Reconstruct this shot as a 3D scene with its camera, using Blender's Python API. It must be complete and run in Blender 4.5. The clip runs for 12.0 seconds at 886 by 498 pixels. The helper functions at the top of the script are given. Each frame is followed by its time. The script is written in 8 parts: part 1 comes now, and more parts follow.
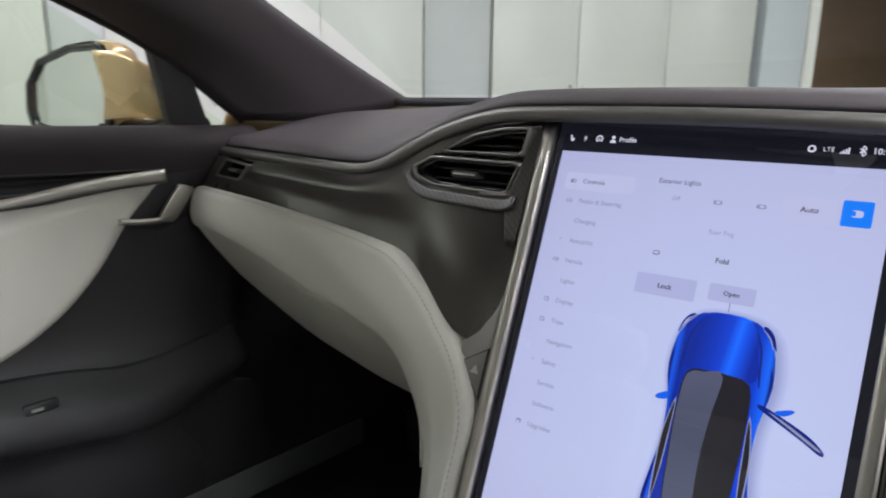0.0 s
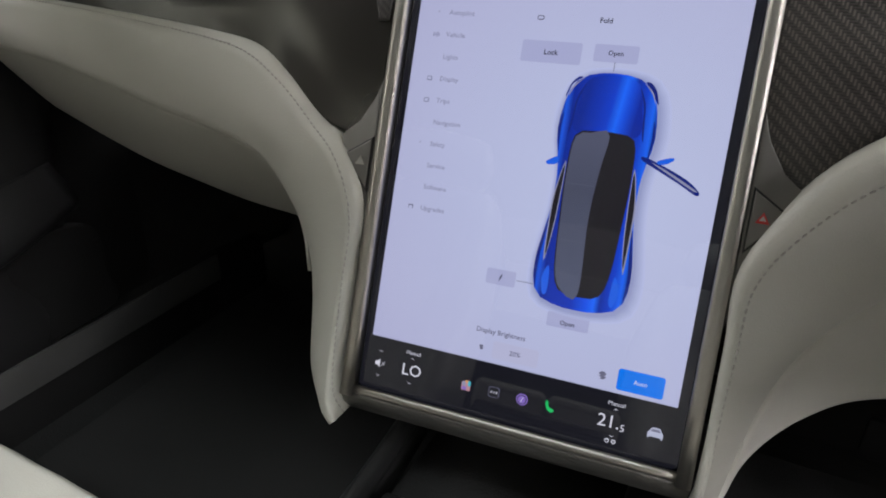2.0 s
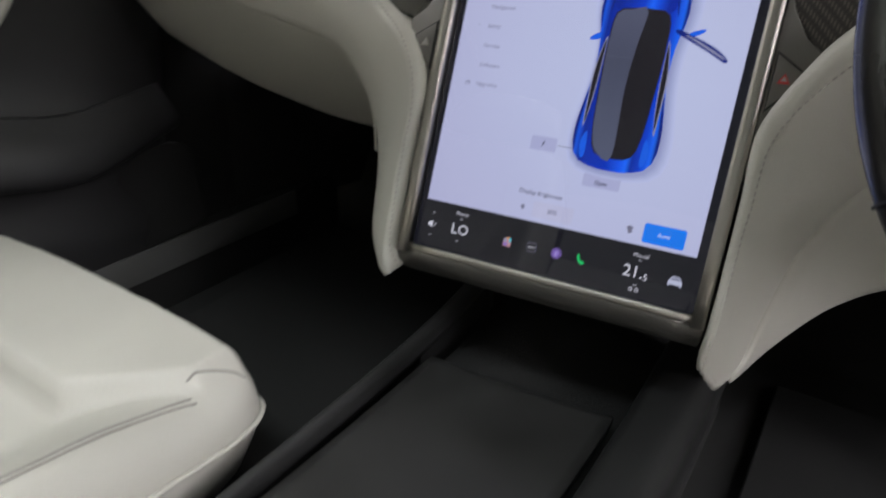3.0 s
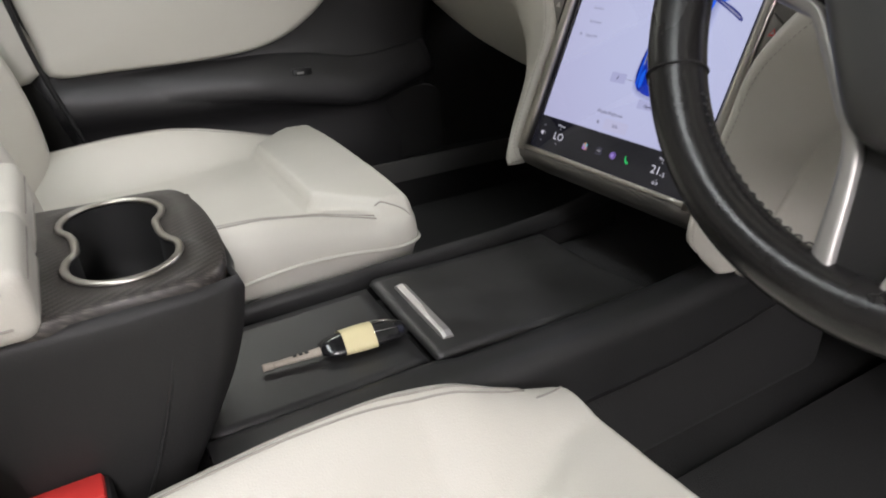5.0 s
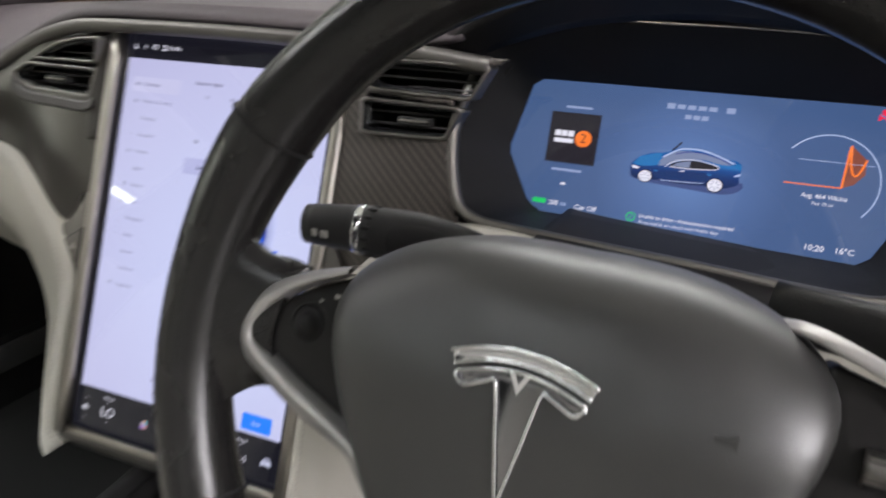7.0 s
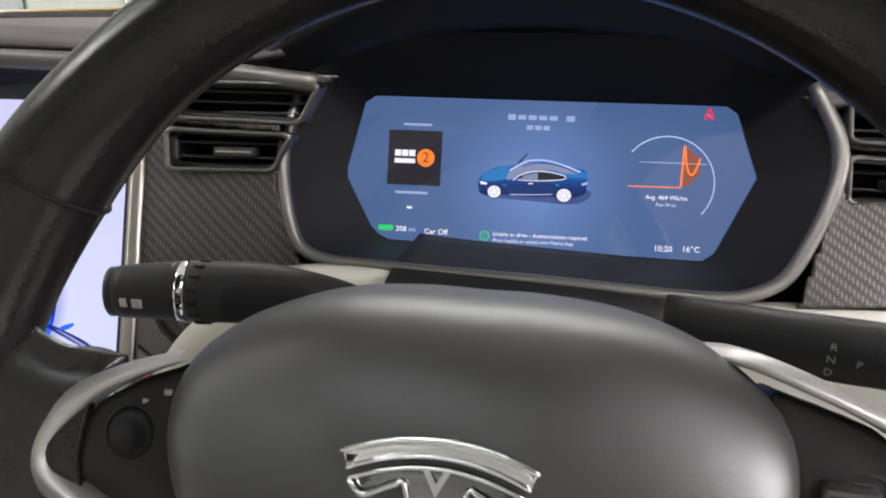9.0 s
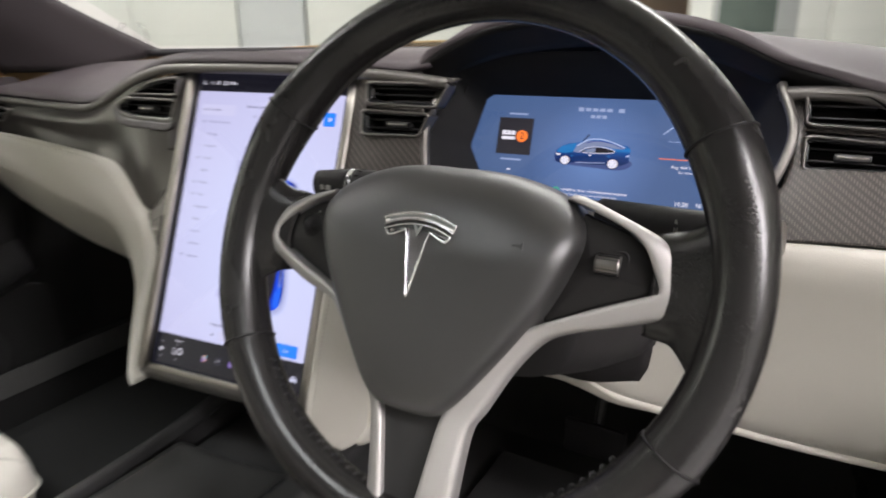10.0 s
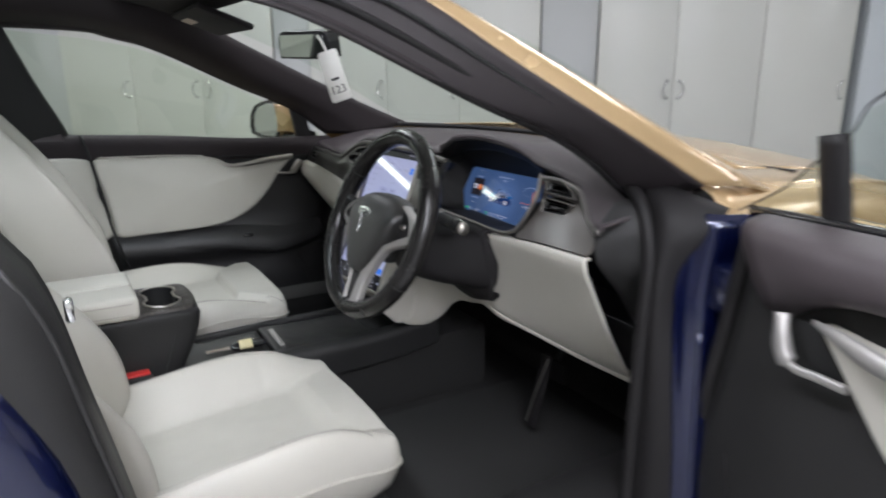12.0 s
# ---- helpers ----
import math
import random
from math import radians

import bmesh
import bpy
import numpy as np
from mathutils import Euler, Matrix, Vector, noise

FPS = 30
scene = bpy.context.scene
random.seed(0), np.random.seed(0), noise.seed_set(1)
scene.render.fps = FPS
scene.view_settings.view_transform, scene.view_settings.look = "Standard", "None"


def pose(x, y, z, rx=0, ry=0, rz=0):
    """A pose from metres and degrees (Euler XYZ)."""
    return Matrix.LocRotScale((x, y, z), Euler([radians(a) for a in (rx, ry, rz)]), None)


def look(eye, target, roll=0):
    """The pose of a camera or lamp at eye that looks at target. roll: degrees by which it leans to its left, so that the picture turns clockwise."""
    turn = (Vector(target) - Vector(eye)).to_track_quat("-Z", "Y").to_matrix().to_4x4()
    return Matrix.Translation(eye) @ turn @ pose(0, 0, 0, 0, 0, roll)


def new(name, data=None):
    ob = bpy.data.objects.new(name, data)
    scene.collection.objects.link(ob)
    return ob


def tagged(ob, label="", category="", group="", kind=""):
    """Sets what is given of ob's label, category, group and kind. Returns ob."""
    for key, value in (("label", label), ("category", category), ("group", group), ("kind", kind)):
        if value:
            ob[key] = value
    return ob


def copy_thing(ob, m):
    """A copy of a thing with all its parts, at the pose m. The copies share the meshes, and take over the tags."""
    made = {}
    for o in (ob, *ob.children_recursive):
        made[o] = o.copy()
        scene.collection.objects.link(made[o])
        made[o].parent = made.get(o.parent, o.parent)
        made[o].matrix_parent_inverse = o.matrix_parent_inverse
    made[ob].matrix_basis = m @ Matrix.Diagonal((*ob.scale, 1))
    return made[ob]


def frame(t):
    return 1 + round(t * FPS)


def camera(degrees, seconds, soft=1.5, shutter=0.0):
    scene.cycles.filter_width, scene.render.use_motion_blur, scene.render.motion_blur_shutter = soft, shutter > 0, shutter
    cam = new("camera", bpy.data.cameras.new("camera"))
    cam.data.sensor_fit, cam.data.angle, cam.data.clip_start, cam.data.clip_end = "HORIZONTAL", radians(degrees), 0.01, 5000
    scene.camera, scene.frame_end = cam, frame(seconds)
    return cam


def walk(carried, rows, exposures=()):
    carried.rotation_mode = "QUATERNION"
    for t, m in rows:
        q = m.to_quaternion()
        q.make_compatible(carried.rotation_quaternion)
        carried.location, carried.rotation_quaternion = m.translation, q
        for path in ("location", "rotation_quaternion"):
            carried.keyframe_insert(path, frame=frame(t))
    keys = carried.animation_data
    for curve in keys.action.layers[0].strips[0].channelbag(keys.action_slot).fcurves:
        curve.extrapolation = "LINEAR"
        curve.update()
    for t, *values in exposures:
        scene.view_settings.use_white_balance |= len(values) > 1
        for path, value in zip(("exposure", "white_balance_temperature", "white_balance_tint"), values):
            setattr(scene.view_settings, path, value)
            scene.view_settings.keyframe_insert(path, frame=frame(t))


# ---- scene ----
cam = camera(68.0, 12.0, 1.9, 0.35)
PATH = [
    (0, (0.165, 0.096, 0.937), (-1.138, 1.547, 0.493), 0.6),
    (0.5, (0.12, 0.099, 0.923), (-0.923, 1.746, 0.48), 0.8),
    (1, (0.122, 0.077, 0.904), (-0.79, 1.795, 0.439), 0.6),
    (1.5, (0.123, 0.08, 0.898), (-0.722, 1.757, 0.209), 0.7),
    (2, (0.126, 0.079, 0.89), (-0.669, 1.683, -0.002), 0.7),
    (2.5, (0.141, 0.055, 0.871), (-0.651, 1.664, -0.014), 0.9),
    (3, (0.194, -0.004, 0.817), (-0.787, 1.497, -0.069), 1.1),
    (3.5, (0.279, -0.057, 0.788), (-0.961, 1.242, -0.094), 0.6),
    (3.7, (0.31, -0.077, 0.783), (-0.983, 1.164, -0.104), 0.4),
    (5.3, (0.569, -0.079, 0.875), (-1.011, 0.761, -0.019), -1.0),
    (5.5, (0.579, -0.076, 0.907), (-1.017, 0.818, 0.099), 0.2),
    (6, (0.562, -0.032, 0.95), (-0.894, 1.108, 0.188), 0.4),
    (6.5, (0.503, 0.019, 0.958), (-0.627, 1.479, 0.19), 1.2),
    (7, (0.438, 0.107, 0.98), (-0.363, 1.767, 0.204), 1.4),
    (7.5, (0.386, 0.193, 0.971), (-0.047, 1.996, 0.223), 2.0),
    (9.3, (0.413, 0.125, 0.97), (0.11, 1.969, 0.257), 0.9),
    (9.5, (0.449, 0.074, 0.969), (-0.011, 1.886, 0.261), 0.4),
    (9.8, (0.532, -0.018, 0.967), (-0.203, 1.726, 0.322), -0.1),
    (10, (0.6, -0.058, 0.968), (-0.34, 1.593, 0.343), -0.5),
    (10.5, (0.808, -0.113, 0.989), (-0.67, 1.125, 0.456), -1.0),
    (11, (1.039, -0.127, 1.043), (-0.704, 0.713, 0.536), -1.2),
    (11.5, (1.317, -0.135, 1.089), (-0.463, 0.626, 0.585), -1.5),
    (12, (1.627, -0.252, 1.128), (-0.031, 0.737, 0.606), -0.1),
]
walk(cam, [(t, look(eye, target, roll)) for t, eye, target, roll in PATH],
     [(0, 0.25, 6030, 14), (1, 0.15, 6150, 14), (2, 0.05, 6230, 14), (3, 0.05, 6230, 14), (3.7, 0.05, 6230, 14), (5.3, 0.15, 6380, 17), (6, 0.1, 6330, 17),
      (6.5, 0.2, 6280, 16), (7, 0.45, 6330, 16), (7.5, 0.96, 6330, 16), (9.3, 0.64, 6400, 16), (10, 0.6, 6450, 17), (10.5, 0.3, 6450, 17), (11.5, -0.08, 6200, 17), (12, -0.2, 5930, 14)])


# ---- world and light ----
world = bpy.data.worlds.new("world")
scene.world = world
world.use_nodes = True
world.node_tree.nodes["Background"].inputs[0].default_value = (0.75, 0.85, 1.0, 1)
world.node_tree.nodes["Background"].inputs[1].default_value = 0.05


def area_lamp(name, place, target, sx, sy, power, colour=(1, 0.97, 0.9)):
    data = bpy.data.lights.new(name, "AREA")
    data.shape, data.size, data.size_y, data.energy, data.color = "RECTANGLE", sx, sy, power, colour
    ob = new(name, data)
    ob.matrix_world = look(place, target)
    return ob


# ---- materials ----
def material(name, colour, rough=0.5, metal=0.0, grain=0.0, scale=200.0, vary=0.08, big=6.0, coat=0.0, spec=0.5, detail=3.0, rough_vary=0.1):
    """Principled surface with two scales of variation and a fine bump."""
    m = bpy.data.materials.new(name)
    m.use_nodes = True
    nt = m.node_tree
    b = nt.nodes["Principled BSDF"]
    tc = nt.nodes.new("ShaderNodeTexCoord")
    n1 = nt.nodes.new("ShaderNodeTexNoise")
    n1.inputs["Scale"].default_value, n1.inputs["Detail"].default_value = big, 4
    n2 = nt.nodes.new("ShaderNodeTexNoise")
    n2.inputs["Scale"].default_value, n2.inputs["Detail"].default_value = scale, detail
    nt.links.new(tc.outputs["Object"], n1.inputs["Vector"])
    nt.links.new(tc.outputs["Object"], n2.inputs["Vector"])
    mix = nt.nodes.new("ShaderNodeMix")
    mix.data_type = "RGBA"
    a = [max(0, c * (1 - vary)) for c in colour]
    z = [min(1, c * (1 + vary)) for c in colour]
    mix.inputs["A"].default_value, mix.inputs["B"].default_value = (*a, 1), (*z, 1)
    add = nt.nodes.new("ShaderNodeMath")
    add.operation = "MULTIPLY_ADD"
    add.inputs[1].default_value, add.inputs[2].default_value = 0.35, 0.0
    nt.links.new(n2.outputs["Fac"], add.inputs[0])
    add2 = nt.nodes.new("ShaderNodeMath")
    add2.operation = "MULTIPLY_ADD"
    add2.inputs[1].default_value = 0.65
    nt.links.new(n1.outputs["Fac"], add2.inputs[0])
    nt.links.new(add.outputs[0], add2.inputs[2])
    nt.links.new(add2.outputs[0], mix.inputs["Factor"])
    nt.links.new(mix.outputs["Result"], b.inputs["Base Color"])
    rr = nt.nodes.new("ShaderNodeMapRange")
    rr.inputs["To Min"].default_value, rr.inputs["To Max"].default_value = max(0.02, rough - rough_vary), min(1, rough + rough_vary)
    nt.links.new(n1.outputs["Fac"], rr.inputs["Value"])
    nt.links.new(rr.outputs["Result"], b.inputs["Roughness"])
    b.inputs["Metallic"].default_value = metal
    b.inputs["Specular IOR Level"].default_value = spec
    b.inputs["Coat Weight"].default_value = coat
    b.inputs["Coat Roughness"].default_value = 0.06
    if grain:
        bump = nt.nodes.new("ShaderNodeBump")
        bump.inputs["Strength"].default_value, bump.inputs["Distance"].default_value = grain, 0.001
        nt.links.new(n2.outputs["Fac"], bump.inputs["Height"])
        nt.links.new(bump.outputs["Normal"], b.inputs["Normal"])
    return m


def glowing(name, colour, strength=1.0, rough=0.04, spec=0.5):
    """A lit display surface behind glossy glass."""
    m = bpy.data.materials.new(name)
    m.use_nodes = True
    b = m.node_tree.nodes["Principled BSDF"]
    b.inputs["Base Color"].default_value = (0.01, 0.01, 0.012, 1)
    b.inputs["Roughness"].default_value, b.inputs["Specular IOR Level"].default_value = rough, spec
    b.inputs["Emission Color"].default_value, b.inputs["Emission Strength"].default_value = (*colour, 1), strength * 0.79
    return m


def glow_ramp(name, stops, direction=None, centre=(0, 0, 0), size=1.0, rough=0.03, spec=0.4):
    """A lit picture surface whose colour runs along a direction, or outwards from a centre."""
    m = glowing(name, stops[0][1], 1.0, rough, spec)
    nt = m.node_tree
    tc = nt.nodes.new("ShaderNodeTexCoord")
    mp = nt.nodes.new("ShaderNodeVectorMath")
    mp.operation = "SUBTRACT"
    mp.inputs[1].default_value = centre
    nt.links.new(tc.outputs["Object"], mp.inputs[0])
    d = nt.nodes.new("ShaderNodeVectorMath")
    if direction:
        d.operation = "DOT_PRODUCT"
        d.inputs[1].default_value = direction
    else:
        d.operation = "LENGTH"
    nt.links.new(mp.outputs[0], d.inputs[0])
    r = nt.nodes.new("ShaderNodeMapRange")
    r.inputs["From Min"].default_value, r.inputs["From Max"].default_value = (-size, size) if direction else (0, size)
    nt.links.new(d.outputs["Value"], r.inputs["Value"])
    ramp = nt.nodes.new("ShaderNodeValToRGB")
    while len(ramp.color_ramp.elements) < len(stops):
        ramp.color_ramp.elements.new(0.5)
    for e, (at, colour) in zip(ramp.color_ramp.elements, stops):
        e.position, e.color = at, (*colour, 1)
    nt.links.new(r.outputs["Result"], ramp.inputs[0])
    nt.links.new(ramp.outputs[0], nt.nodes["Principled BSDF"].inputs["Emission Color"])
    return m


def glass(name, tint=(0.95, 0.98, 0.97), rough=0.0):
    m = bpy.data.materials.new(name)
    m.use_nodes = True
    nt = m.node_tree
    nt.nodes.remove(nt.nodes["Principled BSDF"])
    tr, gl, mx = (nt.nodes.new(k) for k in ("ShaderNodeBsdfTransparent", "ShaderNodeBsdfGlossy", "ShaderNodeMixShader"))
    tr.inputs[0].default_value = (*tint, 1)
    gl.inputs["Roughness"].default_value = rough
    mx.inputs[0].default_value = 0.07
    nt.links.new(tr.outputs[0], mx.inputs[1])
    nt.links.new(gl.outputs[0], mx.inputs[2])
    nt.links.new(mx.outputs[0], nt.nodes["Material Output"].inputs[0])
    return m


def carbon_weave(name, cell=0.0023, dark=1.0):
    """2 x 2 twill carbon under lacquer, woven on the x and z of the panel."""
    m = bpy.data.materials.new(name)
    m.use_nodes = True
    nt = m.node_tree
    b = nt.nodes["Principled BSDF"]
    tc = nt.nodes.new("ShaderNodeTexCoord")
    sep = nt.nodes.new("ShaderNodeSeparateXYZ")
    nt.links.new(tc.outputs["Object"], sep.inputs[0])

    def mth(op, p, q=None, r=None):
        n = nt.nodes.new("ShaderNodeMath")
        n.operation = op
        for i, v in enumerate((p, q, r)):
            if v is None:
                continue
            if isinstance(v, (int, float)):
                n.inputs[i].default_value = v
            else:
                nt.links.new(v, n.inputs[i])
        return n.outputs[0]

    yz = mth("ADD", sep.outputs["Z"], mth("MULTIPLY", sep.outputs["Y"], 0.6))
    u, w = mth("DIVIDE", sep.outputs["X"], cell), mth("DIVIDE", yz, cell)
    k = mth("FLOORED_MODULO", mth("ADD", mth("FLOOR", u), mth("FLOOR", w)), 4)
    over = mth("LESS_THAN", k, 1.5)
    fu = mth("ABSOLUTE", mth("SUBTRACT", mth("FRACT", u), 0.5))
    fw = mth("ABSOLUTE", mth("SUBTRACT", mth("FRACT", w), 0.5))
    h = mth("ADD", mth("MULTIPLY", over, mth("SUBTRACT", 1, mth("MULTIPLY", fu, 1.6))),
            mth("MULTIPLY", mth("SUBTRACT", 1, over), mth("MULTIPLY", mth("SUBTRACT", 1, mth("MULTIPLY", fw, 1.6)), 0.45)))
    ramp = nt.nodes.new("ShaderNodeValToRGB")
    ramp.color_ramp.elements[0].color, ramp.color_ramp.elements[1].color = (0.008, 0.0072, 0.0068, 1), (0.135 * dark, 0.115 * dark, 0.102 * dark, 1)
    nt.links.new(h, ramp.inputs[0])
    nt.links.new(ramp.outputs[0], b.inputs["Base Color"])
    bump = nt.nodes.new("ShaderNodeBump")
    bump.inputs["Strength"].default_value, bump.inputs["Distance"].default_value = 0.35, 0.0006
    nt.links.new(h, bump.inputs["Height"])
    nt.links.new(bump.outputs[0], b.inputs["Normal"])
    b.inputs["Roughness"].default_value, b.inputs["Metallic"].default_value = 0.42, 0.25
    b.inputs["Coat Weight"].default_value, b.inputs["Coat Roughness"].default_value = 0.25, 0.2
    return m


CREAM = material("cream leather", (0.50, 0.482, 0.430), 0.45, grain=0.32, scale=800, vary=0.075, big=9)
STITCH = material("beige thread", (0.40, 0.375, 0.34), 0.8)
CORNER = material("dark satin corner trim", (0.19, 0.180, 0.168), 0.48, metal=0.9, grain=0.04, scale=1200, vary=0.06)
STRIP = material("satin dash strip", (0.135, 0.128, 0.120), 0.46, metal=0.9, grain=0.04, scale=1200, vary=0.06)
# darker than the leather, paints the fine shadow line along each seam
SEAM = material("seam shadow thread", (0.31, 0.29, 0.26), 0.7)
VINYL = material("dark aubergine soft trim", (0.046, 0.037, 0.040), 0.58, grain=0.3, scale=1200, vary=0.12)
JAMB = material("dark aubergine jamb plastic", (0.024, 0.0195, 0.0215), 0.5, grain=0.2, scale=900, vary=0.12, spec=0.4)
PILLAR = material("dark aubergine pillar cloth", (0.024, 0.0190, 0.0205), 0.75, grain=0.4, scale=1300, vary=0.12, spec=0.3)
BLACK = material("black moulded plastic", (0.019, 0.0185, 0.0185), 0.5, grain=0.25, scale=900, vary=0.2, spec=0.3)
DARKGREY = material("charcoal rubberised plastic", (0.021, 0.0208, 0.0208), 0.45, grain=0.15, scale=700, vary=0.15, spec=0.42)
LID = material("smudged charcoal lid", (0.026, 0.0255, 0.025), 0.42, grain=0.15, scale=700, vary=0.45, big=14, spec=0.45, rough_vary=0.35)
GLOSS = material("piano black", (0.012, 0.012, 0.013), 0.14, vary=0.2)
BEZEL = material("satin black bezel", (0.015, 0.014, 0.014), 0.30, vary=0.2, spec=0.22)
SHROUD = material("matt black bezel", (0.010, 0.0096, 0.0098), 0.5, grain=0.2, scale=1200, vary=0.15, spec=0.2)
# near-black that puts the shade inside hollows and gaps into the colour
VOID = material("recess shade black", (0.004, 0.004, 0.004), 0.7)
VENTRIM = material("dark satin vent frame", (0.17, 0.16, 0.15), 0.36, metal=0.9, vary=0.06)
DOORBLACK = material("black door moulding", (0.021, 0.0203, 0.021), 0.42, grain=0.25, scale=900, vary=0.2)
CARBON = carbon_weave("carbon fibre twill", 0.0023, 0.82)
DECOR = material("dark lacquered decor", (0.040, 0.036, 0.032), 0.29, metal=0.65, grain=0.05, scale=1800, vary=0.12)
SATIN = material("satin nickel", (0.43, 0.405, 0.37), 0.36, metal=1.0, grain=0.04, scale=1500, vary=0.05)
SILVER = material("silver painted trim", (0.43, 0.415, 0.40), 0.46, metal=0.65, grain=0.03, scale=900, vary=0.04)
CHROME = material("bright chrome", (0.75, 0.75, 0.76), 0.1, metal=1.0, vary=0.03, rough_vary=0.04)
WHEELHIDE = material("worn black wheel leather", (0.013, 0.012, 0.0118), 0.25, grain=0.10, scale=1100, vary=0.25, big=12, rough_vary=0.14, spec=0.42)
HUB = material("soft black airbag cover", (0.0105, 0.0098, 0.0094), 0.45, grain=0.10, scale=1800, vary=0.12, spec=1.0)
HUB.node_tree.nodes["Principled BSDF"].inputs["Sheen Weight"].default_value = 0.05
CARPET = material("black carpet", (0.014, 0.0136, 0.0132), 0.95, grain=0.9, scale=500, vary=0.3)
HEADLINER = material("black headliner cloth", (0.020, 0.017, 0.018), 0.9, grain=0.5, scale=900, vary=0.15)
GOLD = material("gold satin wrap", (0.44, 0.31, 0.165), 0.25, metal=0.35, vary=0.04, coat=0.6)
DARKCHROME = material("dark chrome", (0.22, 0.22, 0.23), 0.12, metal=1.0, vary=0.05, rough_vary=0.04)
BLUE = material("deep blue metallic paint", (0.003, 0.006, 0.040), 0.22, metal=0.5, vary=0.1, coat=1.0)
SILLGREY = material("grey sill plastic", (0.085, 0.083, 0.08), 0.5, grain=0.2, scale=700, vary=0.12)
RUBBER = material("black door seal rubber", (0.011, 0.010, 0.0105), 0.6, grain=0.1, spec=0.25)
RED = material("red buckle plastic", (0.55, 0.035, 0.03), 0.4)
GLASS = glass("clear window glass", (0.86, 0.91, 0.86))
SIDEGLASS = glass("green tinted side glass", (0.87, 0.95, 0.83))
TINTED = glass("tinted roof glass", (0.42, 0.46, 0.45))
MIRROR = material("mirror silver", (0.85, 0.87, 0.86), 0.03, metal=1.0, vary=0.01, rough_vary=0.01)
CABINET = material("white cabinet laminate", (0.47, 0.475, 0.445), 0.35, grain=0.05, scale=60, vary=0.03, big=1.2)
WALLPAINT = material("grey wall paint", (0.40, 0.41, 0.41), 0.7, grain=0.3, scale=120, vary=0.05, big=1.5)
POSTPAINT = material("pale blue-grey paint", (0.42, 0.45, 0.47), 0.6, grain=0.2, scale=120, vary=0.05, big=1.5)
CONCRETE = material("sealed concrete", (0.42, 0.42, 0.405), 0.45, grain=0.3, scale=60, vary=0.15, big=2)
CEILWHITE = material("white ceiling paint", (0.75, 0.75, 0.72), 0.8, vary=0.03, big=1.0)
PAPER = material("white card", (0.75, 0.74, 0.71), 0.6, vary=0.03)
INK = material("black print", (0.02, 0.02, 0.02), 0.6)
TAPE = material("masking tape", (0.62, 0.55, 0.32), 0.7, grain=0.3, scale=600, vary=0.06)
PENWHITE = material("grubby white plastic", (0.34, 0.30, 0.25), 0.5, vary=0.12, big=40)
RUST = material("brown painted steel", (0.20, 0.15, 0.11), 0.6, vary=0.25, big=5, grain=0.2)


# ---- mesh helpers ----
def smooth_line(points, n, closed=False):
    """Catmull-Rom curve through the points, n samples, evenly by chord length."""
    p = [Vector(q) for q in points]
    m = len(p)
    out = []
    spans = m if closed else m - 1
    per = 12
    for i in range(spans):
        a, b, c, d = (p[(i - 1) % m] if closed or i else p[0] * 2 - p[1]), p[i], p[(i + 1) % m], (p[(i + 2) % m] if closed or i + 2 < m else p[-1] * 2 - p[-2])
        for k in range(per):
            t = k / per
            out.append(0.5 * (2 * b + (c - a) * t + (2 * a - 5 * b + 4 * c - d) * t * t + (3 * b - a - 3 * c + d) * t ** 3))
    out.append(p[0].copy() if closed else p[-1].copy())
    run = [0.0]
    for a, b in zip(out, out[1:]):
        run.append(run[-1] + (b - a).length)
    res, j = [], 0
    count = n if closed else n - 1
    for k in range(n):
        s = run[-1] * k / count
        while j < len(run) - 2 and run[j + 1] < s:
            j += 1
        f = (s - run[j]) / max(1e-9, run[j + 1] - run[j])
        res.append(out[j].lerp(out[j + 1], min(1, f)))
    return res


def link_mesh(name, verts, faces, mat, parent=None, label="", smooth=True, matrix=None):
    me = bpy.data.meshes.new(name)
    me.from_pydata([tuple(v) for v in verts], [], faces)
    me.validate()
    bm = bmesh.new()
    bm.from_mesh(me)
    bmesh.ops.recalc_face_normals(bm, faces=bm.faces[:])
    bm.to_mesh(me)
    bm.free()
    if smooth:
        me.shade_smooth()
    me.materials.append(mat)
    ob = new(name, me)
    if parent is not None:
        ob.parent = parent
    if matrix is not None:
        ob.matrix_basis = matrix
    if label:
        ob["label"] = label
    return ob


def part(name, bm, mat, parent=None, label="", smooth=True, matrix=None):
    bmesh.ops.recalc_face_normals(bm, faces=bm.faces[:])
    me = bpy.data.meshes.new(name)
    bm.to_mesh(me)
    bm.free()
    if smooth:
        me.shade_smooth()
        me.set_sharp_from_angle(angle=radians(40))
    me.materials.append(mat)
    ob = new(name, me)
    if parent is not None:
        ob.parent = parent
    if matrix is not None:
        ob.matrix_basis = matrix
    if label:
        ob["label"] = label
    return ob


def thing(name, label, category, group="", kind="", place=(0, 0, 0)):
    ob = new(name)
    ob.location = place
    ob.empty_display_size = 0.05
    return tagged(ob, label, category, group, kind)


def box_bm(lo, hi, bevel=0.0, seg=2):
    bm = bmesh.new()
    bmesh.ops.create_cube(bm, size=1)
    for v in bm.verts:
        v.co = Vector([lo[i] + (v.co[i] + 0.5) * (hi[i] - lo[i]) for i in range(3)])
    if bevel:
        bmesh.ops.bevel(bm, geom=bm.edges[:], offset=bevel, segments=seg, profile=0.5, affect="EDGES")
    return bm


def box(name, lo, hi, mat, parent=None, bevel=0.003, label="", matrix=None, seg=2):
    return part(name, box_bm(lo, hi, bevel, seg), mat, parent, label, matrix=matrix)


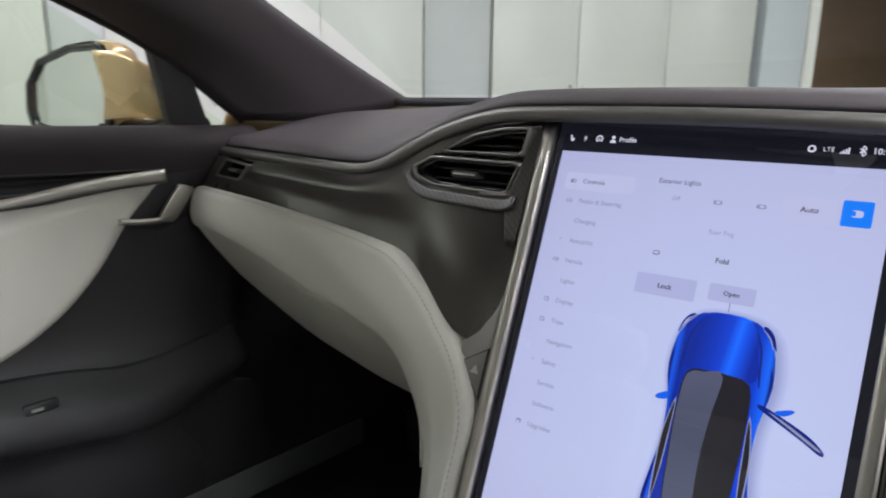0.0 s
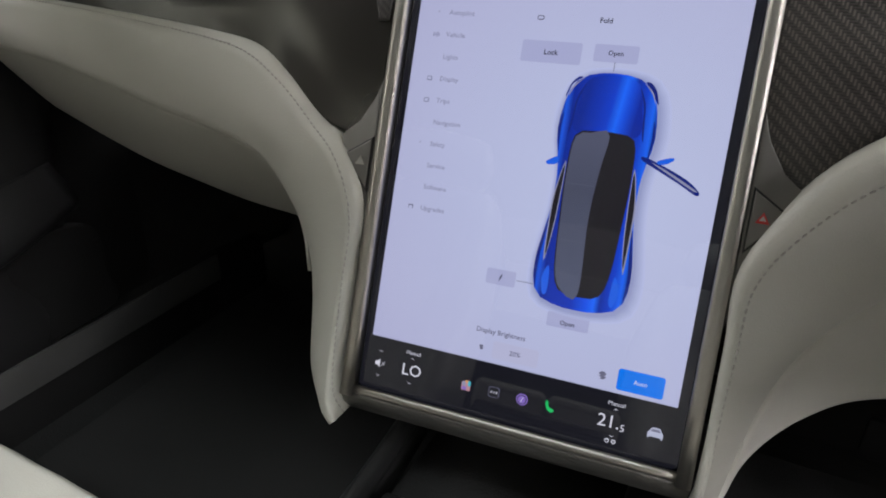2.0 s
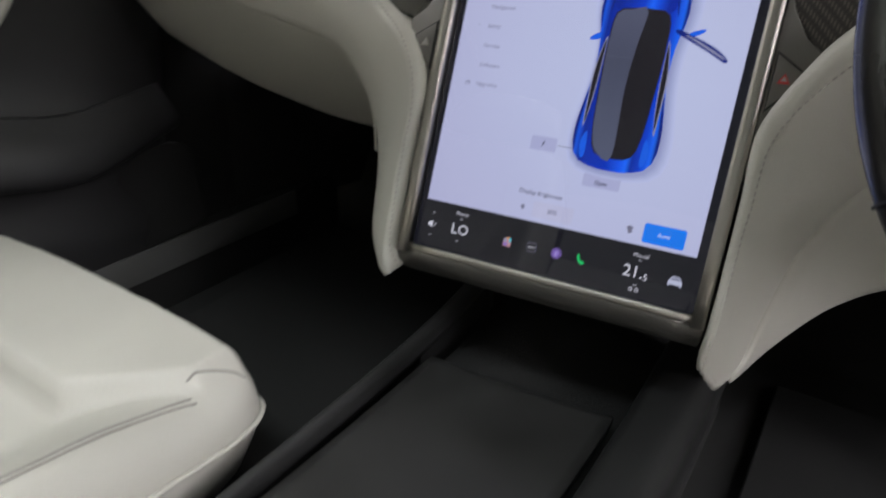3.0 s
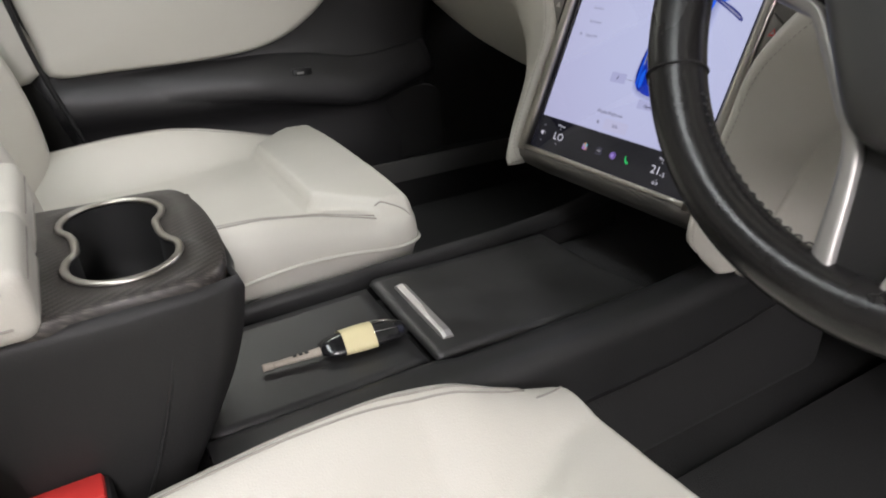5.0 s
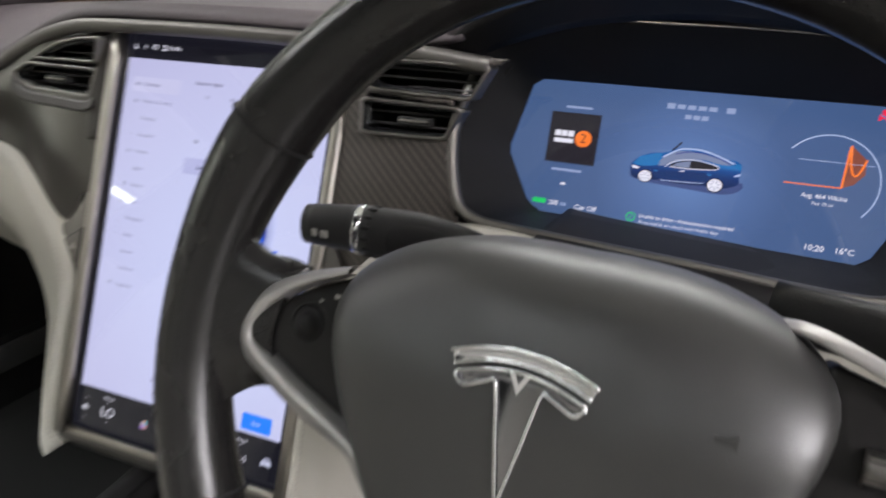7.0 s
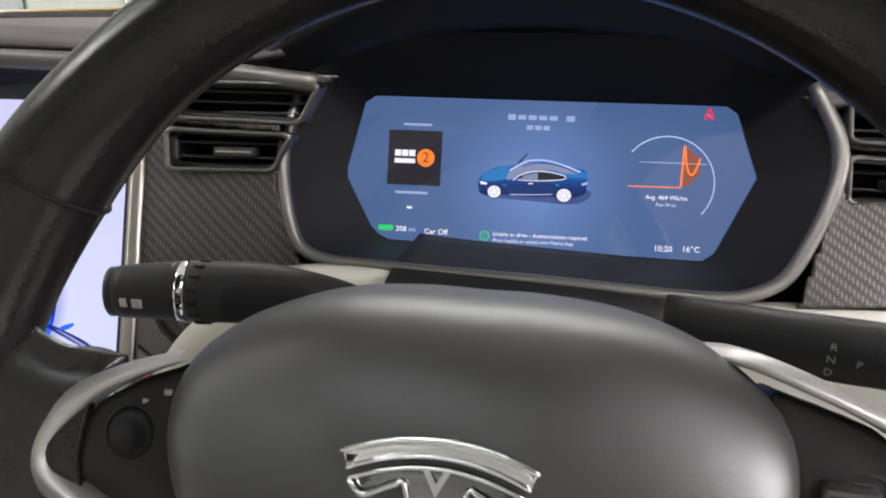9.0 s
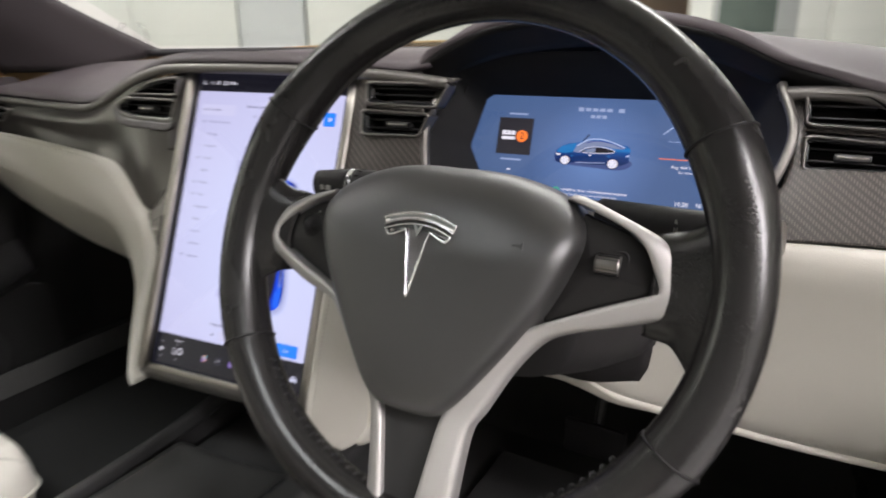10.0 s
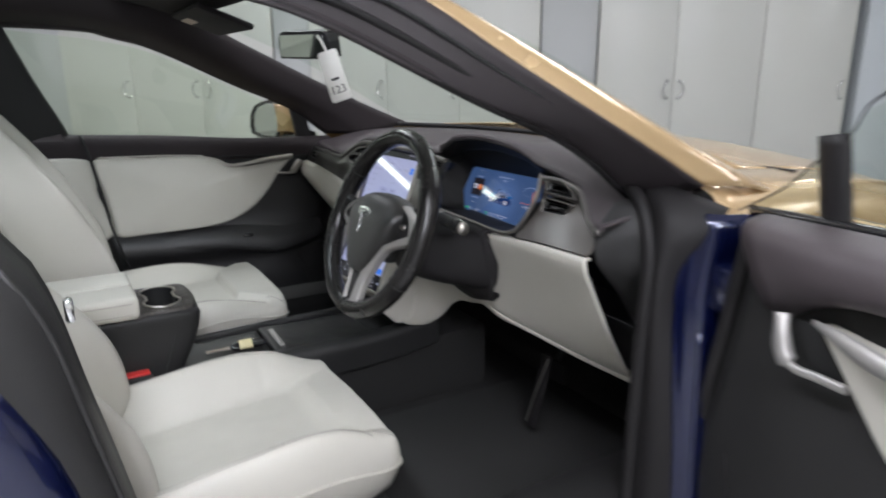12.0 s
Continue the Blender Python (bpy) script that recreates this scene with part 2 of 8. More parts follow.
def loft(name, rows, mat, parent=None, nu=40, nv=16, thick=0.0, label="", closed_u=False, cap=False):
    """Smooth skin through rows of points; thick: the wall grows inwards by that much."""
    lines = [smooth_line(r, nu, closed_u) for r in rows]
    cols = [smooth_line([ln[i] for ln in lines], nv) if len(rows) > 1 else None for i in range(nu)]
    verts = [cols[i][j] for j in range(nv) for i in range(nu)]
    faces = []
    w = nu if closed_u else nu - 1
    for j in range(nv - 1):
        for i in range(w):
            a, b = j * nu + i, j * nu + (i + 1) % nu
            faces.append((a, b, b + nu, a + nu))
    if cap:
        faces.append(tuple(range(nu)))
        faces.append(tuple((nv - 1) * nu + i for i in range(nu)))
    ob = link_mesh(name, verts, faces, mat, parent, label)
    if thick:
        sol = ob.modifiers.new("thickness", "SOLIDIFY")
        sol.thickness, sol.offset = thick, -1
    return ob


def sweep(name, points, mat, parent=None, rx=0.005, ry=None, n=40, seg=10, closed=False, label="", up=(0, 0, 1), squash=None, matrix=None, square=False):
    """A rod of elliptic (or rounded square) section along a smooth line. squash(t): a factor on its size along the way."""
    ry = ry or rx
    line = smooth_line(points, n, closed)
    verts, faces = [], []
    for i, p in enumerate(line):
        a = line[(i - 1) % n] if closed or i else p
        b = line[(i + 1) % n] if closed or i < n - 1 else p
        d = (b - a).normalized()
        side = d.cross(Vector(up)).normalized()
        top = side.cross(d).normalized()
        f = squash(i / (n - 1)) if squash else 1
        for k in range(seg):
            t = 2 * math.pi * (k + (0.5 if square else 0)) / seg
            c, s = math.cos(t), math.sin(t)
            if square:
                g = 1 / max(abs(c), abs(s)) ** 0.75
                c, s = c * g, s * g
            verts.append(p + side * (rx * f * c) + top * (ry * f * s))
    for i in range(n if closed else n - 1):
        for k in range(seg):
            a, b = i * seg + k, i * seg + (k + 1) % seg
            c = ((i + 1) % n) * seg
            faces.append((a, b, c + (k + 1) % seg, c + k))
    if not closed:
        faces.append(tuple(range(seg)))
        faces.append(tuple((n - 1) * seg + k for k in range(seg)))
    return link_mesh(name, verts, faces, mat, parent, label, matrix=matrix)


def stitches(name, line, mat, parent, pitch=0.0052, length=0.0036, r=0.0007, lift=(0, 0, 0)):
    """A row of short raised stitches along a line, as one mesh."""
    pts = smooth_line(line, max(4, int(sum((Vector(b) - Vector(a)).length for a, b in zip(line, line[1:])) / pitch)))
    verts, faces = [], []
    for p, q in zip(pts, pts[1:]):
        d = (q - p).normalized()
        side = d.cross(Vector((0.2, -1, 0.5))).normalized()
        top = side.cross(d).normalized()
        b = len(verts)
        for f, w in ((0.0, 0.3), (0.2, 1.0), (0.8, 1.0), (1.0, 0.3)):
            c = p + d * (length * f) + Vector(lift)
            for k in range(6):
                t = 2 * math.pi * k / 6
                verts.append(c + side * (r * w * math.cos(t)) + top * (r * w * math.sin(t)))
        for j in range(3):
            for k in range(6):
                faces.append((b + j * 6 + k, b + j * 6 + (k + 1) % 6, b + (j + 1) * 6 + (k + 1) % 6, b + (j + 1) * 6 + k))
        faces += [tuple(b + k for k in range(6)), tuple(b + 18 + k for k in range(6))]
    return link_mesh(name, verts, faces, mat, parent)


def plate(name, outline, depth, mat, parent=None, frame_m=None, bevel=0.0, label="", seg=2, smooth=True):
    """A flat outline (x, y) in the frame's plane, extruded by depth along its -z."""
    bm = bmesh.new()
    vs = [bm.verts.new((p[0], p[1], 0)) for p in outline]
    f = bm.faces.new(vs)
    if depth:
        r = bmesh.ops.extrude_face_region(bm, geom=[f])
        bmesh.ops.translate(bm, vec=(0, 0, -depth), verts=[v for v in r["geom"] if isinstance(v, bmesh.types.BMVert)])
        if bevel:
            es = [e for e in bm.edges if all(abs(v.co.z) < 1e-6 for v in e.verts)]
            bmesh.ops.bevel(bm, geom=es, offset=bevel, segments=seg, profile=0.5, affect="EDGES")
    bmesh.ops.triangulate(bm, faces=[f for f in bm.faces if len(f.verts) > 4])
    return part(name, bm, mat, parent, label, smooth=smooth and bool(depth), matrix=frame_m)


def cushion_pad(name, outline, height, mat, parent=None, frame_m=None, edge=0.02, label="", n=64, rings=7, skirt=0.02, centre=None):
    """A puffy panel: an outline in the frame's plane, rounded over its edge towards +z."""
    ring0 = [Vector((p[0], p[1], 0)) for p in smooth_line([(q[0], q[1], 0) for q in outline], n, True)]
    c = Vector((*centre, 0)) if centre else sum(ring0, Vector()) / n
    size = sum((p - c).length for p in ring0) / n
    verts, faces = [], []
    lev = [(1.0, -skirt), (1.0, 0.0)]
    for k in range(1, rings):
        t = k / (rings - 1)
        inset = edge * (1 - math.cos(t * math.pi / 2))
        lev.append((1 - inset / size, min(height, edge) * math.sin(t * math.pi / 2)))
    lev += [(0.6, height * 0.5 + min(height, edge) * 0.5 + 0.002), (0.3, max(height, 0.001) + 0.003)]
    for s, h in lev:
        for p in ring0:
            q = c + (p - c) * s
            verts.append((q.x, q.y, h))
    for j in range(len(lev) - 1):
        for i in range(n):
            a, b = j * n + i, j * n + (i + 1) % n
            faces.append((a, b, b + n, a + n))
    verts.append((c.x, c.y, lev[-1][1] + 0.0005))
    k = len(verts) - 1
    j = (len(lev) - 1) * n
    for i in range(n):
        faces.append((j + i, j + (i + 1) % n, k))
    return link_mesh(name, verts, faces, mat, parent, label, matrix=frame_m)


def ring_plate(name, outer, inner, mat, parent=None, frame_m=None, z0=0.0, z1=0.0, depth=0.006, n=64, label="", bulge=0.0):
    """A frame between two closed outlines (x, y), at heights z0 (outer) and z1 (inner), with a back."""
    a = smooth_line([(p[0], p[1], z0) for p in outer], n, True)
    b = smooth_line([(p[0], p[1], z1) for p in inner], n, True)
    rows = [[(p.x, p.y, p.z - depth) for p in a], a]
    if bulge:
        rows.append([((p.x + q.x) / 2, (p.y + q.y) / 2, (p.z + q.z) / 2 + bulge) for p, q in zip(a, b)])
    rows += [b, [(p.x, p.y, p.z - depth) for p in b]]
    verts = [tuple(p) for r in rows for p in r]
    faces = []
    for j in range(len(rows) - 1):
        for i in range(n):
            faces.append((j * n + i, j * n + (i + 1) % n, (j + 1) * n + (i + 1) % n, (j + 1) * n + i))
    return link_mesh(name, verts, faces, mat, parent, label, matrix=frame_m)


def rounded(w, h, r, n=5, cx=0.0, cy=0.0):
    pts = []
    for sx, sy, a0 in ((1, 1, 0), (-1, 1, 90), (-1, -1, 180), (1, -1, 270)):
        for k in range(n):
            a = radians(a0 + 90 * k / (n - 1))
            pts.append((cx + sx * (w / 2 - r) + r * math.cos(a), cy + sy * (h / 2 - r) + r * math.sin(a)))
    return pts


def words(name, text, size, mat, parent, frame_m, align="LEFT", label="", bold=0.0):
    """Raised print with the built-in font, as a mesh."""
    cu = bpy.data.curves.new(name, "FONT")
    cu.body, cu.size, cu.align_x, cu.align_y, cu.resolution_u = text, size, align, "CENTER", 2
    cu.offset = bold
    tmp = bpy.data.objects.new(name, cu)
    scene.collection.objects.link(tmp)
    me = bpy.data.meshes.new_from_object(tmp.evaluated_get(bpy.context.evaluated_depsgraph_get()))
    bpy.data.objects.remove(tmp)
    bpy.data.curves.remove(cu)
    me.materials.clear()
    me.materials.append(mat)
    ob = new(name, me)
    ob.parent = parent
    ob.matrix_basis = frame_m
    if label:
        ob["label"] = label
    return ob


def bar(name, x, y, w, h, mat, parent, frame_m, z=0.0006, r=0.0):
    out = rounded(w, h, r, cx=x, cy=y) if r else [(x - w / 2, y - h / 2), (x + w / 2, y - h / 2), (x + w / 2, y + h / 2), (x - w / 2, y + h / 2)]
    return plate(name, out, 0, mat, parent, frame_m @ Matrix.Translation((0, 0, z)))


def cut_openings(ob, outlines):
    """Takes the faces out of a panel that lie inside outlines given as x, z."""
    def inside(x, z, poly):
        odd = False
        for (x0, z0), (x1, z1) in zip(poly, poly[1:] + poly[:1]):
            if (z0 > z) != (z1 > z) and x < x0 + (x1 - x0) * (z - z0) / (z1 - z0):
                odd = not odd
        return odd

    bm = bmesh.new()
    bm.from_mesh(ob.data)
    gone = [f for f in bm.faces if any(inside(f.calc_center_median().x, f.calc_center_median().z, p) for p in outlines)]
    bmesh.ops.delete(bm, geom=gone, context="FACES")
    bm.to_mesh(ob.data)
    bm.free()


def axes(origin, across, up):
    """A frame whose x runs across, y up and z out of the plane."""
    x = Vector(across).normalized()
    z = x.cross(Vector(up)).normalized()
    y = z.cross(x)
    m = Matrix((x, y, z)).transposed().to_4x4()
    m.translation = Vector(origin)
    return m


# ---- the workshop round the car ----
# the cupboard wall stands at an angle to the car; s runs along it, +y of its frame goes into the wall
WALL = Matrix.Translation((-3.0, 4.2, 0)) @ Matrix.Rotation(radians(54), 4, "Z")
tagged(box("floor", (-9, -8, -0.1), (6, 13, 0), CONCRETE, bevel=0), "grey sealed concrete workshop floor", "floor", kind="structure")
tagged(box("ceiling", (-9, -8, 3.2), (6, 13, 3.35), CEILWHITE, bevel=0), "white painted workshop ceiling", "ceiling", kind="structure")
tagged(box("wall_north_west", (-9.0, 0.52, 0), (2.66, 0.67, 3.2), WALLPAINT, bevel=0, matrix=WALL), "grey painted wall behind the cupboards", "wall", kind="structure")
tagged(box("wall_far_west", (-8.1, -8, 0), (-8, 1.0, 3.2), CEILWHITE, bevel=0), "white painted workshop wall", "wall", kind="structure")
tagged(box("wall_south", (-8, -8.1, 0), (6, -8, 3.2), CEILWHITE, bevel=0), "white painted workshop wall", "wall", kind="structure")
tagged(box("wall_east", (6, -8, 0), (6.1, 13, 3.2), CEILWHITE, bevel=0), "white painted workshop wall", "wall", kind="structure")
tagged(box("wall_north_east", (6.2, 0.1, 0), (12.0, 0.25, 3.2), CEILWHITE, bevel=0, matrix=WALL), "pale painted workshop wall", "wall", kind="structure")
tagged(box("wall_back", (1.5, 3.6, 0), (8.0, 3.75, 3.2), RUST, bevel=0, matrix=WALL), "brown steel wall of the store behind", "wall", kind="structure")
tagged(box("wall_store_side", (1.5, 0.67, 0), (1.65, 3.6, 3.2), RUST, bevel=0, matrix=WALL), "brown painted side wall of the store", "wall", kind="structure")
for u0, u1, where in ((-5.85, -5.22, "beside the cupboards"), (-3.07, -2.73, "between the cupboards"), (-0.555, -0.045, "between the cupboards")):
    tagged(box("pillar", (u0, 0.015, 0), (u1, 0.50, 3.2), WALLPAINT, bevel=0.01, matrix=WALL), "grey painted square pillar " + where, "pillar", kind="structure")
tagged(box("door_post", (2.26, -0.02, 0), (2.66, 0.50, 3.2), POSTPAINT, bevel=0.006, matrix=WALL), "pale blue-grey painted door post", "post", kind="structure")


def pull_handle(parent, x, bow):
    """A steel pull bowed to one side, on two feet with round roses."""
    p, o, b = Vector((x, -0.022, 0.965)), Vector((0, -0.030, 0)), Vector((bow * 0.034, 0, 0))
    pts = [p + Vector((0, 0, -0.075)), p + o + b * 0.35 + Vector((0, 0, -0.066)), p + o + b * 0.85 + Vector((0, 0, -0.034)), p + o + b, p + o + b * 0.85 + Vector((0, 0, 0.034)), p + o + b * 0.35 + Vector((0, 0, 0.066)), p + Vector((0, 0, 0.075))]
    grip = sweep("handle", pts, CHROME, parent, 0.008, n=24, seg=8, label="brushed steel bowed pull", up=(0.3, 0.7, 0.1))
    for dz in (-0.075, 0.075):
        sweep("rose", [p + Vector((0, 0.002, dz)), p + Vector((0, -0.003, dz)), p + Vector((0, -0.008, dz))], CHROME, grip, 0.015, n=4, seg=14)


def tall_cabinet(u0, doors, label):
    """A tall cupboard of three doors: carcass, doors and pulls. doors: (start, end, side of the pull)."""
    ob = thing("cabinet", label, "cabinet", "tall workshop cabinets")
    ob.matrix_basis = WALL @ Matrix.Translation((u0, 0, 0))
    wide = doors[-1][1] - u0
    box("body", (0.002, 0.0, 0), (wide - 0.002, 0.49, 2.62), CABINET, ob, 0.004)
    box("plinth", (0.004, -0.004, 0), (wide - 0.004, -0.001, 0.08), WALLPAINT, ob, 0.001)
    for d0, d1, h in doors:
        d = box("door", (d0 - u0 + 0.003, -0.022, 0.09), (d1 - u0 - 0.003, -0.001, 2.58), CABINET, ob, 0.003)
        pull_handle(d, (d1 - 0.055 if h > 0 else d0 + 0.055) - u0, -h)
    return ob


tall_cabinet(-5.21, [(-5.21, -4.50, 1), (-4.50, -3.80, 1), (-3.80, -3.08, -1)], "tall white laminate cupboard with three doors")
tall_cabinet(-2.72, [(-2.72, -1.985, 1), (-1.985, -1.30, 1), (-1.30, -0.565, -1)], "tall white laminate cupboard with three doors")
tall_cabinet(-0.035, [(-0.035, 0.65, 1), (0.65, 1.40, -1), (1.40, 2.17, 1)], "tall white laminate cupboard with three doors beside the door post")

# store room behind the opening
rack = thing("steel_rack", "brown steel rack with shelves and hanging chain", "rack")
rack.matrix_basis = WALL @ Matrix.Translation((3.55, 2.3, 0))
for dx in (-0.62, 0.62):
    for dy in (-0.2, 0.2):
        box("upright", (dx - 0.03, dy - 0.03, 0), (dx + 0.03, dy + 0.03, 2.4), RUST, rack, 0.003)
for z in (0.5, 1.1, 1.95, 2.3):
    box("shelf", (-0.65, -0.22, z), (0.65, 0.22, z + 0.04), RUST, rack, 0.003)
for k in range(12):
    sweep("chain_link", [(0.1, -0.26, 1.85 - k * 0.05), (0.115, -0.26, 1.83 - k * 0.05), (0.1, -0.26, 1.80 - k * 0.05), (0.085, -0.26, 1.83 - k * 0.05)], SATIN, rack, 0.006, n=12, seg=6, closed=True, up=(0, 1, 0.1))
carton = thing("carton", "brown cardboard box on the rack shelf", "box")
carton.matrix_basis = WALL @ Matrix.Translation((3.80, 2.3, 1.14))
box("body", (-0.26, -0.16, 0), (0.26, 0.16, 0.36), TAPE, carton, 0.004)
pipe = thing("steel_post", "pale grey steel post in the store opening", "post")
pipe.matrix_basis = WALL @ Matrix.Translation((3.16, 0.55, 0))
box("shaft", (-0.055, -0.055, 0), (0.055, 0.055, 3.2), CEILWHITE, pipe, 0.008)
box("base_plate", (-0.10, -0.10, 0), (0.10, 0.10, 0.02), WALLPAINT, pipe, 0.003)

sheet = thing("grey_panel", "grey steel panel with two green stripes beside the store opening", "panel")
sheet.matrix_basis = WALL @ Matrix.Translation((2.88, 0.60, 0))
box("panel", (-0.20, -0.02, 0), (0.20, 0.02, 1.60), WALLPAINT, sheet, 0.004)
STRIPE = material("green wall stripe", (0.05, 0.35, 0.2), 0.5)
for z in (0.955, 1.055):
    box("stripe", (-0.17, -0.026, z), (0.17, -0.0205, z + 0.045), STRIPE, sheet, 0.001)

white_door = thing("store_door", "cream painted steel door with a dark glazed window and notices", "door")
white_door.matrix_basis = WALL @ Matrix.Translation((4.03, 0.12, 0))
box("leaf", (0.0, 0, 0.02), (2.15, 0.05, 2.9), CEILWHITE, white_door, 0.004)
box("window_frame", (0.30, -0.012, 0.88), (1.60, 0.0, 2.45), WALLPAINT, white_door, 0.004)
box("pane", (0.38, -0.016, 0.95), (1.24, -0.011, 1.42), material("grey-green wired glass", (0.10, 0.13, 0.115), 0.15, vary=0.1), white_door, 0.001)
box("notice", (0.72, -0.02, 1.50), (1.38, -0.0165, 2.02), PAPER, white_door, 0.0005)
box("sticker", (0.12, -0.006, 1.54), (0.33, -0.001, 1.72), material("blue safety sticker", (0.08, 0.2, 0.6), 0.5), white_door, 0.0005)
box("sticker", (0.12, -0.006, 1.42), (0.33, -0.001, 1.51), material("red safety sticker", (0.6, 0.08, 0.06), 0.5), white_door, 0.0005)

TUBE = bpy.data.materials.new("fluorescent tube")
TUBE.use_nodes = True
TUBE.node_tree.nodes["Principled BSDF"].inputs["Emission Color"].default_value = (1.0, 0.98, 0.9, 1)
TUBE.node_tree.nodes["Principled BSDF"].inputs["Emission Strength"].default_value = 22.0


def tube_light(x, y, z, length, angle=0):
    ob = thing("tube_light", "white batten light with a lit fluorescent tube", "ceiling light", "ceiling batten lights", place=(x, y, z))
    ob.rotation_euler = (0, 0, radians(angle))
    box("housing", (-0.06, -length / 2, 0), (0.06, length / 2, 0.07), CEILWHITE, ob, 0.006)
    sweep("tube", [(0, -length / 2 + 0.03, -0.03), (0, 0, -0.03), (0, length / 2 - 0.03, -0.03)], TUBE, ob, 0.03, n=6, seg=12)
    for s in (-1, 1):
        box("cap", (-0.03, s * (length / 2 - 0.02) - 0.015, -0.055), (0.03, s * (length / 2 - 0.02) + 0.015, 0.0), CEILWHITE, ob, 0.004)
    return ob


hung = tube_light(-4.85, -3.7, 2.53, 2.5, angle=12)
for y in (-0.9, 0.9):
    sweep("hanger", [(0, y, 0.06), (0, y, 0.3), (0, y, 0.67)], SATIN, hung, 0.004, n=4, seg=6)
tube_light(-2.9, 0.3, 3.128, 2.6)
tube_light(2.7, -0.7, 3.128, 2.6)
tube_light(4.6, -3.0, 3.128, 2.6)
tube_light(0.5, -1.05, 3.128, 2.6, angle=90)
tube_light(0.2, 3.0, 3.128, 2.6, angle=90)
# the light of the rows of battens, with fill lamps added among them
area_lamp("batten_light_west", (-2.9, 0.3, 3.02), (-3.6, 0.6, 0), 0.4, 3.2, 70, (1, 0.99, 0.96))
# unseen tube, added to go with the far-east fill
tube_light(5.3, 0.5, 3.128, 2.6)
area_lamp("batten_light_east", (2.7, -0.7, 3.02), (1.6, -0.5, 0), 0.4, 4.0, 145, (1, 0.98, 0.97))
# added low-angle fill through the open door, brightens the dashboard faces
area_lamp("fill_light_far_east", (5.2, -0.8, 3.02), (1.8, -0.4, 0), 0.4, 4.0, 225, (1, 0.98, 0.97))
area_lamp("batten_light_north", (0.2, 3.0, 3.02), (0.2, 2.6, 0), 2.6, 0.4, 62, (1, 0.985, 0.97))
area_lamp("batten_light_south", (0.5, -1.05, 3.02), (0.5, -0.9, 0), 3.0, 0.4, 100, (1, 0.985, 0.97))
# unseen tube and fill lamp, added to lift the store door and wall
tube_light(2.4, 5.6, 3.128, 2.6, angle=54)
area_lamp("fill_light_north_east", (2.4, 5.6, 3.02), (1.4, 6.4, 0.6), 0.4, 2.6, 70, (1, 0.985, 0.97))
# unseen tube and fill lamp, added so the door mirror reflects a bright corner
tube_light(-7.5, -2.8, 3.128, 2.0)
area_lamp("fill_light_far_west", (-7.5, -2.8, 3.02), (-6.9, -5.4, 0.6), 0.4, 2.0, 110, (1, 0.985, 0.97))
# added warm fill without a fitting, lightens the rack and store walls
area_lamp("store_fill_light", (-2.0, 8.2, 3.0), (-2.0, 8.0, 0), 1.0, 0.5, 70, (1, 0.85, 0.65))


# ---- the touchscreen ----
YAW, LEANB = radians(5), radians(22.5)
SCREEN = Matrix.Translation((0, 0.45, 0.60)) @ Matrix.Rotation(YAW, 4, "Z") @ Matrix.Rotation(radians(90) - LEANB, 4, "X")
# in SCREEN: x across, y up the glass, z towards the seats


def on_screen(u, v, w=0.0):
    return SCREEN @ Vector((u, v, w))


# ---- dashboard ----
dash = thing("dashboard", "dark dashboard with carbon fibre, satin trim and cream leather", "dashboard")

TRIM_W = [(-0.705, 0.592, 0.862), (-0.58, 0.574, 0.863), (-0.46, 0.560, 0.863), (-0.37, 0.552, 0.864), (-0.325, 0.549, 0.872), (-0.285, 0.551, 0.890), (-0.245, 0.555, 0.908),
          (-0.20, 0.559, 0.921), (-0.15, 0.560, 0.926), (0.0, 0.568, 0.927), (0.13, 0.577, 0.924), (0.19, 0.577, 0.921), (0.246, 0.578, 0.916)]
TRIM_E = [(0.566, 0.617, 0.9135), (0.62, 0.625, 0.914), (0.672, 0.628, 0.901), (0.707, 0.615, 0.877), (0.735, 0.598, 0.857), (0.775, 0.576, 0.849), (0.808, 0.553, 0.855)]
sweep("trim_strip", TRIM_W, STRIP, dash, 0.006, 0.0065, n=110, seg=8, square=True, label="satin nickel strip along the pad")
sweep("trim_strip", TRIM_E, STRIP, dash, 0.006, 0.0065, n=40, seg=8, square=True)

# soft upper pad up to the windscreen
edge = [Vector(p) + Vector((0, 0.004, 0.010)) for p in TRIM_W[:-1]] + [Vector((0.22, 0.582, 0.937))]
pad_rows = [edge,
            [(p.x, p.y + 0.012, p.z + 0.010) for p in edge],
            [(-0.72, 0.67, 0.889), (-0.58, 0.66, 0.896), (-0.46, 0.65, 0.900), (-0.37, 0.64, 0.902), (-0.30, 0.635, 0.915), (-0.24, 0.63, 0.930), (-0.18, 0.625, 0.941), (-0.10, 0.625, 0.946), (0.0, 0.63, 0.947), (0.10, 0.64, 0.948), (0.22, 0.65, 0.952)],
            [(-0.74, 0.80, 0.912), (-0.5, 0.80, 0.925), (-0.3, 0.82, 0.938), (-0.1, 0.84, 0.945), (0.22, 0.86, 0.948)],
            [(-0.76, 0.92, 0.915), (-0.5, 1.02, 0.925), (-0.2, 1.08, 0.93), (0.22, 1.09, 0.93)]]
loft("upper_pad", pad_rows, VINYL, dash, nu=70, nv=26, thick=0.006, label="dark aubergine soft-touch pad")

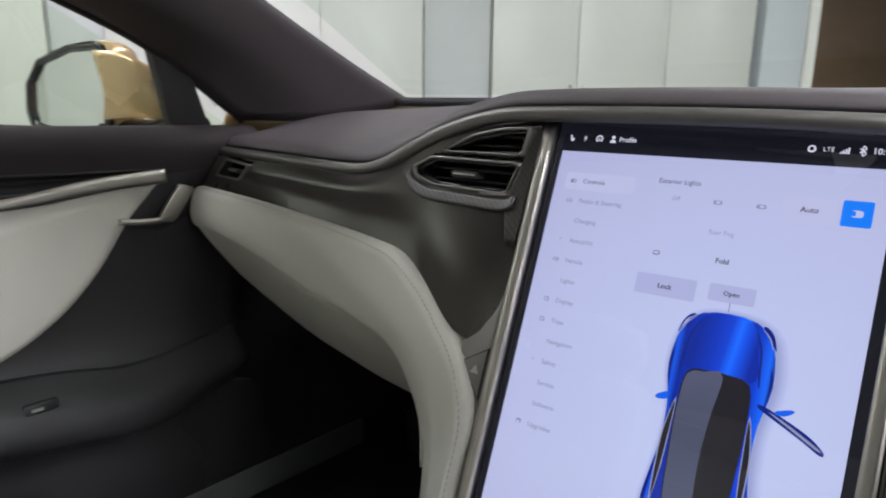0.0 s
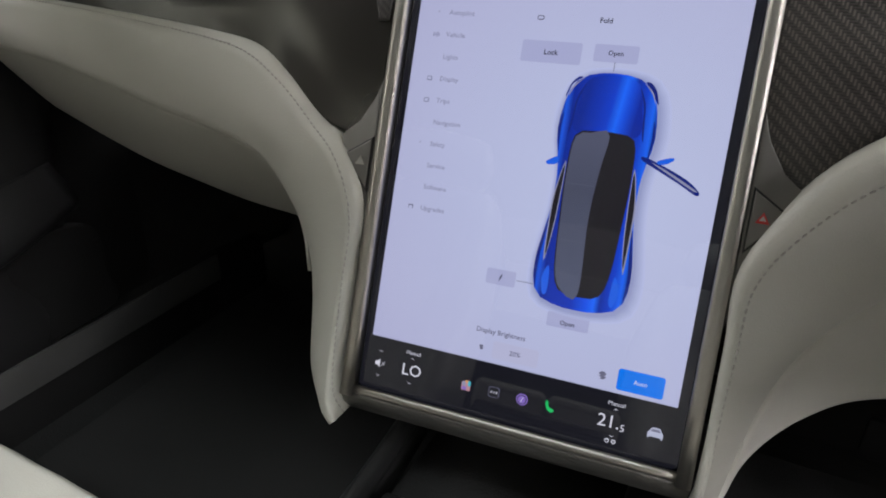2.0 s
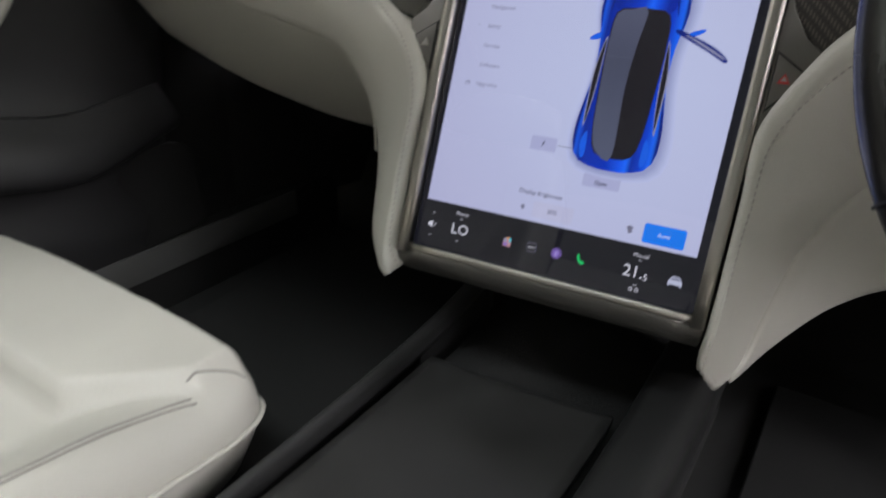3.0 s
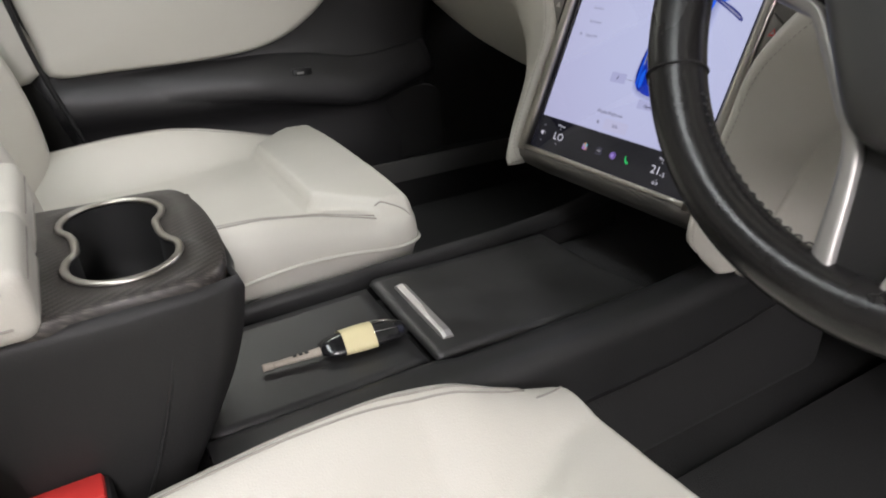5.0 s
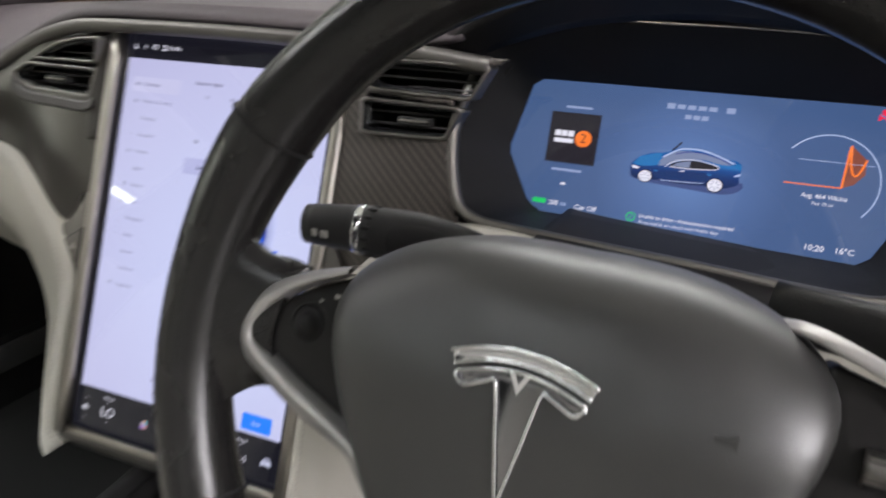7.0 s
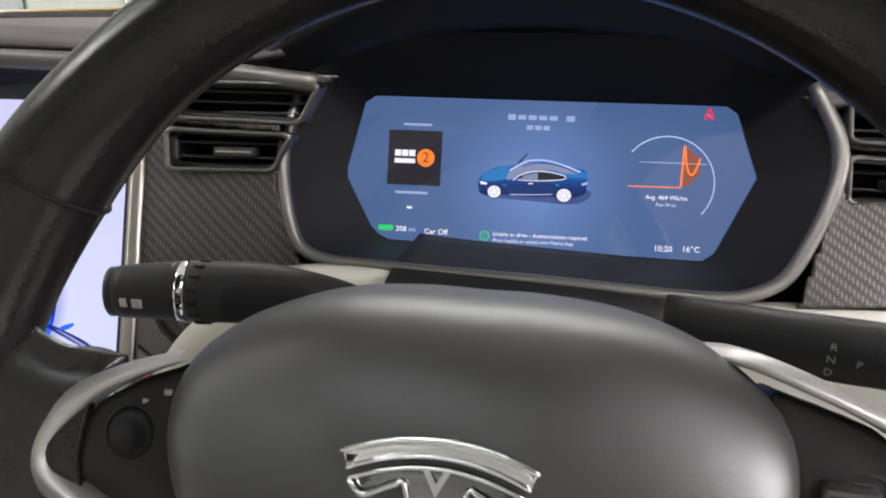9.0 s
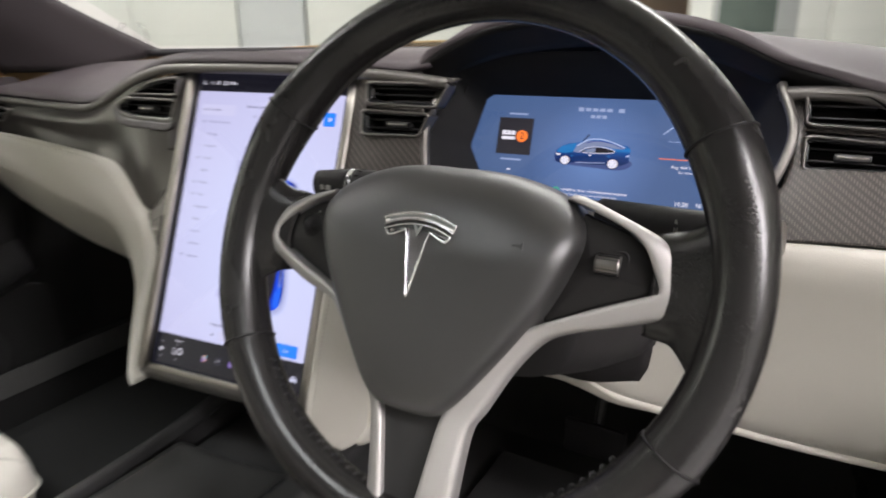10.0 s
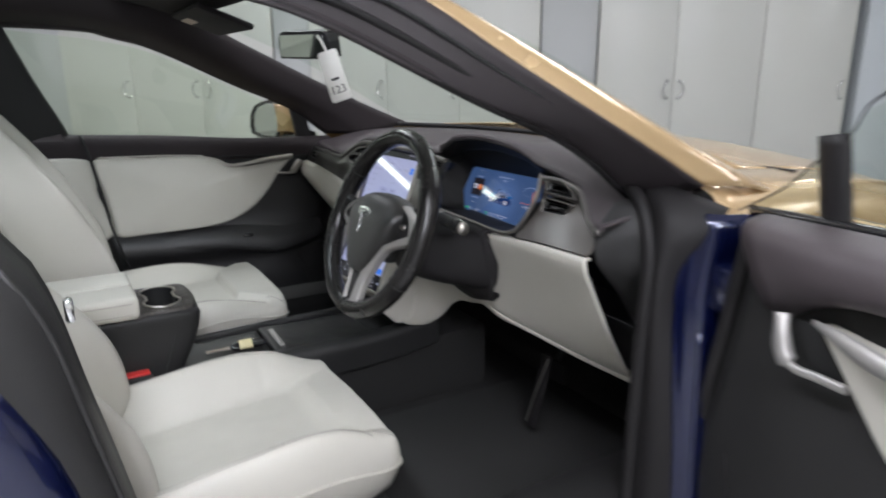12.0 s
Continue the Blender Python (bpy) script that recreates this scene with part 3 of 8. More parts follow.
# binnacle hood over the instruments
lip = [(0.205, 0.578, 0.937), (0.235, 0.572, 0.955), (0.30, 0.568, 0.979), (0.40, 0.575, 0.987), (0.50, 0.59, 0.974), (0.565, 0.605, 0.947), (0.62, 0.618, 0.929), (0.673, 0.624, 0.914), (0.711, 0.612, 0.889), (0.740, 0.595, 0.869), (0.778, 0.572, 0.861), (0.812, 0.550, 0.867)]
hood_rows = [[(0.215, 0.60, 0.922), (0.25, 0.605, 0.938), (0.31, 0.61, 0.955), (0.40, 0.615, 0.962), (0.50, 0.625, 0.950), (0.565, 0.632, 0.926), (0.62, 0.636, 0.915), (0.673, 0.636, 0.901), (0.711, 0.622, 0.876), (0.740, 0.605, 0.856), (0.778, 0.582, 0.849), (0.812, 0.560, 0.855)],
             lip,
             [(p[0], p[1] + 0.022, p[2] + 0.003) for p in lip],
             [(0.195, 0.70, 0.951), (0.26, 0.70, 0.963), (0.34, 0.71, 0.971), (0.43, 0.72, 0.971), (0.53, 0.73, 0.964), (0.63, 0.74, 0.953), (0.72, 0.74, 0.934), (0.80, 0.73, 0.914), (0.84, 0.70, 0.903)],
             [(0.19, 0.85, 0.948), (0.35, 0.87, 0.951), (0.5, 0.88, 0.949), (0.65, 0.88, 0.940), (0.82, 0.86, 0.920)],
             [(0.20, 1.09, 0.93), (0.40, 1.07, 0.93), (0.6, 1.02, 0.925), (0.80, 0.93, 0.915)]]
loft("hood_lining", [[(p[0], p[1] + 0.004, p[2] - 0.007) for p in hood_rows[0][:7]], [(p[0], p[1] + 0.007, p[2] - 0.0055) for p in lip[:7]]], SHROUD, dash, nu=50, nv=6, thick=0.002, label="matt black lining under the hood lip")
loft("hood", hood_rows, VINYL, dash, nu=60, nv=30, thick=0.006, label="dark aubergine hood over the instruments")

# carbon and lacquer faces
decor = loft("decor_panel", [[(-0.705, 0.588, 0.853), (-0.55, 0.570, 0.855), (-0.40, 0.555, 0.856), (-0.34, 0.551, 0.860), (-0.29, 0.555, 0.880), (-0.23, 0.560, 0.905), (-0.143, 0.572, 0.920)],
                      [(-0.705, 0.582, 0.842), (-0.55, 0.562, 0.842), (-0.40, 0.545, 0.842), (-0.34, 0.541, 0.845), (-0.28, 0.545, 0.855), (-0.21, 0.548, 0.865), (-0.142, 0.554, 0.875)],
                      [(-0.705, 0.574, 0.830), (-0.55, 0.560, 0.828), (-0.42, 0.548, 0.826), (-0.34, 0.540, 0.824), (-0.26, 0.535, 0.815), (-0.20, 0.520, 0.800), (-0.140, 0.529, 0.815)],
                      [(-0.705, 0.562, 0.812), (-0.56, 0.552, 0.810), (-0.42, 0.540, 0.804), (-0.31, 0.530, 0.796), (-0.25, 0.522, 0.778), (-0.20, 0.508, 0.748), (-0.137, 0.496, 0.735)]],
     DECOR, dash, nu=300, nv=80, thick=0.006, label="dark lacquered carbon decor panel")
carbon_w = loft("carbon_panel", [[(0.120, 0.594, 0.922), (0.20, 0.580, 0.922), (0.30, 0.590, 0.920)],
                       [(0.1225, 0.566, 0.85), (0.20, 0.566, 0.855), (0.30, 0.583, 0.86)],
                       [(0.1245, 0.546, 0.80), (0.19, 0.549, 0.81), (0.30, 0.568, 0.82)],
                       [(0.129, 0.520, 0.705), (0.19, 0.530, 0.735), (0.30, 0.560, 0.775)]], CARBON, dash, nu=110, nv=110, thick=0.006, label="carbon fibre twill panel")
carbon_e = loft("carbon_panel", [[(0.556, 0.630, 0.912), (0.62, 0.634, 0.912), (0.685, 0.63, 0.894), (0.735, 0.605, 0.853), (0.785, 0.592, 0.843)],
                       [(0.52, 0.615, 0.87), (0.60, 0.618, 0.87), (0.68, 0.613, 0.86), (0.735, 0.598, 0.842), (0.79, 0.585, 0.832)],
                       [(0.50, 0.56, 0.782), (0.58, 0.56, 0.792), (0.66, 0.558, 0.798), (0.73, 0.553, 0.802), (0.79, 0.547, 0.806)]], CARBON, dash, nu=110, nv=110, thick=0.006, label="carbon fibre twill panel")

# cream leather lower face, passenger side
top_p = [(-0.125, 0.416, 0.540), *[on_screen(-0.1345, v, 0.004) for v in (-0.045, 0.0, 0.05, 0.10)], (-0.160, 0.490, 0.732), (-0.195, 0.505, 0.750), (-0.232, 0.517, 0.776), (-0.27, 0.527, 0.796), (-0.32, 0.534, 0.803), (-0.42, 0.541, 0.808), (-0.56, 0.550, 0.813), (-0.705, 0.558, 0.815)]
bot_p = [(-0.136, 0.421, 0.530), (-0.157, 0.434, 0.527), (-0.180, 0.451, 0.548), (-0.190, 0.472, 0.60), (-0.202, 0.486, 0.635), (-0.225, 0.498, 0.668), (-0.262, 0.507, 0.702), (-0.32, 0.512, 0.716), (-0.40, 0.515, 0.729), (-0.47, 0.521, 0.741), (-0.55, 0.530, 0.751), (-0.635, 0.540, 0.756), (-0.703, 0.548, 0.757)]


def leather_face(name, top, bot, parent, label, bulge=0.016, nu=90, sewn=1.0):
    """A padded face between two edges, folded over at the top and tucked under below."""
    t, b = smooth_line(top, nu), smooth_line(bot, nu)
    rows = []
    for k, (f, out, drop) in enumerate(((0.0, -0.010, 0), (0.0, 0.003, 0), (0.012, 0.009, 0), (0.105, 0.0168, 0), (0.125, 0.0175, 0), (0.145, 0.0170, 0), (0.18, 0.0177, 0), (0.55, bulge + 0.0035, 0), (0.85, bulge - 0.002, 0), (0.96, 0.0075, 0), (1.0, 0.002, 0), (1.0, -0.010, 0))):
        rows.append([p.lerp(q, f) + Vector((0, -out, 0)) for p, q in zip(t, b)])
    lines = rows
    nv = 30
    cols = [smooth_line([r[i] for r in lines], nv) for i in range(nu)]
    verts = [cols[i][j] for j in range(nv) for i in range(nu)]
    faces = [(j * nu + i, j * nu + i + 1, (j + 1) * nu + i + 1, (j + 1) * nu + i) for j in range(nv - 1) for i in range(nu - 1)]
    ob = link_mesh(name, verts, faces, CREAM, parent, label)
    sol = ob.modifiers.new("thickness", "SOLIDIFY")
    sol.thickness, sol.offset = 0.006, -1
    stitches("stitching", [cols[i][6] + Vector((0, -0.0004, 0)) for i in range(0, int(nu * sewn), 2)], STITCH, ob)
    return ob


leather_face("glovebox_face", top_p, bot_p, dash, "cream leather glovebox and knee face")
leg = [on_screen(0.1345, v, 0.004) for v in (-0.045, 0.0, 0.05, 0.10)]
top_d = [(0.1410, 0.494, 0.481), (0.1355, 0.470, 0.502), (0.1325, 0.447, 0.525), *leg, (0.152, 0.508, 0.738), (0.170, 0.515, 0.762), (0.192, 0.520, 0.781), (0.216, 0.526, 0.795), (0.243, 0.531, 0.802), (0.30, 0.541, 0.801), (0.36, 0.552, 0.790), (0.48, 0.560, 0.786), (0.62, 0.556, 0.795), (0.79, 0.546, 0.805)]
bot_d = [(0.149, 0.510, 0.475), (0.156, 0.527, 0.484), (0.162, 0.538, 0.526), (0.170, 0.546, 0.570), (0.184, 0.550, 0.612), (0.208, 0.556, 0.648), (0.24, 0.562, 0.672), (0.29, 0.572, 0.672), (0.36, 0.590, 0.635), (0.43, 0.612, 0.578), (0.52, 0.65, 0.550), (0.63, 0.69, 0.525), (0.752, 0.738, 0.50)]
leather_face("knee_face", top_d, bot_d, dash, "cream leather lower face under the instruments", sewn=0.48)


def face_return(name, upper, lower, parent, bow=0.003):
    """The padded underside that runs forward and down from a face's lower edge."""
    up = [(x, y - 0.005, z + 0.002) for x, y, z in upper]
    mid = [((a[0] + b[0]) / 2, (a[1] + b[1]) / 2 - bow * 0.4, (a[2] + b[2]) / 2 - bow) for a, b in zip(up, lower)]
    end = [(x, y + 0.012, z + 0.012) for x, y, z in lower]
    return loft(name, [[(x, y + 0.006, z + 0.010) for x, y, z in up], up, mid, lower, end], CREAM, parent, nu=70, nv=26, thick=0.004, label="cream leather underside")


face_return("face_return", [(-0.200, 0.482, 0.615), (-0.208, 0.489, 0.645), (-0.225, 0.498, 0.668), (-0.262, 0.507, 0.702), (-0.32, 0.512, 0.716), (-0.40, 0.515, 0.729), (-0.47, 0.521, 0.741), (-0.55, 0.530, 0.751), (-0.635, 0.540, 0.756), (-0.703, 0.548, 0.757)],
            [(-0.205, 0.600, 0.588), (-0.22, 0.615, 0.588), (-0.245, 0.62, 0.588), (-0.285, 0.62, 0.588), (-0.335, 0.62, 0.589), (-0.40, 0.62, 0.593), (-0.47, 0.62, 0.603), (-0.55, 0.62, 0.617), (-0.635, 0.62, 0.640), (-0.705, 0.62, 0.662)], dash)
face_return("face_return", [(0.149, 0.510, 0.475), (0.156, 0.527, 0.484), (0.162, 0.538, 0.526), (0.170, 0.546, 0.570), (0.184, 0.550, 0.612), (0.208, 0.556, 0.648), (0.24, 0.562, 0.672), (0.29, 0.572, 0.672), (0.36, 0.590, 0.635), (0.43, 0.612, 0.578), (0.48, 0.634, 0.562), (0.53, 0.655, 0.548), (0.63, 0.693, 0.523), (0.750, 0.741, 0.498)],
            [(0.150, 0.545, 0.466), (0.158, 0.568, 0.464), (0.174, 0.592, 0.480), (0.190, 0.604, 0.500), (0.208, 0.608, 0.522), (0.235, 0.612, 0.545), (0.27, 0.614, 0.560), (0.315, 0.614, 0.568), (0.37, 0.612, 0.580), (0.43, 0.622, 0.566), (0.48, 0.642, 0.554), (0.53, 0.662, 0.543), (0.63, 0.700, 0.519), (0.750, 0.747, 0.495)], dash, 0.004)
# dark body of the dashboard behind the faces
loft("undertray", [[(-0.72, 0.67, 0.80), (-0.3, 0.64, 0.70), (0, 0.54, 0.60), (0.3, 0.66, 0.66), (0.78, 0.77, 0.60)],
                    [(-0.72, 0.69, 0.72), (-0.3, 0.67, 0.62), (0, 0.56, 0.52), (0.3, 0.69, 0.58), (0.78, 0.78, 0.50)],
                    [(-0.72, 0.85, 0.60), (-0.3, 0.85, 0.55), (0, 0.80, 0.50), (0.3, 0.85, 0.52), (0.78, 0.95, 0.46)],
                    [(-0.72, 1.15, 0.55), (-0.3, 1.15, 0.52), (0, 1.1, 0.5), (0.3, 1.15, 0.5), (0.78, 1.15, 0.46)]], BLACK, dash, nu=40, nv=20, thick=0.01, label="black lower shell")


def vent(parent, outer, y_face, slope, slats, tab=None, depth=0.05, label="black slatted air vent in a satin frame"):
    """An air vent: satin frame, dark well, slats, and a thumb tab. outer: outline as x, z."""
    lo, hi = min(p[1] for p in outer), max(p[1] for p in outer)
    left, right = min(p[0] for p in outer), max(p[0] for p in outer)
    cx, cz = sum(p[0] for p in outer) / len(outer), sum(p[1] for p in outer) / len(outer)
    m = axes((cx, y_face(cx), cz), (1, (y_face(cx + 0.05) - y_face(cx - 0.05)) / 0.1, 0), (0, slope, 1))
    out = [((p[0] - cx), (p[1] - cz) * 1.02) for p in outer]

    def dense(pts, k=5):
        res = []
        for a, b in zip(pts, pts[1:] + pts[:1]):
            res += [(a[0] + (b[0] - a[0]) * i / k, a[1] + (b[1] - a[1]) * i / k) for i in (0.35, 1.0, 2.5, 4.0, 4.65)]
        return res

    def inset(pts, d):
        res = []
        n = len(pts)
        for i, p in enumerate(pts):
            a, b = Vector(pts[i - 1]), Vector(pts[(i + 1) % n])
            p = Vector(p)
            e1, e2 = (p - a).normalized(), (b - p).normalized()
            n1, n2 = Vector((-e1.y, e1.x)), Vector((-e2.y, e2.x))
            mm = (n1 + n2).normalized()
            res.append(tuple(p + mm * d / max(0.4, mm.dot(n1))))
        return res

    area = sum(a[0] * b[1] - b[0] * a[1] for a, b in zip(out, out[1:] + out[:1]))
    sgn = 1 if area > 0 else -1
    v = thing("air_vent", label, "air vent", "dashboard air vents")
    v.matrix_basis = m
    i1, i2 = inset(out, sgn * 0.0028), inset(out, sgn * 0.0060)
    ring_plate("vent_frame", dense(out), dense(i1), VENTRIM, v, None, 0.003, 0.004, 0.02, n=80, label="satin frame", bulge=0.0012)
    ring_plate("vent_throat", dense(i1), dense(i2), GLOSS, v, None, 0.002, -0.012, depth - 0.02, n=80)
    # closing plate, its colour stands for the darkness down the duct
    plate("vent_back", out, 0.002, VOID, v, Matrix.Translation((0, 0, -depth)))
    for k in range(slats):
        zz = (lo + (hi - lo) * (k + 1) / (slats + 1)) - cz
        xs = [p for p in i2]
        crossing = []
        for a, b in zip(xs, xs[1:] + xs[:1]):
            if (a[1] - zz) * (b[1] - zz) < 0:
                crossing.append(a[0] + (b[0] - a[0]) * (zz - a[1]) / (b[1] - a[1]))
        if len(crossing) >= 2:
            x0, x1 = min(crossing), max(crossing)
            box("slat", (x0 - 0.001, zz - 0.0009, -0.026), (x1 + 0.001, zz + 0.0009, -0.008), BLACK, v, 0.0006)
    if tab:
        box("tab", (tab[0] - cx - 0.014, tab[1] - cz - 0.003, -0.012), (tab[0] - cx + 0.014, tab[1] - cz + 0.003, 0.002), DARKGREY, v, 0.0015, "ridged thumb tab")
        box("tab_line", (tab[0] - cx - 0.012, tab[1] - cz - 0.0006, 0.0015), (tab[0] - cx + 0.012, tab[1] - cz + 0.0008, 0.0028), SATIN, v, 0.0003)
    return v


strip_top = [(-0.282, 0.872), (-0.272, 0.862), (-0.250, 0.8555), (-0.200, 0.8540), (-0.165, 0.8535), (-0.152, 0.858)]
loft("carbon_strip", [[(x, 0.5385 + 0.42 * (z - 0.85), z) for x, z in strip_top], [(x, 0.5360 + 0.42 * (z - 0.008 - 0.85), z - 0.009) for x, z in strip_top]], carbon_weave("fine carbon edging", 0.0016, 0.4), dash, nu=40, nv=6, thick=0.004, label="carbon fibre edging under the vent")
edge_l = [(-0.150, 0.563, 0.914), (-0.153, 0.549, 0.885), (-0.160, 0.538, 0.852), (-0.150, 0.523, 0.822)]
loft("carbon_strip", [edge_l, [(-0.1425, p[1] + 0.003, p[2]) for p in edge_l]], bpy.data.materials["fine carbon edging"], dash, nu=30, nv=10, thick=0.003)
VENTS = {"decor": [], "carbon_w": [], "carbon_e": []}
VENTS["decor"].append([(-0.272, 0.876), (-0.250, 0.8865), (-0.152, 0.8865), (-0.164, 0.8575), (-0.245, 0.859), (-0.268, 0.866)])
vent(dash, VENTS["decor"][-1], lambda x: 0.545 + 0.05 * (x + 0.2), 0.15, 2, (-0.212, 0.872))
VENTS["decor"].append([(-0.240, 0.8905), (-0.205, 0.908), (-0.175, 0.914), (-0.146, 0.916), (-0.152, 0.8905)])
vent(dash, VENTS["decor"][-1], lambda x: 0.549 + 0.05 * (x + 0.2), 0.15, 2)
VENTS["carbon_w"].append([(0.143, 0.8865), (0.232, 0.8845), (0.218, 0.858), (0.143, 0.857)])
vent(dash, VENTS["carbon_w"][-1], lambda x: 0.558 + 0.1 * (x - 0.14), 0.2, 2, (0.190, 0.871))
VENTS["carbon_w"].append([(0.146, 0.917), (0.250, 0.917), (0.235, 0.889), (0.146, 0.891)])
vent(dash, VENTS["carbon_w"][-1], lambda x: 0.566 + 0.1 * (x - 0.14), 0.15, 3)
VENTS["carbon_e"].append([(0.590, 0.880), (0.678, 0.876), (0.662, 0.850), (0.592, 0.847)])
vent(dash, VENTS["carbon_e"][-1], lambda x: 0.606 + 0.02 * (x - 0.56), 0.25, 2, (0.630, 0.862))
VENTS["carbon_e"].append([(0.586, 0.917), (0.635, 0.916), (0.664, 0.902), (0.678, 0.884), (0.589, 0.886)])
vent(dash, VENTS["carbon_e"][-1], lambda x: 0.616 + 0.02 * (x - 0.56), 0.25, 2)
VENTS["decor"].append([(-0.660, 0.855), (-0.588, 0.852), (-0.615, 0.828), (-0.686, 0.829)])
vent(dash, VENTS["decor"][-1], lambda x: 0.567 - 0.1 * (x + 0.65), 0.2, 1, (-0.636, 0.841))
HOLE = [(0.221, 0.90), (0.262, 0.922), (0.40, 0.94), (0.54, 0.922), (0.576, 0.905), (0.583, 0.845), (0.56, 0.785), (0.50, 0.765), (0.29, 0.768), (0.242, 0.785), (0.219, 0.845)]
cut_openings(decor, VENTS["decor"])
cut_openings(carbon_w, VENTS["carbon_w"] + [HOLE])
cut_openings(carbon_e, VENTS["carbon_e"] + [HOLE])


# ---- touchscreen with its frame ----
touch = thing("touchscreen", "large upright touchscreen in a satin frame, showing car controls", "touchscreen")
touch.matrix_basis = SCREEN
UIW, UIH = 0.1145, 0.3225   # half width, height of the pale page
box("casing", (-0.124, -0.042, -0.03), (0.124, 0.352, -0.003), BLACK, touch, 0.003)
for s in (-1, 1):
    sweep("frame_rail", [(s * 0.1265, -0.050, 0.002), (s * 0.1265, 0.15, 0.002), (s * 0.1265, 0.358, 0.002)], SATIN, touch, 0.0052, 0.0060, n=8, seg=12, square=True, label="satin nickel rail", up=(0, 0, 1))
sweep("bottom_rail", [(-0.1305, -0.0445, 0.0035), (0, -0.0445, 0.0035), (0.1305, -0.0445, 0.0035)], SATIN, touch, 0.0030, 0.0026, n=8, seg=12, square=True, label="satin nickel rail")
loft("bottom_lip", [[(-0.1318, -0.0455, 0.005), (0, -0.0455, 0.005), (0.1318, -0.0455, 0.005)], [(-0.1315, -0.0500, 0.0045), (0, -0.0500, 0.0045), (0.1315, -0.0500, 0.0045)], [(-0.1305, -0.0590, -0.001), (0, -0.0590, -0.001), (0.1305, -0.0590, -0.001)], [(-0.128, -0.0660, -0.014), (0, -0.0660, -0.014), (0.128, -0.0660, -0.014)], [(-0.12, -0.072, -0.05), (0, -0.072, -0.05), (0.12, -0.072, -0.05)]], CORNER, touch, nu=8, nv=16, thick=0.004, label="dark satin lower lip")
PANEL_BLACK = glowing("dark display bar", (0.006, 0.006, 0.010), 1.0, rough=0.03)
PAGE = glow_ramp("pale lavender page", [(0.0, (0.565, 0.615, 0.835)), (0.4, (0.535, 0.57, 0.785)), (0.7, (0.505, 0.52, 0.73)), (1.0, (0.455, 0.46, 0.66))], None, (0.045, 0.13, 0), 0.25, 0.03, 0.45)
GREYINK = glowing("grey interface text", (0.164, 0.164, 0.238), 1.0)
ICONINK = glowing("icon ink", (0.20, 0.205, 0.30), 1.0)
PALEINK = glowing("faint interface text", (0.295, 0.303, 0.426), 1.0)
DARKINK = glowing("dark interface text", (0.03, 0.03, 0.05), 1.0)
WHITEINK = glowing("white interface text", (0.75, 0.75, 0.82), 1.0)
BUTTON = glowing("pale grey button", (0.435, 0.455, 0.68), 1.0)
PILL = glowing("light button", (0.525, 0.533, 0.722), 1.0)
UIBLUE = glowing("bright blue button", (0.006, 0.20, 0.90), 1.0)
CARMID = glowing("picture mid blue", (0.01, 0.12, 0.80), 1.0)
CARDEEP = glowing("picture deep blue", (0.002, 0.012, 0.20), 1.0)
CARGLASS = glowing("picture grey glass", (0.10, 0.11, 0.16), 1.0)
CARBLACK = glowing("picture black glass", (0.012, 0.010, 0.014), 1.0)
GREENUI = glowing("green icon", (0.01, 0.55, 0.12), 1.0)
PURPLEUI = glowing("violet icon", (0.25, 0.15, 0.55), 1.0)
ORANGEUI = glowing("amber icon", (0.70, 0.36, 0.10), 1.0)
TEALUI = glowing("teal icon", (0.05, 0.50, 0.60), 1.0)
PALEWHITE = glowing("pale interface icon", (0.50, 0.53, 0.66), 1.0)
PINKUI = glowing("coral icon", (0.50, 0.27, 0.30), 1.0)

I4 = Matrix.Identity(4)
glass_face = plate("glass_face", rounded(0.242, 0.392, 0.004, cy=0.1535), 0.002, PANEL_BLACK, touch, Matrix.Translation((0, 0, -0.0025)))
page = plate("page", [(-UIW, 0), (UIW, 0), (UIW, UIH), (-UIW, UIH)], 0, PAGE, touch, Matrix.Translation((0, 0, -0.0015)), label="pale lavender settings page")


def ui(u, v, w=0.0006):
    """A place on the page: u, v in thousandths of the page's width, from its top left corner."""
    return Matrix.Translation((-UIW + u * 0.000229, UIH - v * 0.000229, w - 0.0015))


def ui_bar(name, u, v, w, h, mat, lift=0.0006, r=0.0):
    k = 0.000229
    return bar(name, 0, 0, w * k, h * k, mat, page, Matrix.Translation((-UIW + u * k, UIH - v * k, 0)), lift, r * k)


def ui_words(text, u, v, size, mat=GREYINK, align="LEFT", bold=0.0):
    return words("lettering", text, size * 0.000229, mat, page, Matrix.Translation((-UIW + u * 0.000229, UIH - v * 0.000229, 0.0012)), align, bold=bold)


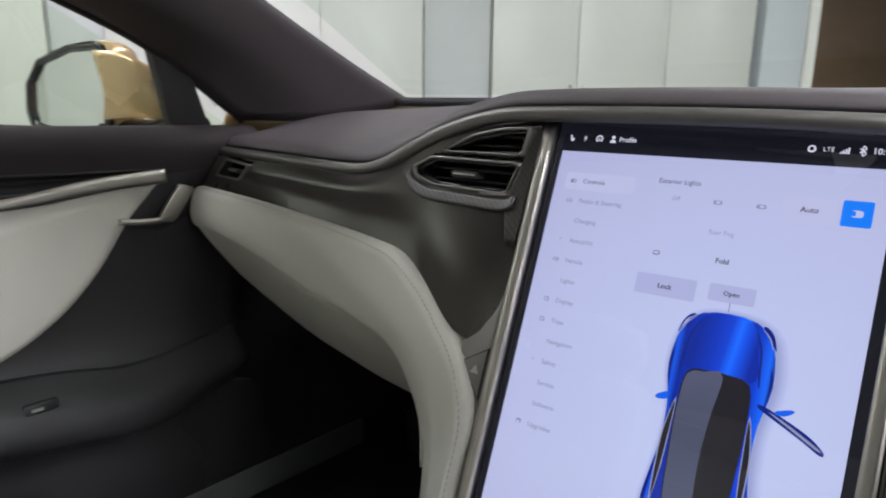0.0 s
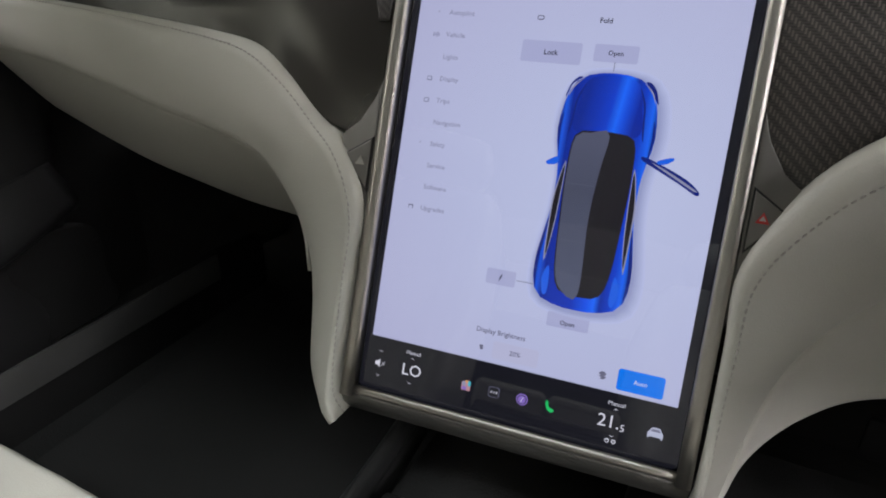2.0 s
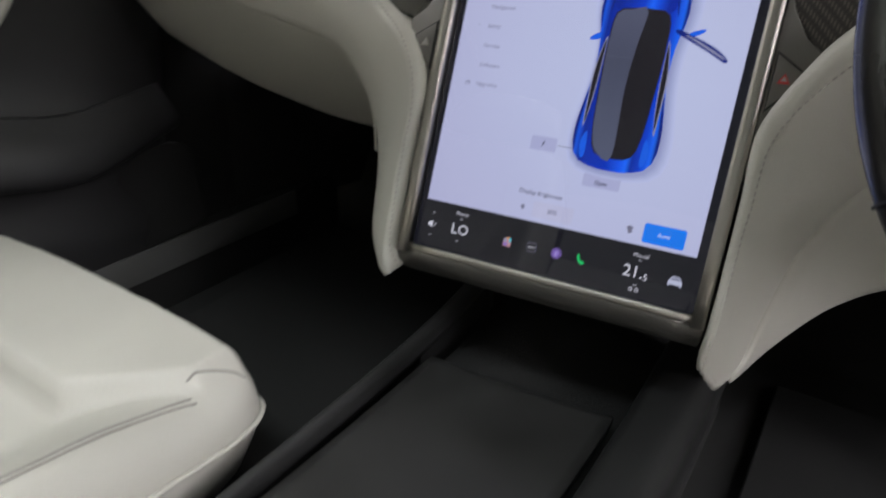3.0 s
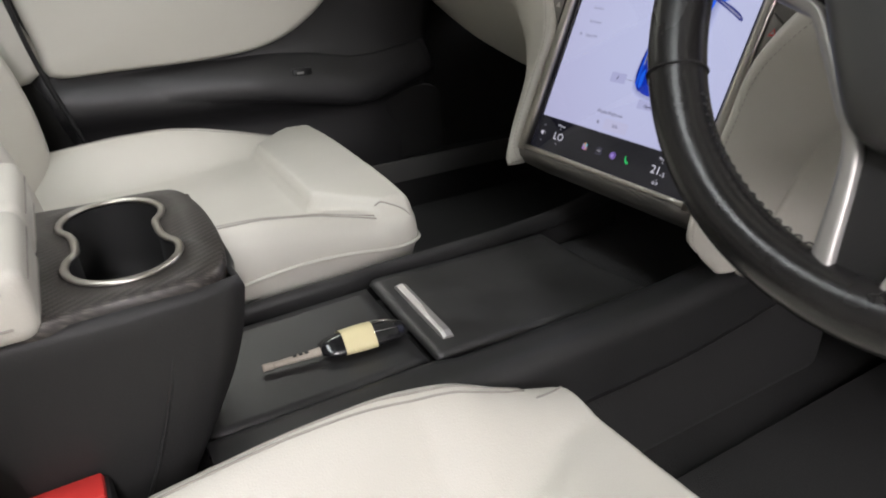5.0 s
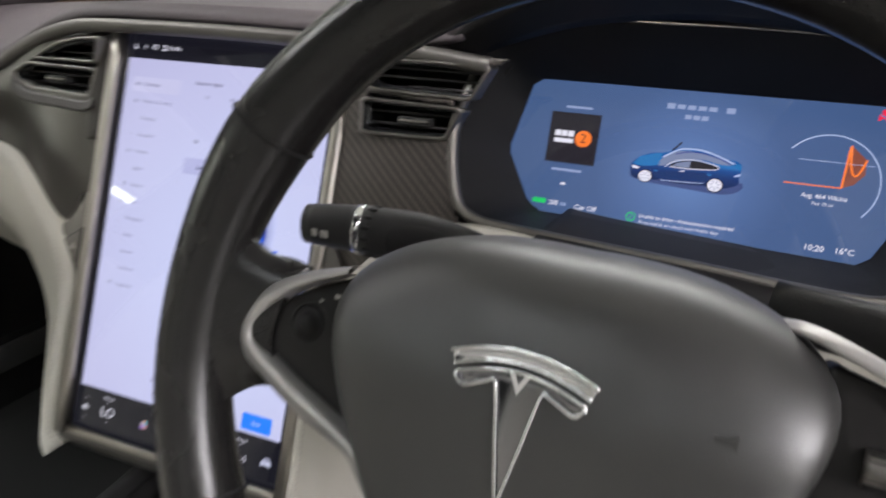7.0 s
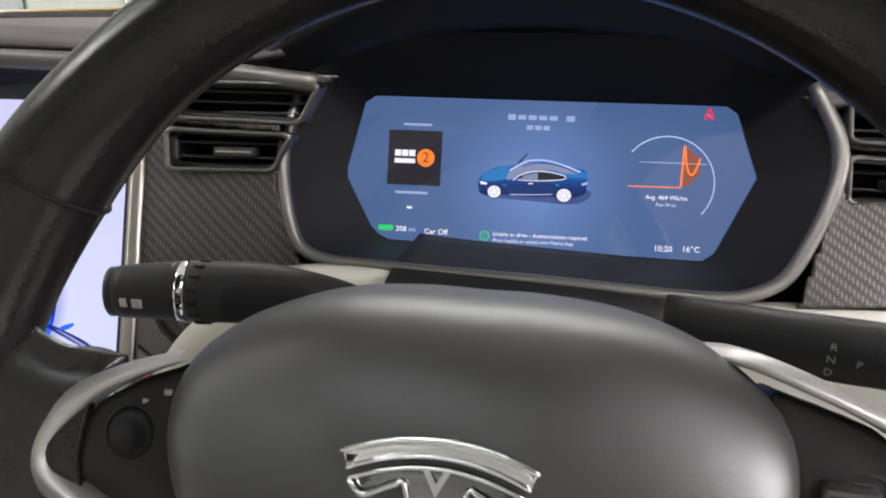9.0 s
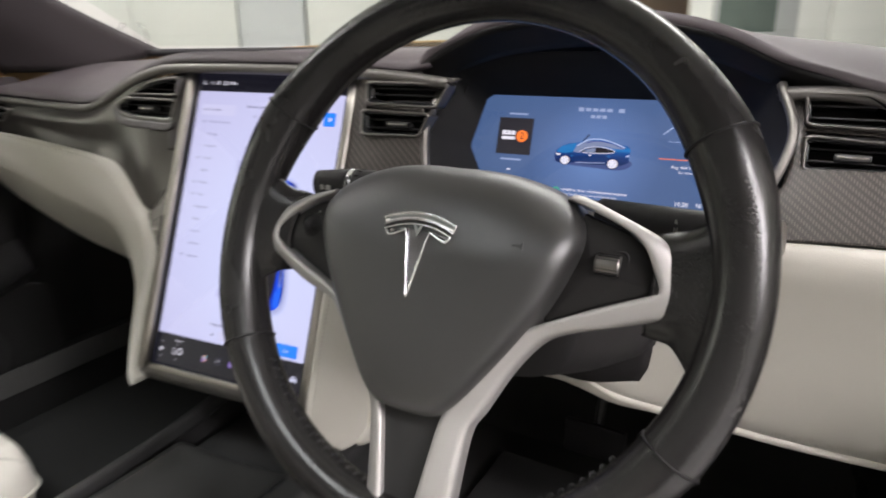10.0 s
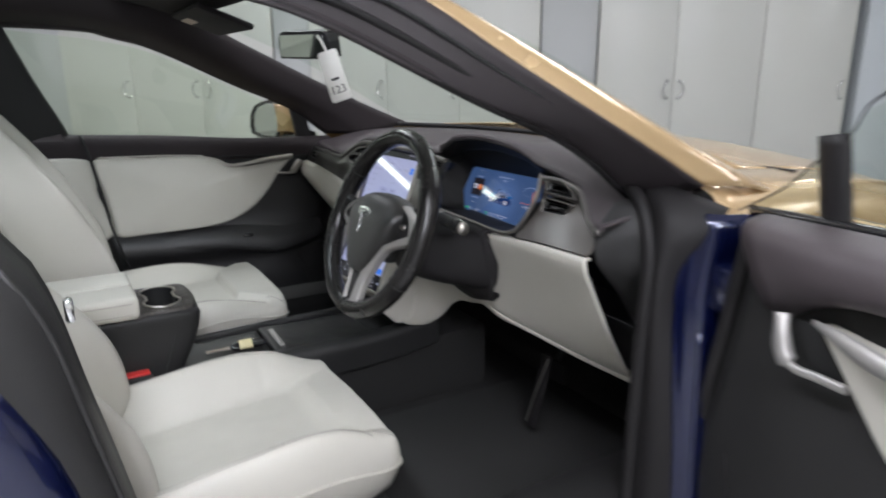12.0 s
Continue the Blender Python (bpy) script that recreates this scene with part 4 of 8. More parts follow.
def menu_icon(i, u, v, mat):
    """The small line icon before a menu entry."""
    mat = ICONINK
    if i == 0:
        ui_bar("icon", u, v, 22, 13, mat, r=6)
        ui_bar("icon", u + 4, v, 8, 7, PILL, 0.0009, r=3)
    elif i in (1, 4):
        for k, h in ((-8, 14), (-2, 8), (4, 17), (10, 10)):
            ui_bar("icon", u + k, v, 2.6, h, mat)
    elif i in (2, 11):
        plate("icon", [(-0.0008, -0.0003), (0.0006, 0.0022), (0.0002, 0.0004), (0.0010, 0.0004), (-0.0006, -0.0022), (-0.0001, -0.0003)][::-1], 0, mat, page, ui(u, v) @ Matrix.Scale(1.5, 4))
    elif i in (3, 9):
        plate("icon", rounded(0.0040, 0.0040, 0.0019), 0, mat, page, ui(u, v) @ Matrix.Scale(1.5, 4))
        plate("icon", rounded(0.0029, 0.0029, 0.0014), 0, PAGE, page, ui(u, v, 0.0009) @ Matrix.Scale(1.5, 4))
        ui_bar("icon", u + 1, v - 2, 2, 7, mat, 0.0013)
    elif i == 8:
        plate("icon", [(0, 0.0022), (-0.0016, -0.0018), (0, -0.0009), (0.0016, -0.0018)], 0, mat, page, ui(u, v) @ Matrix.Scale(1.5, 4))
    elif i in (6, 7, 12):
        ui_bar("icon", u, v, 17, 14, mat, r=2)
        ui_bar("icon", u, v + (2 if i == 12 else 0), 12, 9, PAGE, 0.0009, r=1)
    else:
        plate("icon", [(-0.0019, -0.0016), (-0.0012, -0.0019), (0.0006, -0.0001), (0.0017, 0.0004), (0.0019, 0.0014), (0.0011, 0.0010), (0.0009, 0.0018), (-0.0001, 0.0010), (-0.0001, 0.0004)], 0, mat, page, ui(u, v) @ Matrix.Scale(1.5, 4))


for i, (text, mat) in enumerate((("Controls", GREYINK), ("Pedals & Steering", PALEINK), ("Charging", PALEINK), ("Autopilot", PALEINK), ("Vehicle", PALEINK), ("Lights", PALEINK), ("Display", PALEINK), ("Trips", PALEINK),
                                 ("Navigation", PALEINK), ("Safety", PALEINK), ("Service", PALEINK), ("Software", PALEINK), ("Upgrades", PALEINK))):
    v = 108 + i * 70.4
    ui_words(text, 106, v, 22, mat, bold=0.00006)
    menu_icon(i, 70, v, mat)
ui_bar("button", 165, 108, 250, 62, PILL, 0.0003, 12)
ui_words("Exterior Lights", 433, 83, 22, GREYINK, "CENTER", bold=0.00008)
ui_words("Off", 431, 137, 20, PALEINK, "CENTER")
for u in (558, 681):
    ui_bar("icon", u, 137, 28, 13, PALEINK, r=6)
    ui_bar("icon", u + 2, 137, 12, 7, PAGE, 0.0009, r=3)
ui_bar("button", 807, 134, 140, 76, PILL, 0.0003, 10)
ui_words("Auto", 807, 134, 23, DARKINK, "CENTER", 0.00006)
ui_bar("button", 922, 132, 74, 74, UIBLUE, 0.0004, 6)
ui_bar("icon", 922, 132, 30, 20, PAGE, 0.0008, 8)
ui_bar("icon", 913, 132, 12, 14, UIBLUE, 0.0010, 3)
ui_words("Rear Fog", 586, 231, 20, PALEINK, "CENTER")
ui_bar("icon", 406, 317, 22, 14, GREYINK, r=6)
ui_bar("icon", 406, 317, 15, 8, PAGE, 0.0009, 3)
ui_words("Fold", 605, 316, 22, DARKINK, "CENTER", 0.0001)
ui_bar("button", 454, 418, 186, 66, BUTTON, 0.0003, 6)
ui_words("Lock", 454, 420, 22, DARKINK, "CENTER", 0.0001)
ui_bar("button", 649, 409, 130, 52, BUTTON, 0.0003, 6)
ui_words("Open", 649, 409, 20, DARKINK, "CENTER", 0.00006)
ui_bar("leader_line", 650, 448, 2, 28, GREYINK)
ui_bar("button", 412, 1130, 96, 50, BUTTON, 0.0003, 6)
plate("bolt_icon", [(-0.001, -0.003), (0.0003, -0.0004), (-0.0008, -0.0004), (0.001, 0.003), (-0.0003, 0.0006), (0.0008, 0.0006)][::-1], 0, DARKINK, page, ui(412, 1130, 0.0027))
ui_bar("leader_line", 492, 1130, 56, 2, GREYINK)
ui_bar("button", 643, 1226, 130, 46, BUTTON, 0.0003, 6)
ui_words("Open", 643, 1232, 20, DARKINK, "CENTER", 0.00006)
ui_words("Display Brightness", 442, 1307, 22, GREYINK, "CENTER", 0.00008)
ui_bar("slider", 498, 1363, 150, 56, PILL, 0.0003, 8)
ui_words("20%", 498, 1363, 22, GREYINK, "CENTER", 0.00006)
for u, r in ((386, 6), (773, 9)):
    plate("sun_icon", [((0.00055 * r * (1.0 if k % 2 else 0.45)) * math.cos(k * math.pi / 8) * 0.6, (0.00055 * r * (1.0 if k % 2 else 0.45)) * math.sin(k * math.pi / 8) * 0.6) for k in range(16)], 0, GREYINK, page, ui(u, 1363, 0.0027))
ui_bar("button", 886, 1363, 136, 66, UIBLUE, 0.0004, 8)
ui_words("Auto", 886, 1363, 20, WHITEINK, "CENTER")

# plan view of a blue car on the page
pic = Matrix.Translation((-UIW + 0.000229 * 658, UIH - 0.000229 * 823, 0))


def pic_shape(name, pts, mat, lift, n=48, sharp=False):
    k = 0.000229
    q = [(p[0] * k * 0.96, -p[1] * k * 0.96, 0) for p in pts]
    if not sharp:
        q = [tuple(p) for p in smooth_line(q, n, True)]
    return plate(name, q, 0, mat, page, pic @ Matrix.Translation((0, 0, lift)))


half = [(0, -372), (75, -362), (120, -330), (142, -270), (150, -180), (138, -110), (128, -40), (130, 60), (142, 150), (152, 230), (148, 310), (120, 355), (60, 374), (0, 378)]
BODY = glow_ramp("picture blue body", [(0.0, (0.001, 0.008, 0.12)), (0.06, (0.01, 0.10, 0.75)), (0.12, (0.002, 0.02, 0.30)), (0.22, (0.003, 0.03, 0.42)), (0.45, (0.003, 0.035, 0.50)), (0.60, (0.006, 0.09, 0.85)), (0.68, (0.012, 0.15, 0.98)), (0.74, (0.002, 0.025, 0.36)), (0.84, (0.004, 0.05, 0.60)), (0.93, (0.012, 0.14, 0.92)), (1.0, (0.001, 0.008, 0.14))], (1, 0, 0), (0, 0, 0), 0.0335)
BONNET = glow_ramp("picture blue bonnet", [(0.0, (0.002, 0.02, 0.30)), (0.3, (0.003, 0.035, 0.48)), (0.5, (0.004, 0.05, 0.62)), (0.66, (0.012, 0.15, 0.98)), (0.78, (0.006, 0.08, 0.78)), (1.0, (0.002, 0.02, 0.34))], (1, -0.12, 0), (0, 0.05, 0), 0.018)
LEFTGLASS = glow_ramp("picture grey glass roof", [(0.0, (0.095, 0.108, 0.165)), (0.5, (0.070, 0.078, 0.122)), (1.0, (0.105, 0.113, 0.175))], (0, 1, 0), (0, 0, 0), 0.07)
body_out = half + [(-p[0], p[1]) for p in half[-2:0:-1]]
for k in range(6):
    f = k / 5
    tone = [a * (1 - f) + b * f for a, b in zip((0.535, 0.58, 0.83), (0.34, 0.375, 0.60))]
    pic_shape("car_shade", [(p[0] * (1.20 - 0.17 * f) + (12 - 6 * f), p[1] * (1.065 - 0.05 * f) + 6) for p in body_out], glowing("picture soft shade", tone, 1.0), 0.0002 + 0.0001 * k)
pic_shape("car_shape", body_out, BODY, 0.0009)
pic_shape("bonnet_sheen", [(-78, -345), (0, -366), (78, -345), (98, -270), (104, -195), (60, -178), (0, -184), (-60, -178), (-104, -195), (-98, -270)], BONNET, 0.0012)
for s in (-1, 1):
    pic_shape("bonnet_crease", [(s * 80, -338), (s * 100, -280), (s * 108, -200), (s * 116, -170), (s * 112, -220), (s * 104, -290)], CARDEEP, 0.0014, 30)
    pic_shape("head_lamp", [(s * 92, -350), (s * 120, -325), (s * 134, -292), (s * 131, -294), (s * 117, -322)], PALEINK, 0.0014, 24)
    pic_shape("lamp_glass", [(s * 96, -352), (s * 124, -330), (s * 138, -292), (s * 142, -290), (s * 130, -330), (s * 110, -352)], CARDEEP, 0.0013, 24)
    pic_shape("side_frame", [(s * 106, -90), (s * 128, 20), (s * 130, 130), (s * 126, 240), (s * 112, 150), (s * 106, 40)], PALEINK, 0.0013, 40)
    pic_shape("side_glass", [(s * 107, -78), (s * 124, 20), (s * 126, 130), (s * 123, 222), (s * 114, 140), (s * 109, 40)], CARBLACK, 0.0015, 40)
    pic_shape("wing_dark", [(s * 138, -240), (s * 147, -190), (s * 136, -110), (s * 140, -180)], CARDEEP, 0.0013, 24)
    pic_shape("flank_dark", [(s * 130, 90), (s * 146, 190), (s * 150, 260), (s * 140, 330), (s * 142, 250), (s * 134, 160)], CARDEEP, 0.0013, 30)
    pic_shape("tail_shine", [(s * 104, 250), (s * 122, 290), (s * 112, 345), (s * 98, 330)], CARMID, 0.0013, 24)
pic_shape("mirror", [(-136, -98), (-168, -80), (-164, -70), (-134, -76)], CARMID, 0.0012, 20)
pic_shape("roof_dark", [(-92, -172), (-40, -190), (40, -190), (92, -172), (102, -60), (98, 90), (88, 250), (64, 322), (0, 334), (-64, 322), (-88, 250), (-98, 90), (-102, -60)], CARBLACK, 0.0016)
pic_shape("roof_grey", [(-88, -168), (-40, -184), (14, -188), (2, -60), (-6, 90), (0, 330), (-60, 316), (-84, 248), (-94, 90), (-98, -60)], LEFTGLASS, 0.0019)
for v in (-20, 160):
    pic_shape("roof_line", [(-96, v), (-4, v), (-4, v + 1.5), (-96, v + 1.5)], CARGLASS, 0.0021, sharp=True)
pic_shape("open_door", [(120, -130), (160, -120), (255, -80), (300, -46), (294, -34), (240, -62), (160, -100), (124, -118)], CARDEEP, 0.0012)
pic_shape("open_door_shine", [(150, -116), (210, -92), (290, -50), (285, -46), (210, -84)], PALEINK, 0.0015, 24)
pic_shape("open_mirror", [(168, -122), (206, -136), (216, -132), (196, -116), (172, -112)], CARMID, 0.0015, 20)

# status bar above and dock below
TOPY, DOCKY = UIH + 0.0113, -0.021


def dock(name, x, y, w, h, mat, r=0.0, lift=-0.0016):
    return bar(name, x, y, w, h, mat, touch, I4, lift, r)


ST = Matrix.Translation((0, TOPY, -0.0016))
plate("seat_icon", [(-0.1100, 0.0026), (-0.1090, 0.0026), (-0.1083, -0.0004), (-0.1064, -0.0004), (-0.1068, -0.0026), (-0.1094, -0.0026)][::-1], 0, WHITEINK, touch, ST)
plate("bolt_icon", [(-0.0983, -0.0004), (-0.0962, 0.0030), (-0.0967, 0.0005), (-0.0955, 0.0005), (-0.0977, -0.0030), (-0.0972, -0.0004)][::-1], 0, WHITEINK, touch, ST)
sweep("alert_icon", [(-0.0868, TOPY - 0.0022, -0.0015), (-0.0872, TOPY + 0.0008, -0.0015), (-0.0850, TOPY + 0.0025, -0.0015), (-0.0828, TOPY + 0.0008, -0.0015), (-0.0832, TOPY - 0.0022, -0.0015)], WHITEINK, touch, 0.0005, 0.0003, n=24, seg=6)
dock("alert_icon", -0.0850, TOPY - 0.0008, 0.0011, 0.0022, WHITEINK, 0.0004)
plate("person_icon", [(-0.0758, -0.0028), (-0.0712, -0.0028), (-0.0716, -0.0010), (-0.0726, -0.0003), (-0.0744, -0.0003), (-0.0754, -0.0010)], 0, WHITEINK, touch, ST)
plate("person_icon", rounded(0.0026, 0.0028, 0.0012), 0, WHITEINK, touch, Matrix.Translation((-0.0735, TOPY + 0.0016, -0.0016)))
words("lettering", "Profile", 0.0052, WHITEINK, touch, Matrix.Translation((-0.0685, TOPY, -0.0016)), bold=0.00008)
words("lettering", "LTE", 0.0042, WHITEINK, touch, Matrix.Translation((0.0710, TOPY, -0.0016)))
words("lettering", "10:19", 0.0056, WHITEINK, touch, Matrix.Translation((0.0985, TOPY, -0.0016)), bold=0.00008)
plate("status_icon", rounded(0.0050, 0.0050, 0.0024), 0, WHITEINK, touch, Matrix.Translation((0.0645, TOPY, -0.0016)))
plate("status_icon", rounded(0.0028, 0.0028, 0.0013), 0, PANEL_BLACK, touch, Matrix.Translation((0.0645, TOPY, -0.0013)))
for k in range(4):
    dock("signal_bar", 0.0815 + k * 0.0014, TOPY - 0.0018 + k * 0.0005, 0.0010, 0.0012 + k * 0.001, WHITEINK)
sweep("wireless_icon", [(0.0918, TOPY + 0.0014, -0.0015), (0.0950, TOPY - 0.0014, -0.0015), (0.0934, TOPY - 0.0030, -0.0015), (0.0934, TOPY + 0.0030, -0.0015), (0.0950, TOPY + 0.0014, -0.0015), (0.0918, TOPY - 0.0014, -0.0015)], WHITEINK, touch, 0.00035, 0.0003, n=60, seg=6)
words("lettering", "LO", 0.0128, WHITEINK, touch, Matrix.Translation((-0.078, DOCKY, -0.0016)), "CENTER")
words("lettering", "21.", 0.0128, WHITEINK, touch, Matrix.Translation((0.0720, DOCKY, -0.0016)), "CENTER")
words("lettering", "5", 0.0070, WHITEINK, touch, Matrix.Translation((0.0800, DOCKY - 0.0026, -0.0016)))
for x, dy in ((-0.1055, 0.0096), (-0.0785, 0.0095), (0.0755, 0.0095)):
    for s in (1, -1):
        y0 = DOCKY + s * dy
        plate("chevron", [(x - 0.002, y0 - s * 0.0008), (x, y0 + s * 0.0008), (x + 0.002, y0 - s * 0.0008), (x, y0 + s * 0.0002)], 0, WHITEINK, touch, Matrix.Translation((0, 0, -0.0016)))
words("lettering", "Manual", 0.0042, WHITEINK, touch, Matrix.Translation((-0.0782, DOCKY + 0.0138, -0.0016)), "CENTER")
words("lettering", "Manual", 0.0042, WHITEINK, touch, Matrix.Translation((0.0755, DOCKY + 0.0134, -0.0016)), "CENTER")
plate("speaker_icon", [(-0.1090, -0.0225), (-0.1070, -0.0225), (-0.1050, -0.0243), (-0.1050, -0.0177), (-0.1070, -0.0195), (-0.1090, -0.0195)], 0, WHITEINK, touch, Matrix.Translation((0, 0, -0.0016)))
for s in (1, -1):
    plate("mute_mark", [(-0.1038, DOCKY - s * 0.0016 - 0.0003), (-0.1034, DOCKY - s * 0.0016 - 0.0003), (-0.1008, DOCKY + s * 0.0016 + 0.0003), (-0.1012, DOCKY + s * 0.0016 + 0.0003)][::s], 0, WHITEINK, touch, Matrix.Translation((0, 0, -0.0016)))
flat = Matrix.Translation((0, DOCKY, -0.0016))
plate("app_icon", [(-0.0368, -0.0040), (-0.0298, -0.0040), (-0.0298, 0.0018), (-0.0318, 0.0040), (-0.0352, 0.0030), (-0.0368, 0.0022)], 0, PINKUI, touch, flat)
dock("app_icon", -0.0350, DOCKY + 0.0012, 0.0026, 0.0034, PALEINK, 0.0006, -0.0012)
dock("app_icon", -0.0308, DOCKY + 0.0016, 0.0020, 0.0040, TEALUI, 0.0008, -0.0012)
dock("app_icon", -0.0330, DOCKY + 0.0030, 0.0022, 0.0020, ORANGEUI, 0.0008, -0.0010)
dock("app_icon", -0.0345, DOCKY - 0.0022, 0.0036, 0.0024, PURPLEUI, 0.0006, -0.0010)
dock("app_icon", -0.0115, DOCKY, 0.0082, 0.0078, GREYINK, 0.0015)
dock("app_icon", -0.0115, DOCKY, 0.0074, 0.0070, PANEL_BLACK, 0.0012, -0.0014)
for k in range(3):
    plate("dot", [(-0.0142 + k * 0.0021, -0.0008), (-0.0135 + k * 0.0021, -0.0008), (-0.0127 + k * 0.0021, 0.0008), (-0.0134 + k * 0.0021, 0.0008)], 0, WHITEINK, touch, Matrix.Translation((0, DOCKY, -0.0012)))
dock("app_icon", 0.0099, DOCKY, 0.0086, 0.0086, PURPLEUI, 0.0042)
dock("app_icon", 0.0099, DOCKY, 0.0070, 0.0070, DARKINK, 0.0034, -0.0013)
dock("app_icon", 0.0099, DOCKY, 0.0056, 0.0056, PURPLEUI, 0.0027, -0.0010)
plate("app_icon", [(0.0092, -0.0018), (0.0096, -0.0018), (0.0108, 0.0018), (0.0104, 0.0018)], 0, WHITEINK, touch, Matrix.Translation((0, DOCKY, -0.0007)))
plate("phone_icon", [(0.0272, 0.0034), (0.0280, 0.0042), (0.0291, 0.0026), (0.0290, 0.0014), (0.0300, -0.0006), (0.0312, -0.0012), (0.0326, -0.0012), (0.0338, -0.0024), (0.0328, -0.0038), (0.0312, -0.0042), (0.0292, -0.0030), (0.0276, -0.0006), (0.0270, 0.0016)][::-1], 0, GREENUI, touch, flat)
plate("car_icon", [(0.0986, -0.0036), (0.0998, -0.0036), (0.0998, -0.0026), (0.1074, -0.0026), (0.1074, -0.0036), (0.1086, -0.0036), (0.1088, 0.0002), (0.1078, 0.0012), (0.1066, 0.0034), (0.1054, 0.0040), (0.1018, 0.0040), (0.1006, 0.0034), (0.0994, 0.0012), (0.0984, 0.0002)], 0, PALEWHITE, touch, flat)
plate("car_icon", [(0.1004, 0.0012), (0.1068, 0.0012), (0.1058, 0.0029), (0.1014, 0.0029)], 0, GREYINK, touch, Matrix.Translation((0, DOCKY, -0.0013)))
for x in (0.0730, 0.0775):
    dock("seat_icon", x, DOCKY - 0.0132, 0.0030, 0.0030, WHITEINK, 0.0014)
    dock("seat_icon", x, DOCKY - 0.0132, 0.0017, 0.0017, PANEL_BLACK, 0.0008, -0.0013)

# silver corner trims with their triangular switches
for s, nm in ((-1, "glovebox_switch"), (1, "hazard_switch")):
    tip = Vector((-0.166, 0.4885, 0.741)) if s < 0 else Vector((0.160, 0.507, 0.744))
    hi_pt, lo_pt = on_screen(s * 0.132, 0.200, 0.004), on_screen(s * 0.132, 0.060, 0.004)
    sw = thing(nm, "triangular switch in a satin silver corner trim" if s < 0 else "triangular hazard switch with red mark in a satin corner trim", "switch", "dashboard corner switches")
    fr = axes(on_screen(s * 0.132, 0.13, 0.005), on_screen(1, 0) - on_screen(0, 0), on_screen(0, 1) - on_screen(0, 0))
    inv = fr.inverted()
    t2, h2, l2 = inv @ tip, inv @ hi_pt, inv @ lo_pt
    out = [(h2.x, h2.y), (h2.x * 0.8 + t2.x * 0.2, h2.y * 0.62 + t2.y * 0.38), (h2.x * 0.45 + t2.x * 0.55, h2.y * 0.25 + t2.y * 0.75), (t2.x, t2.y + 0.001), (t2.x - s * 0.001, t2.y - 0.005), (t2.x * 0.55 + l2.x * 0.45, t2.y * 0.5 + l2.y * 0.5), (l2.x + s * 0.004, l2.y + 0.012), (l2.x, l2.y)]
    plate("corner_trim", out[::-1] if s > 0 else out, 0.008, CORNER, sw, fr, 0.0012, "satin silver corner trim")
    tri = [(s * 0.003, 0.020), (s * 0.003, -0.018), (s * 0.024, 0.006)]
    c = (sum(p[0] for p in tri) / 3, sum(p[1] for p in tri) / 3)
    if s > 0:
        tri = tri[::-1]
    grown_tri = [(c[0] + (p[0] - c[0]) * 1.14, c[1] + (p[1] - c[1]) * 1.14) for p in tri]
    plate("switch_rim", grown_tri, 0.003, BLACK, sw, fr @ Matrix.Translation((0, 0, 0.0012)), 0.0006)
    pl = plate("switch_face", tri, 0.003, CORNER, sw, fr @ Matrix.Translation((0, 0, 0.0020)), 0.0008)
    plate("mark", [(c[0] + p[0] * 0.42, c[1] + p[1] * 0.42) for p in ((-0.010, -0.007), (0.010, -0.007), (0, 0.010))], 0, RED if s > 0 else SATIN, pl, Matrix.Translation((0, 0, 0.0006)))
    plate("mark_inner", [(c[0] + p[0] * 0.22, c[1] + p[1] * 0.22) for p in ((-0.010, -0.006), (0.010, -0.006), (0, 0.009))], 0, SILVER, pl, Matrix.Translation((0, 0, 0.0010)))

# ---- instrument cluster ----
CL = axes((0.4045, 0.645, 0.8465), (1, 0.055, 0), (0, 0.35, 1))
clus = thing("instrument_cluster", "wide blue digital instrument display in a black bezel", "instrument display")
clus.matrix_basis = CL
disp = [(-0.139, 0.0555), (0.123, 0.0555), (0.131, 0.050), (0.1475, 0.004), (0.1205, -0.053), (0.112, -0.0590), (-0.124, -0.0550), (-0.136, -0.049), (-0.160, -0.006), (-0.147, 0.050)]
CLBLUE = glow_ramp("slate blue display", [(0.0, (0.112, 0.205, 0.43)), (0.22, (0.082, 0.150, 0.325)), (0.45, (0.058, 0.108, 0.235)), (1.0, (0.050, 0.097, 0.208))], None, (-0.012, -0.010, 0), 0.16, 0.03, 0.5)
ORANGE = glowing("orange display ink", (0.95, 0.20, 0.02), 1.0)
REDUI = glowing("red warning light", (0.80, 0.02, 0.06), 1.0)
PALEBLUE = glowing("pale line ink", (0.40, 0.50, 0.72), 1.0)
TITLEINK = glowing("dim title ink", (0.27, 0.34, 0.52), 1.0)
face = plate("display", disp, 0.004, CLBLUE, clus, I4, label="slate blue lit display")
bz = [(-0.178, 0.070), (-0.13, 0.085), (0.0, 0.09), (0.12, 0.082), (0.158, 0.065), (0.1735, 0.009), (0.150, -0.056), (0.125, -0.075), (0.09, -0.079), (0.0, -0.075), (-0.118, -0.071), (-0.160, -0.067), (-0.177, -0.050), (-0.186, 0.0)]


def dense_ring(pts, k=4):
    res = []
    for a, b in zip(pts, pts[1:] + pts[:1]):
        res += [(a[0] + (b[0] - a[0]) * i / k, a[1] + (b[1] - a[1]) * i / k) for i in range(k)]
    return res


bz_s = [(p.x, p.y) for p in smooth_line([(q[0], q[1], 0) for q in bz], 80, True)]
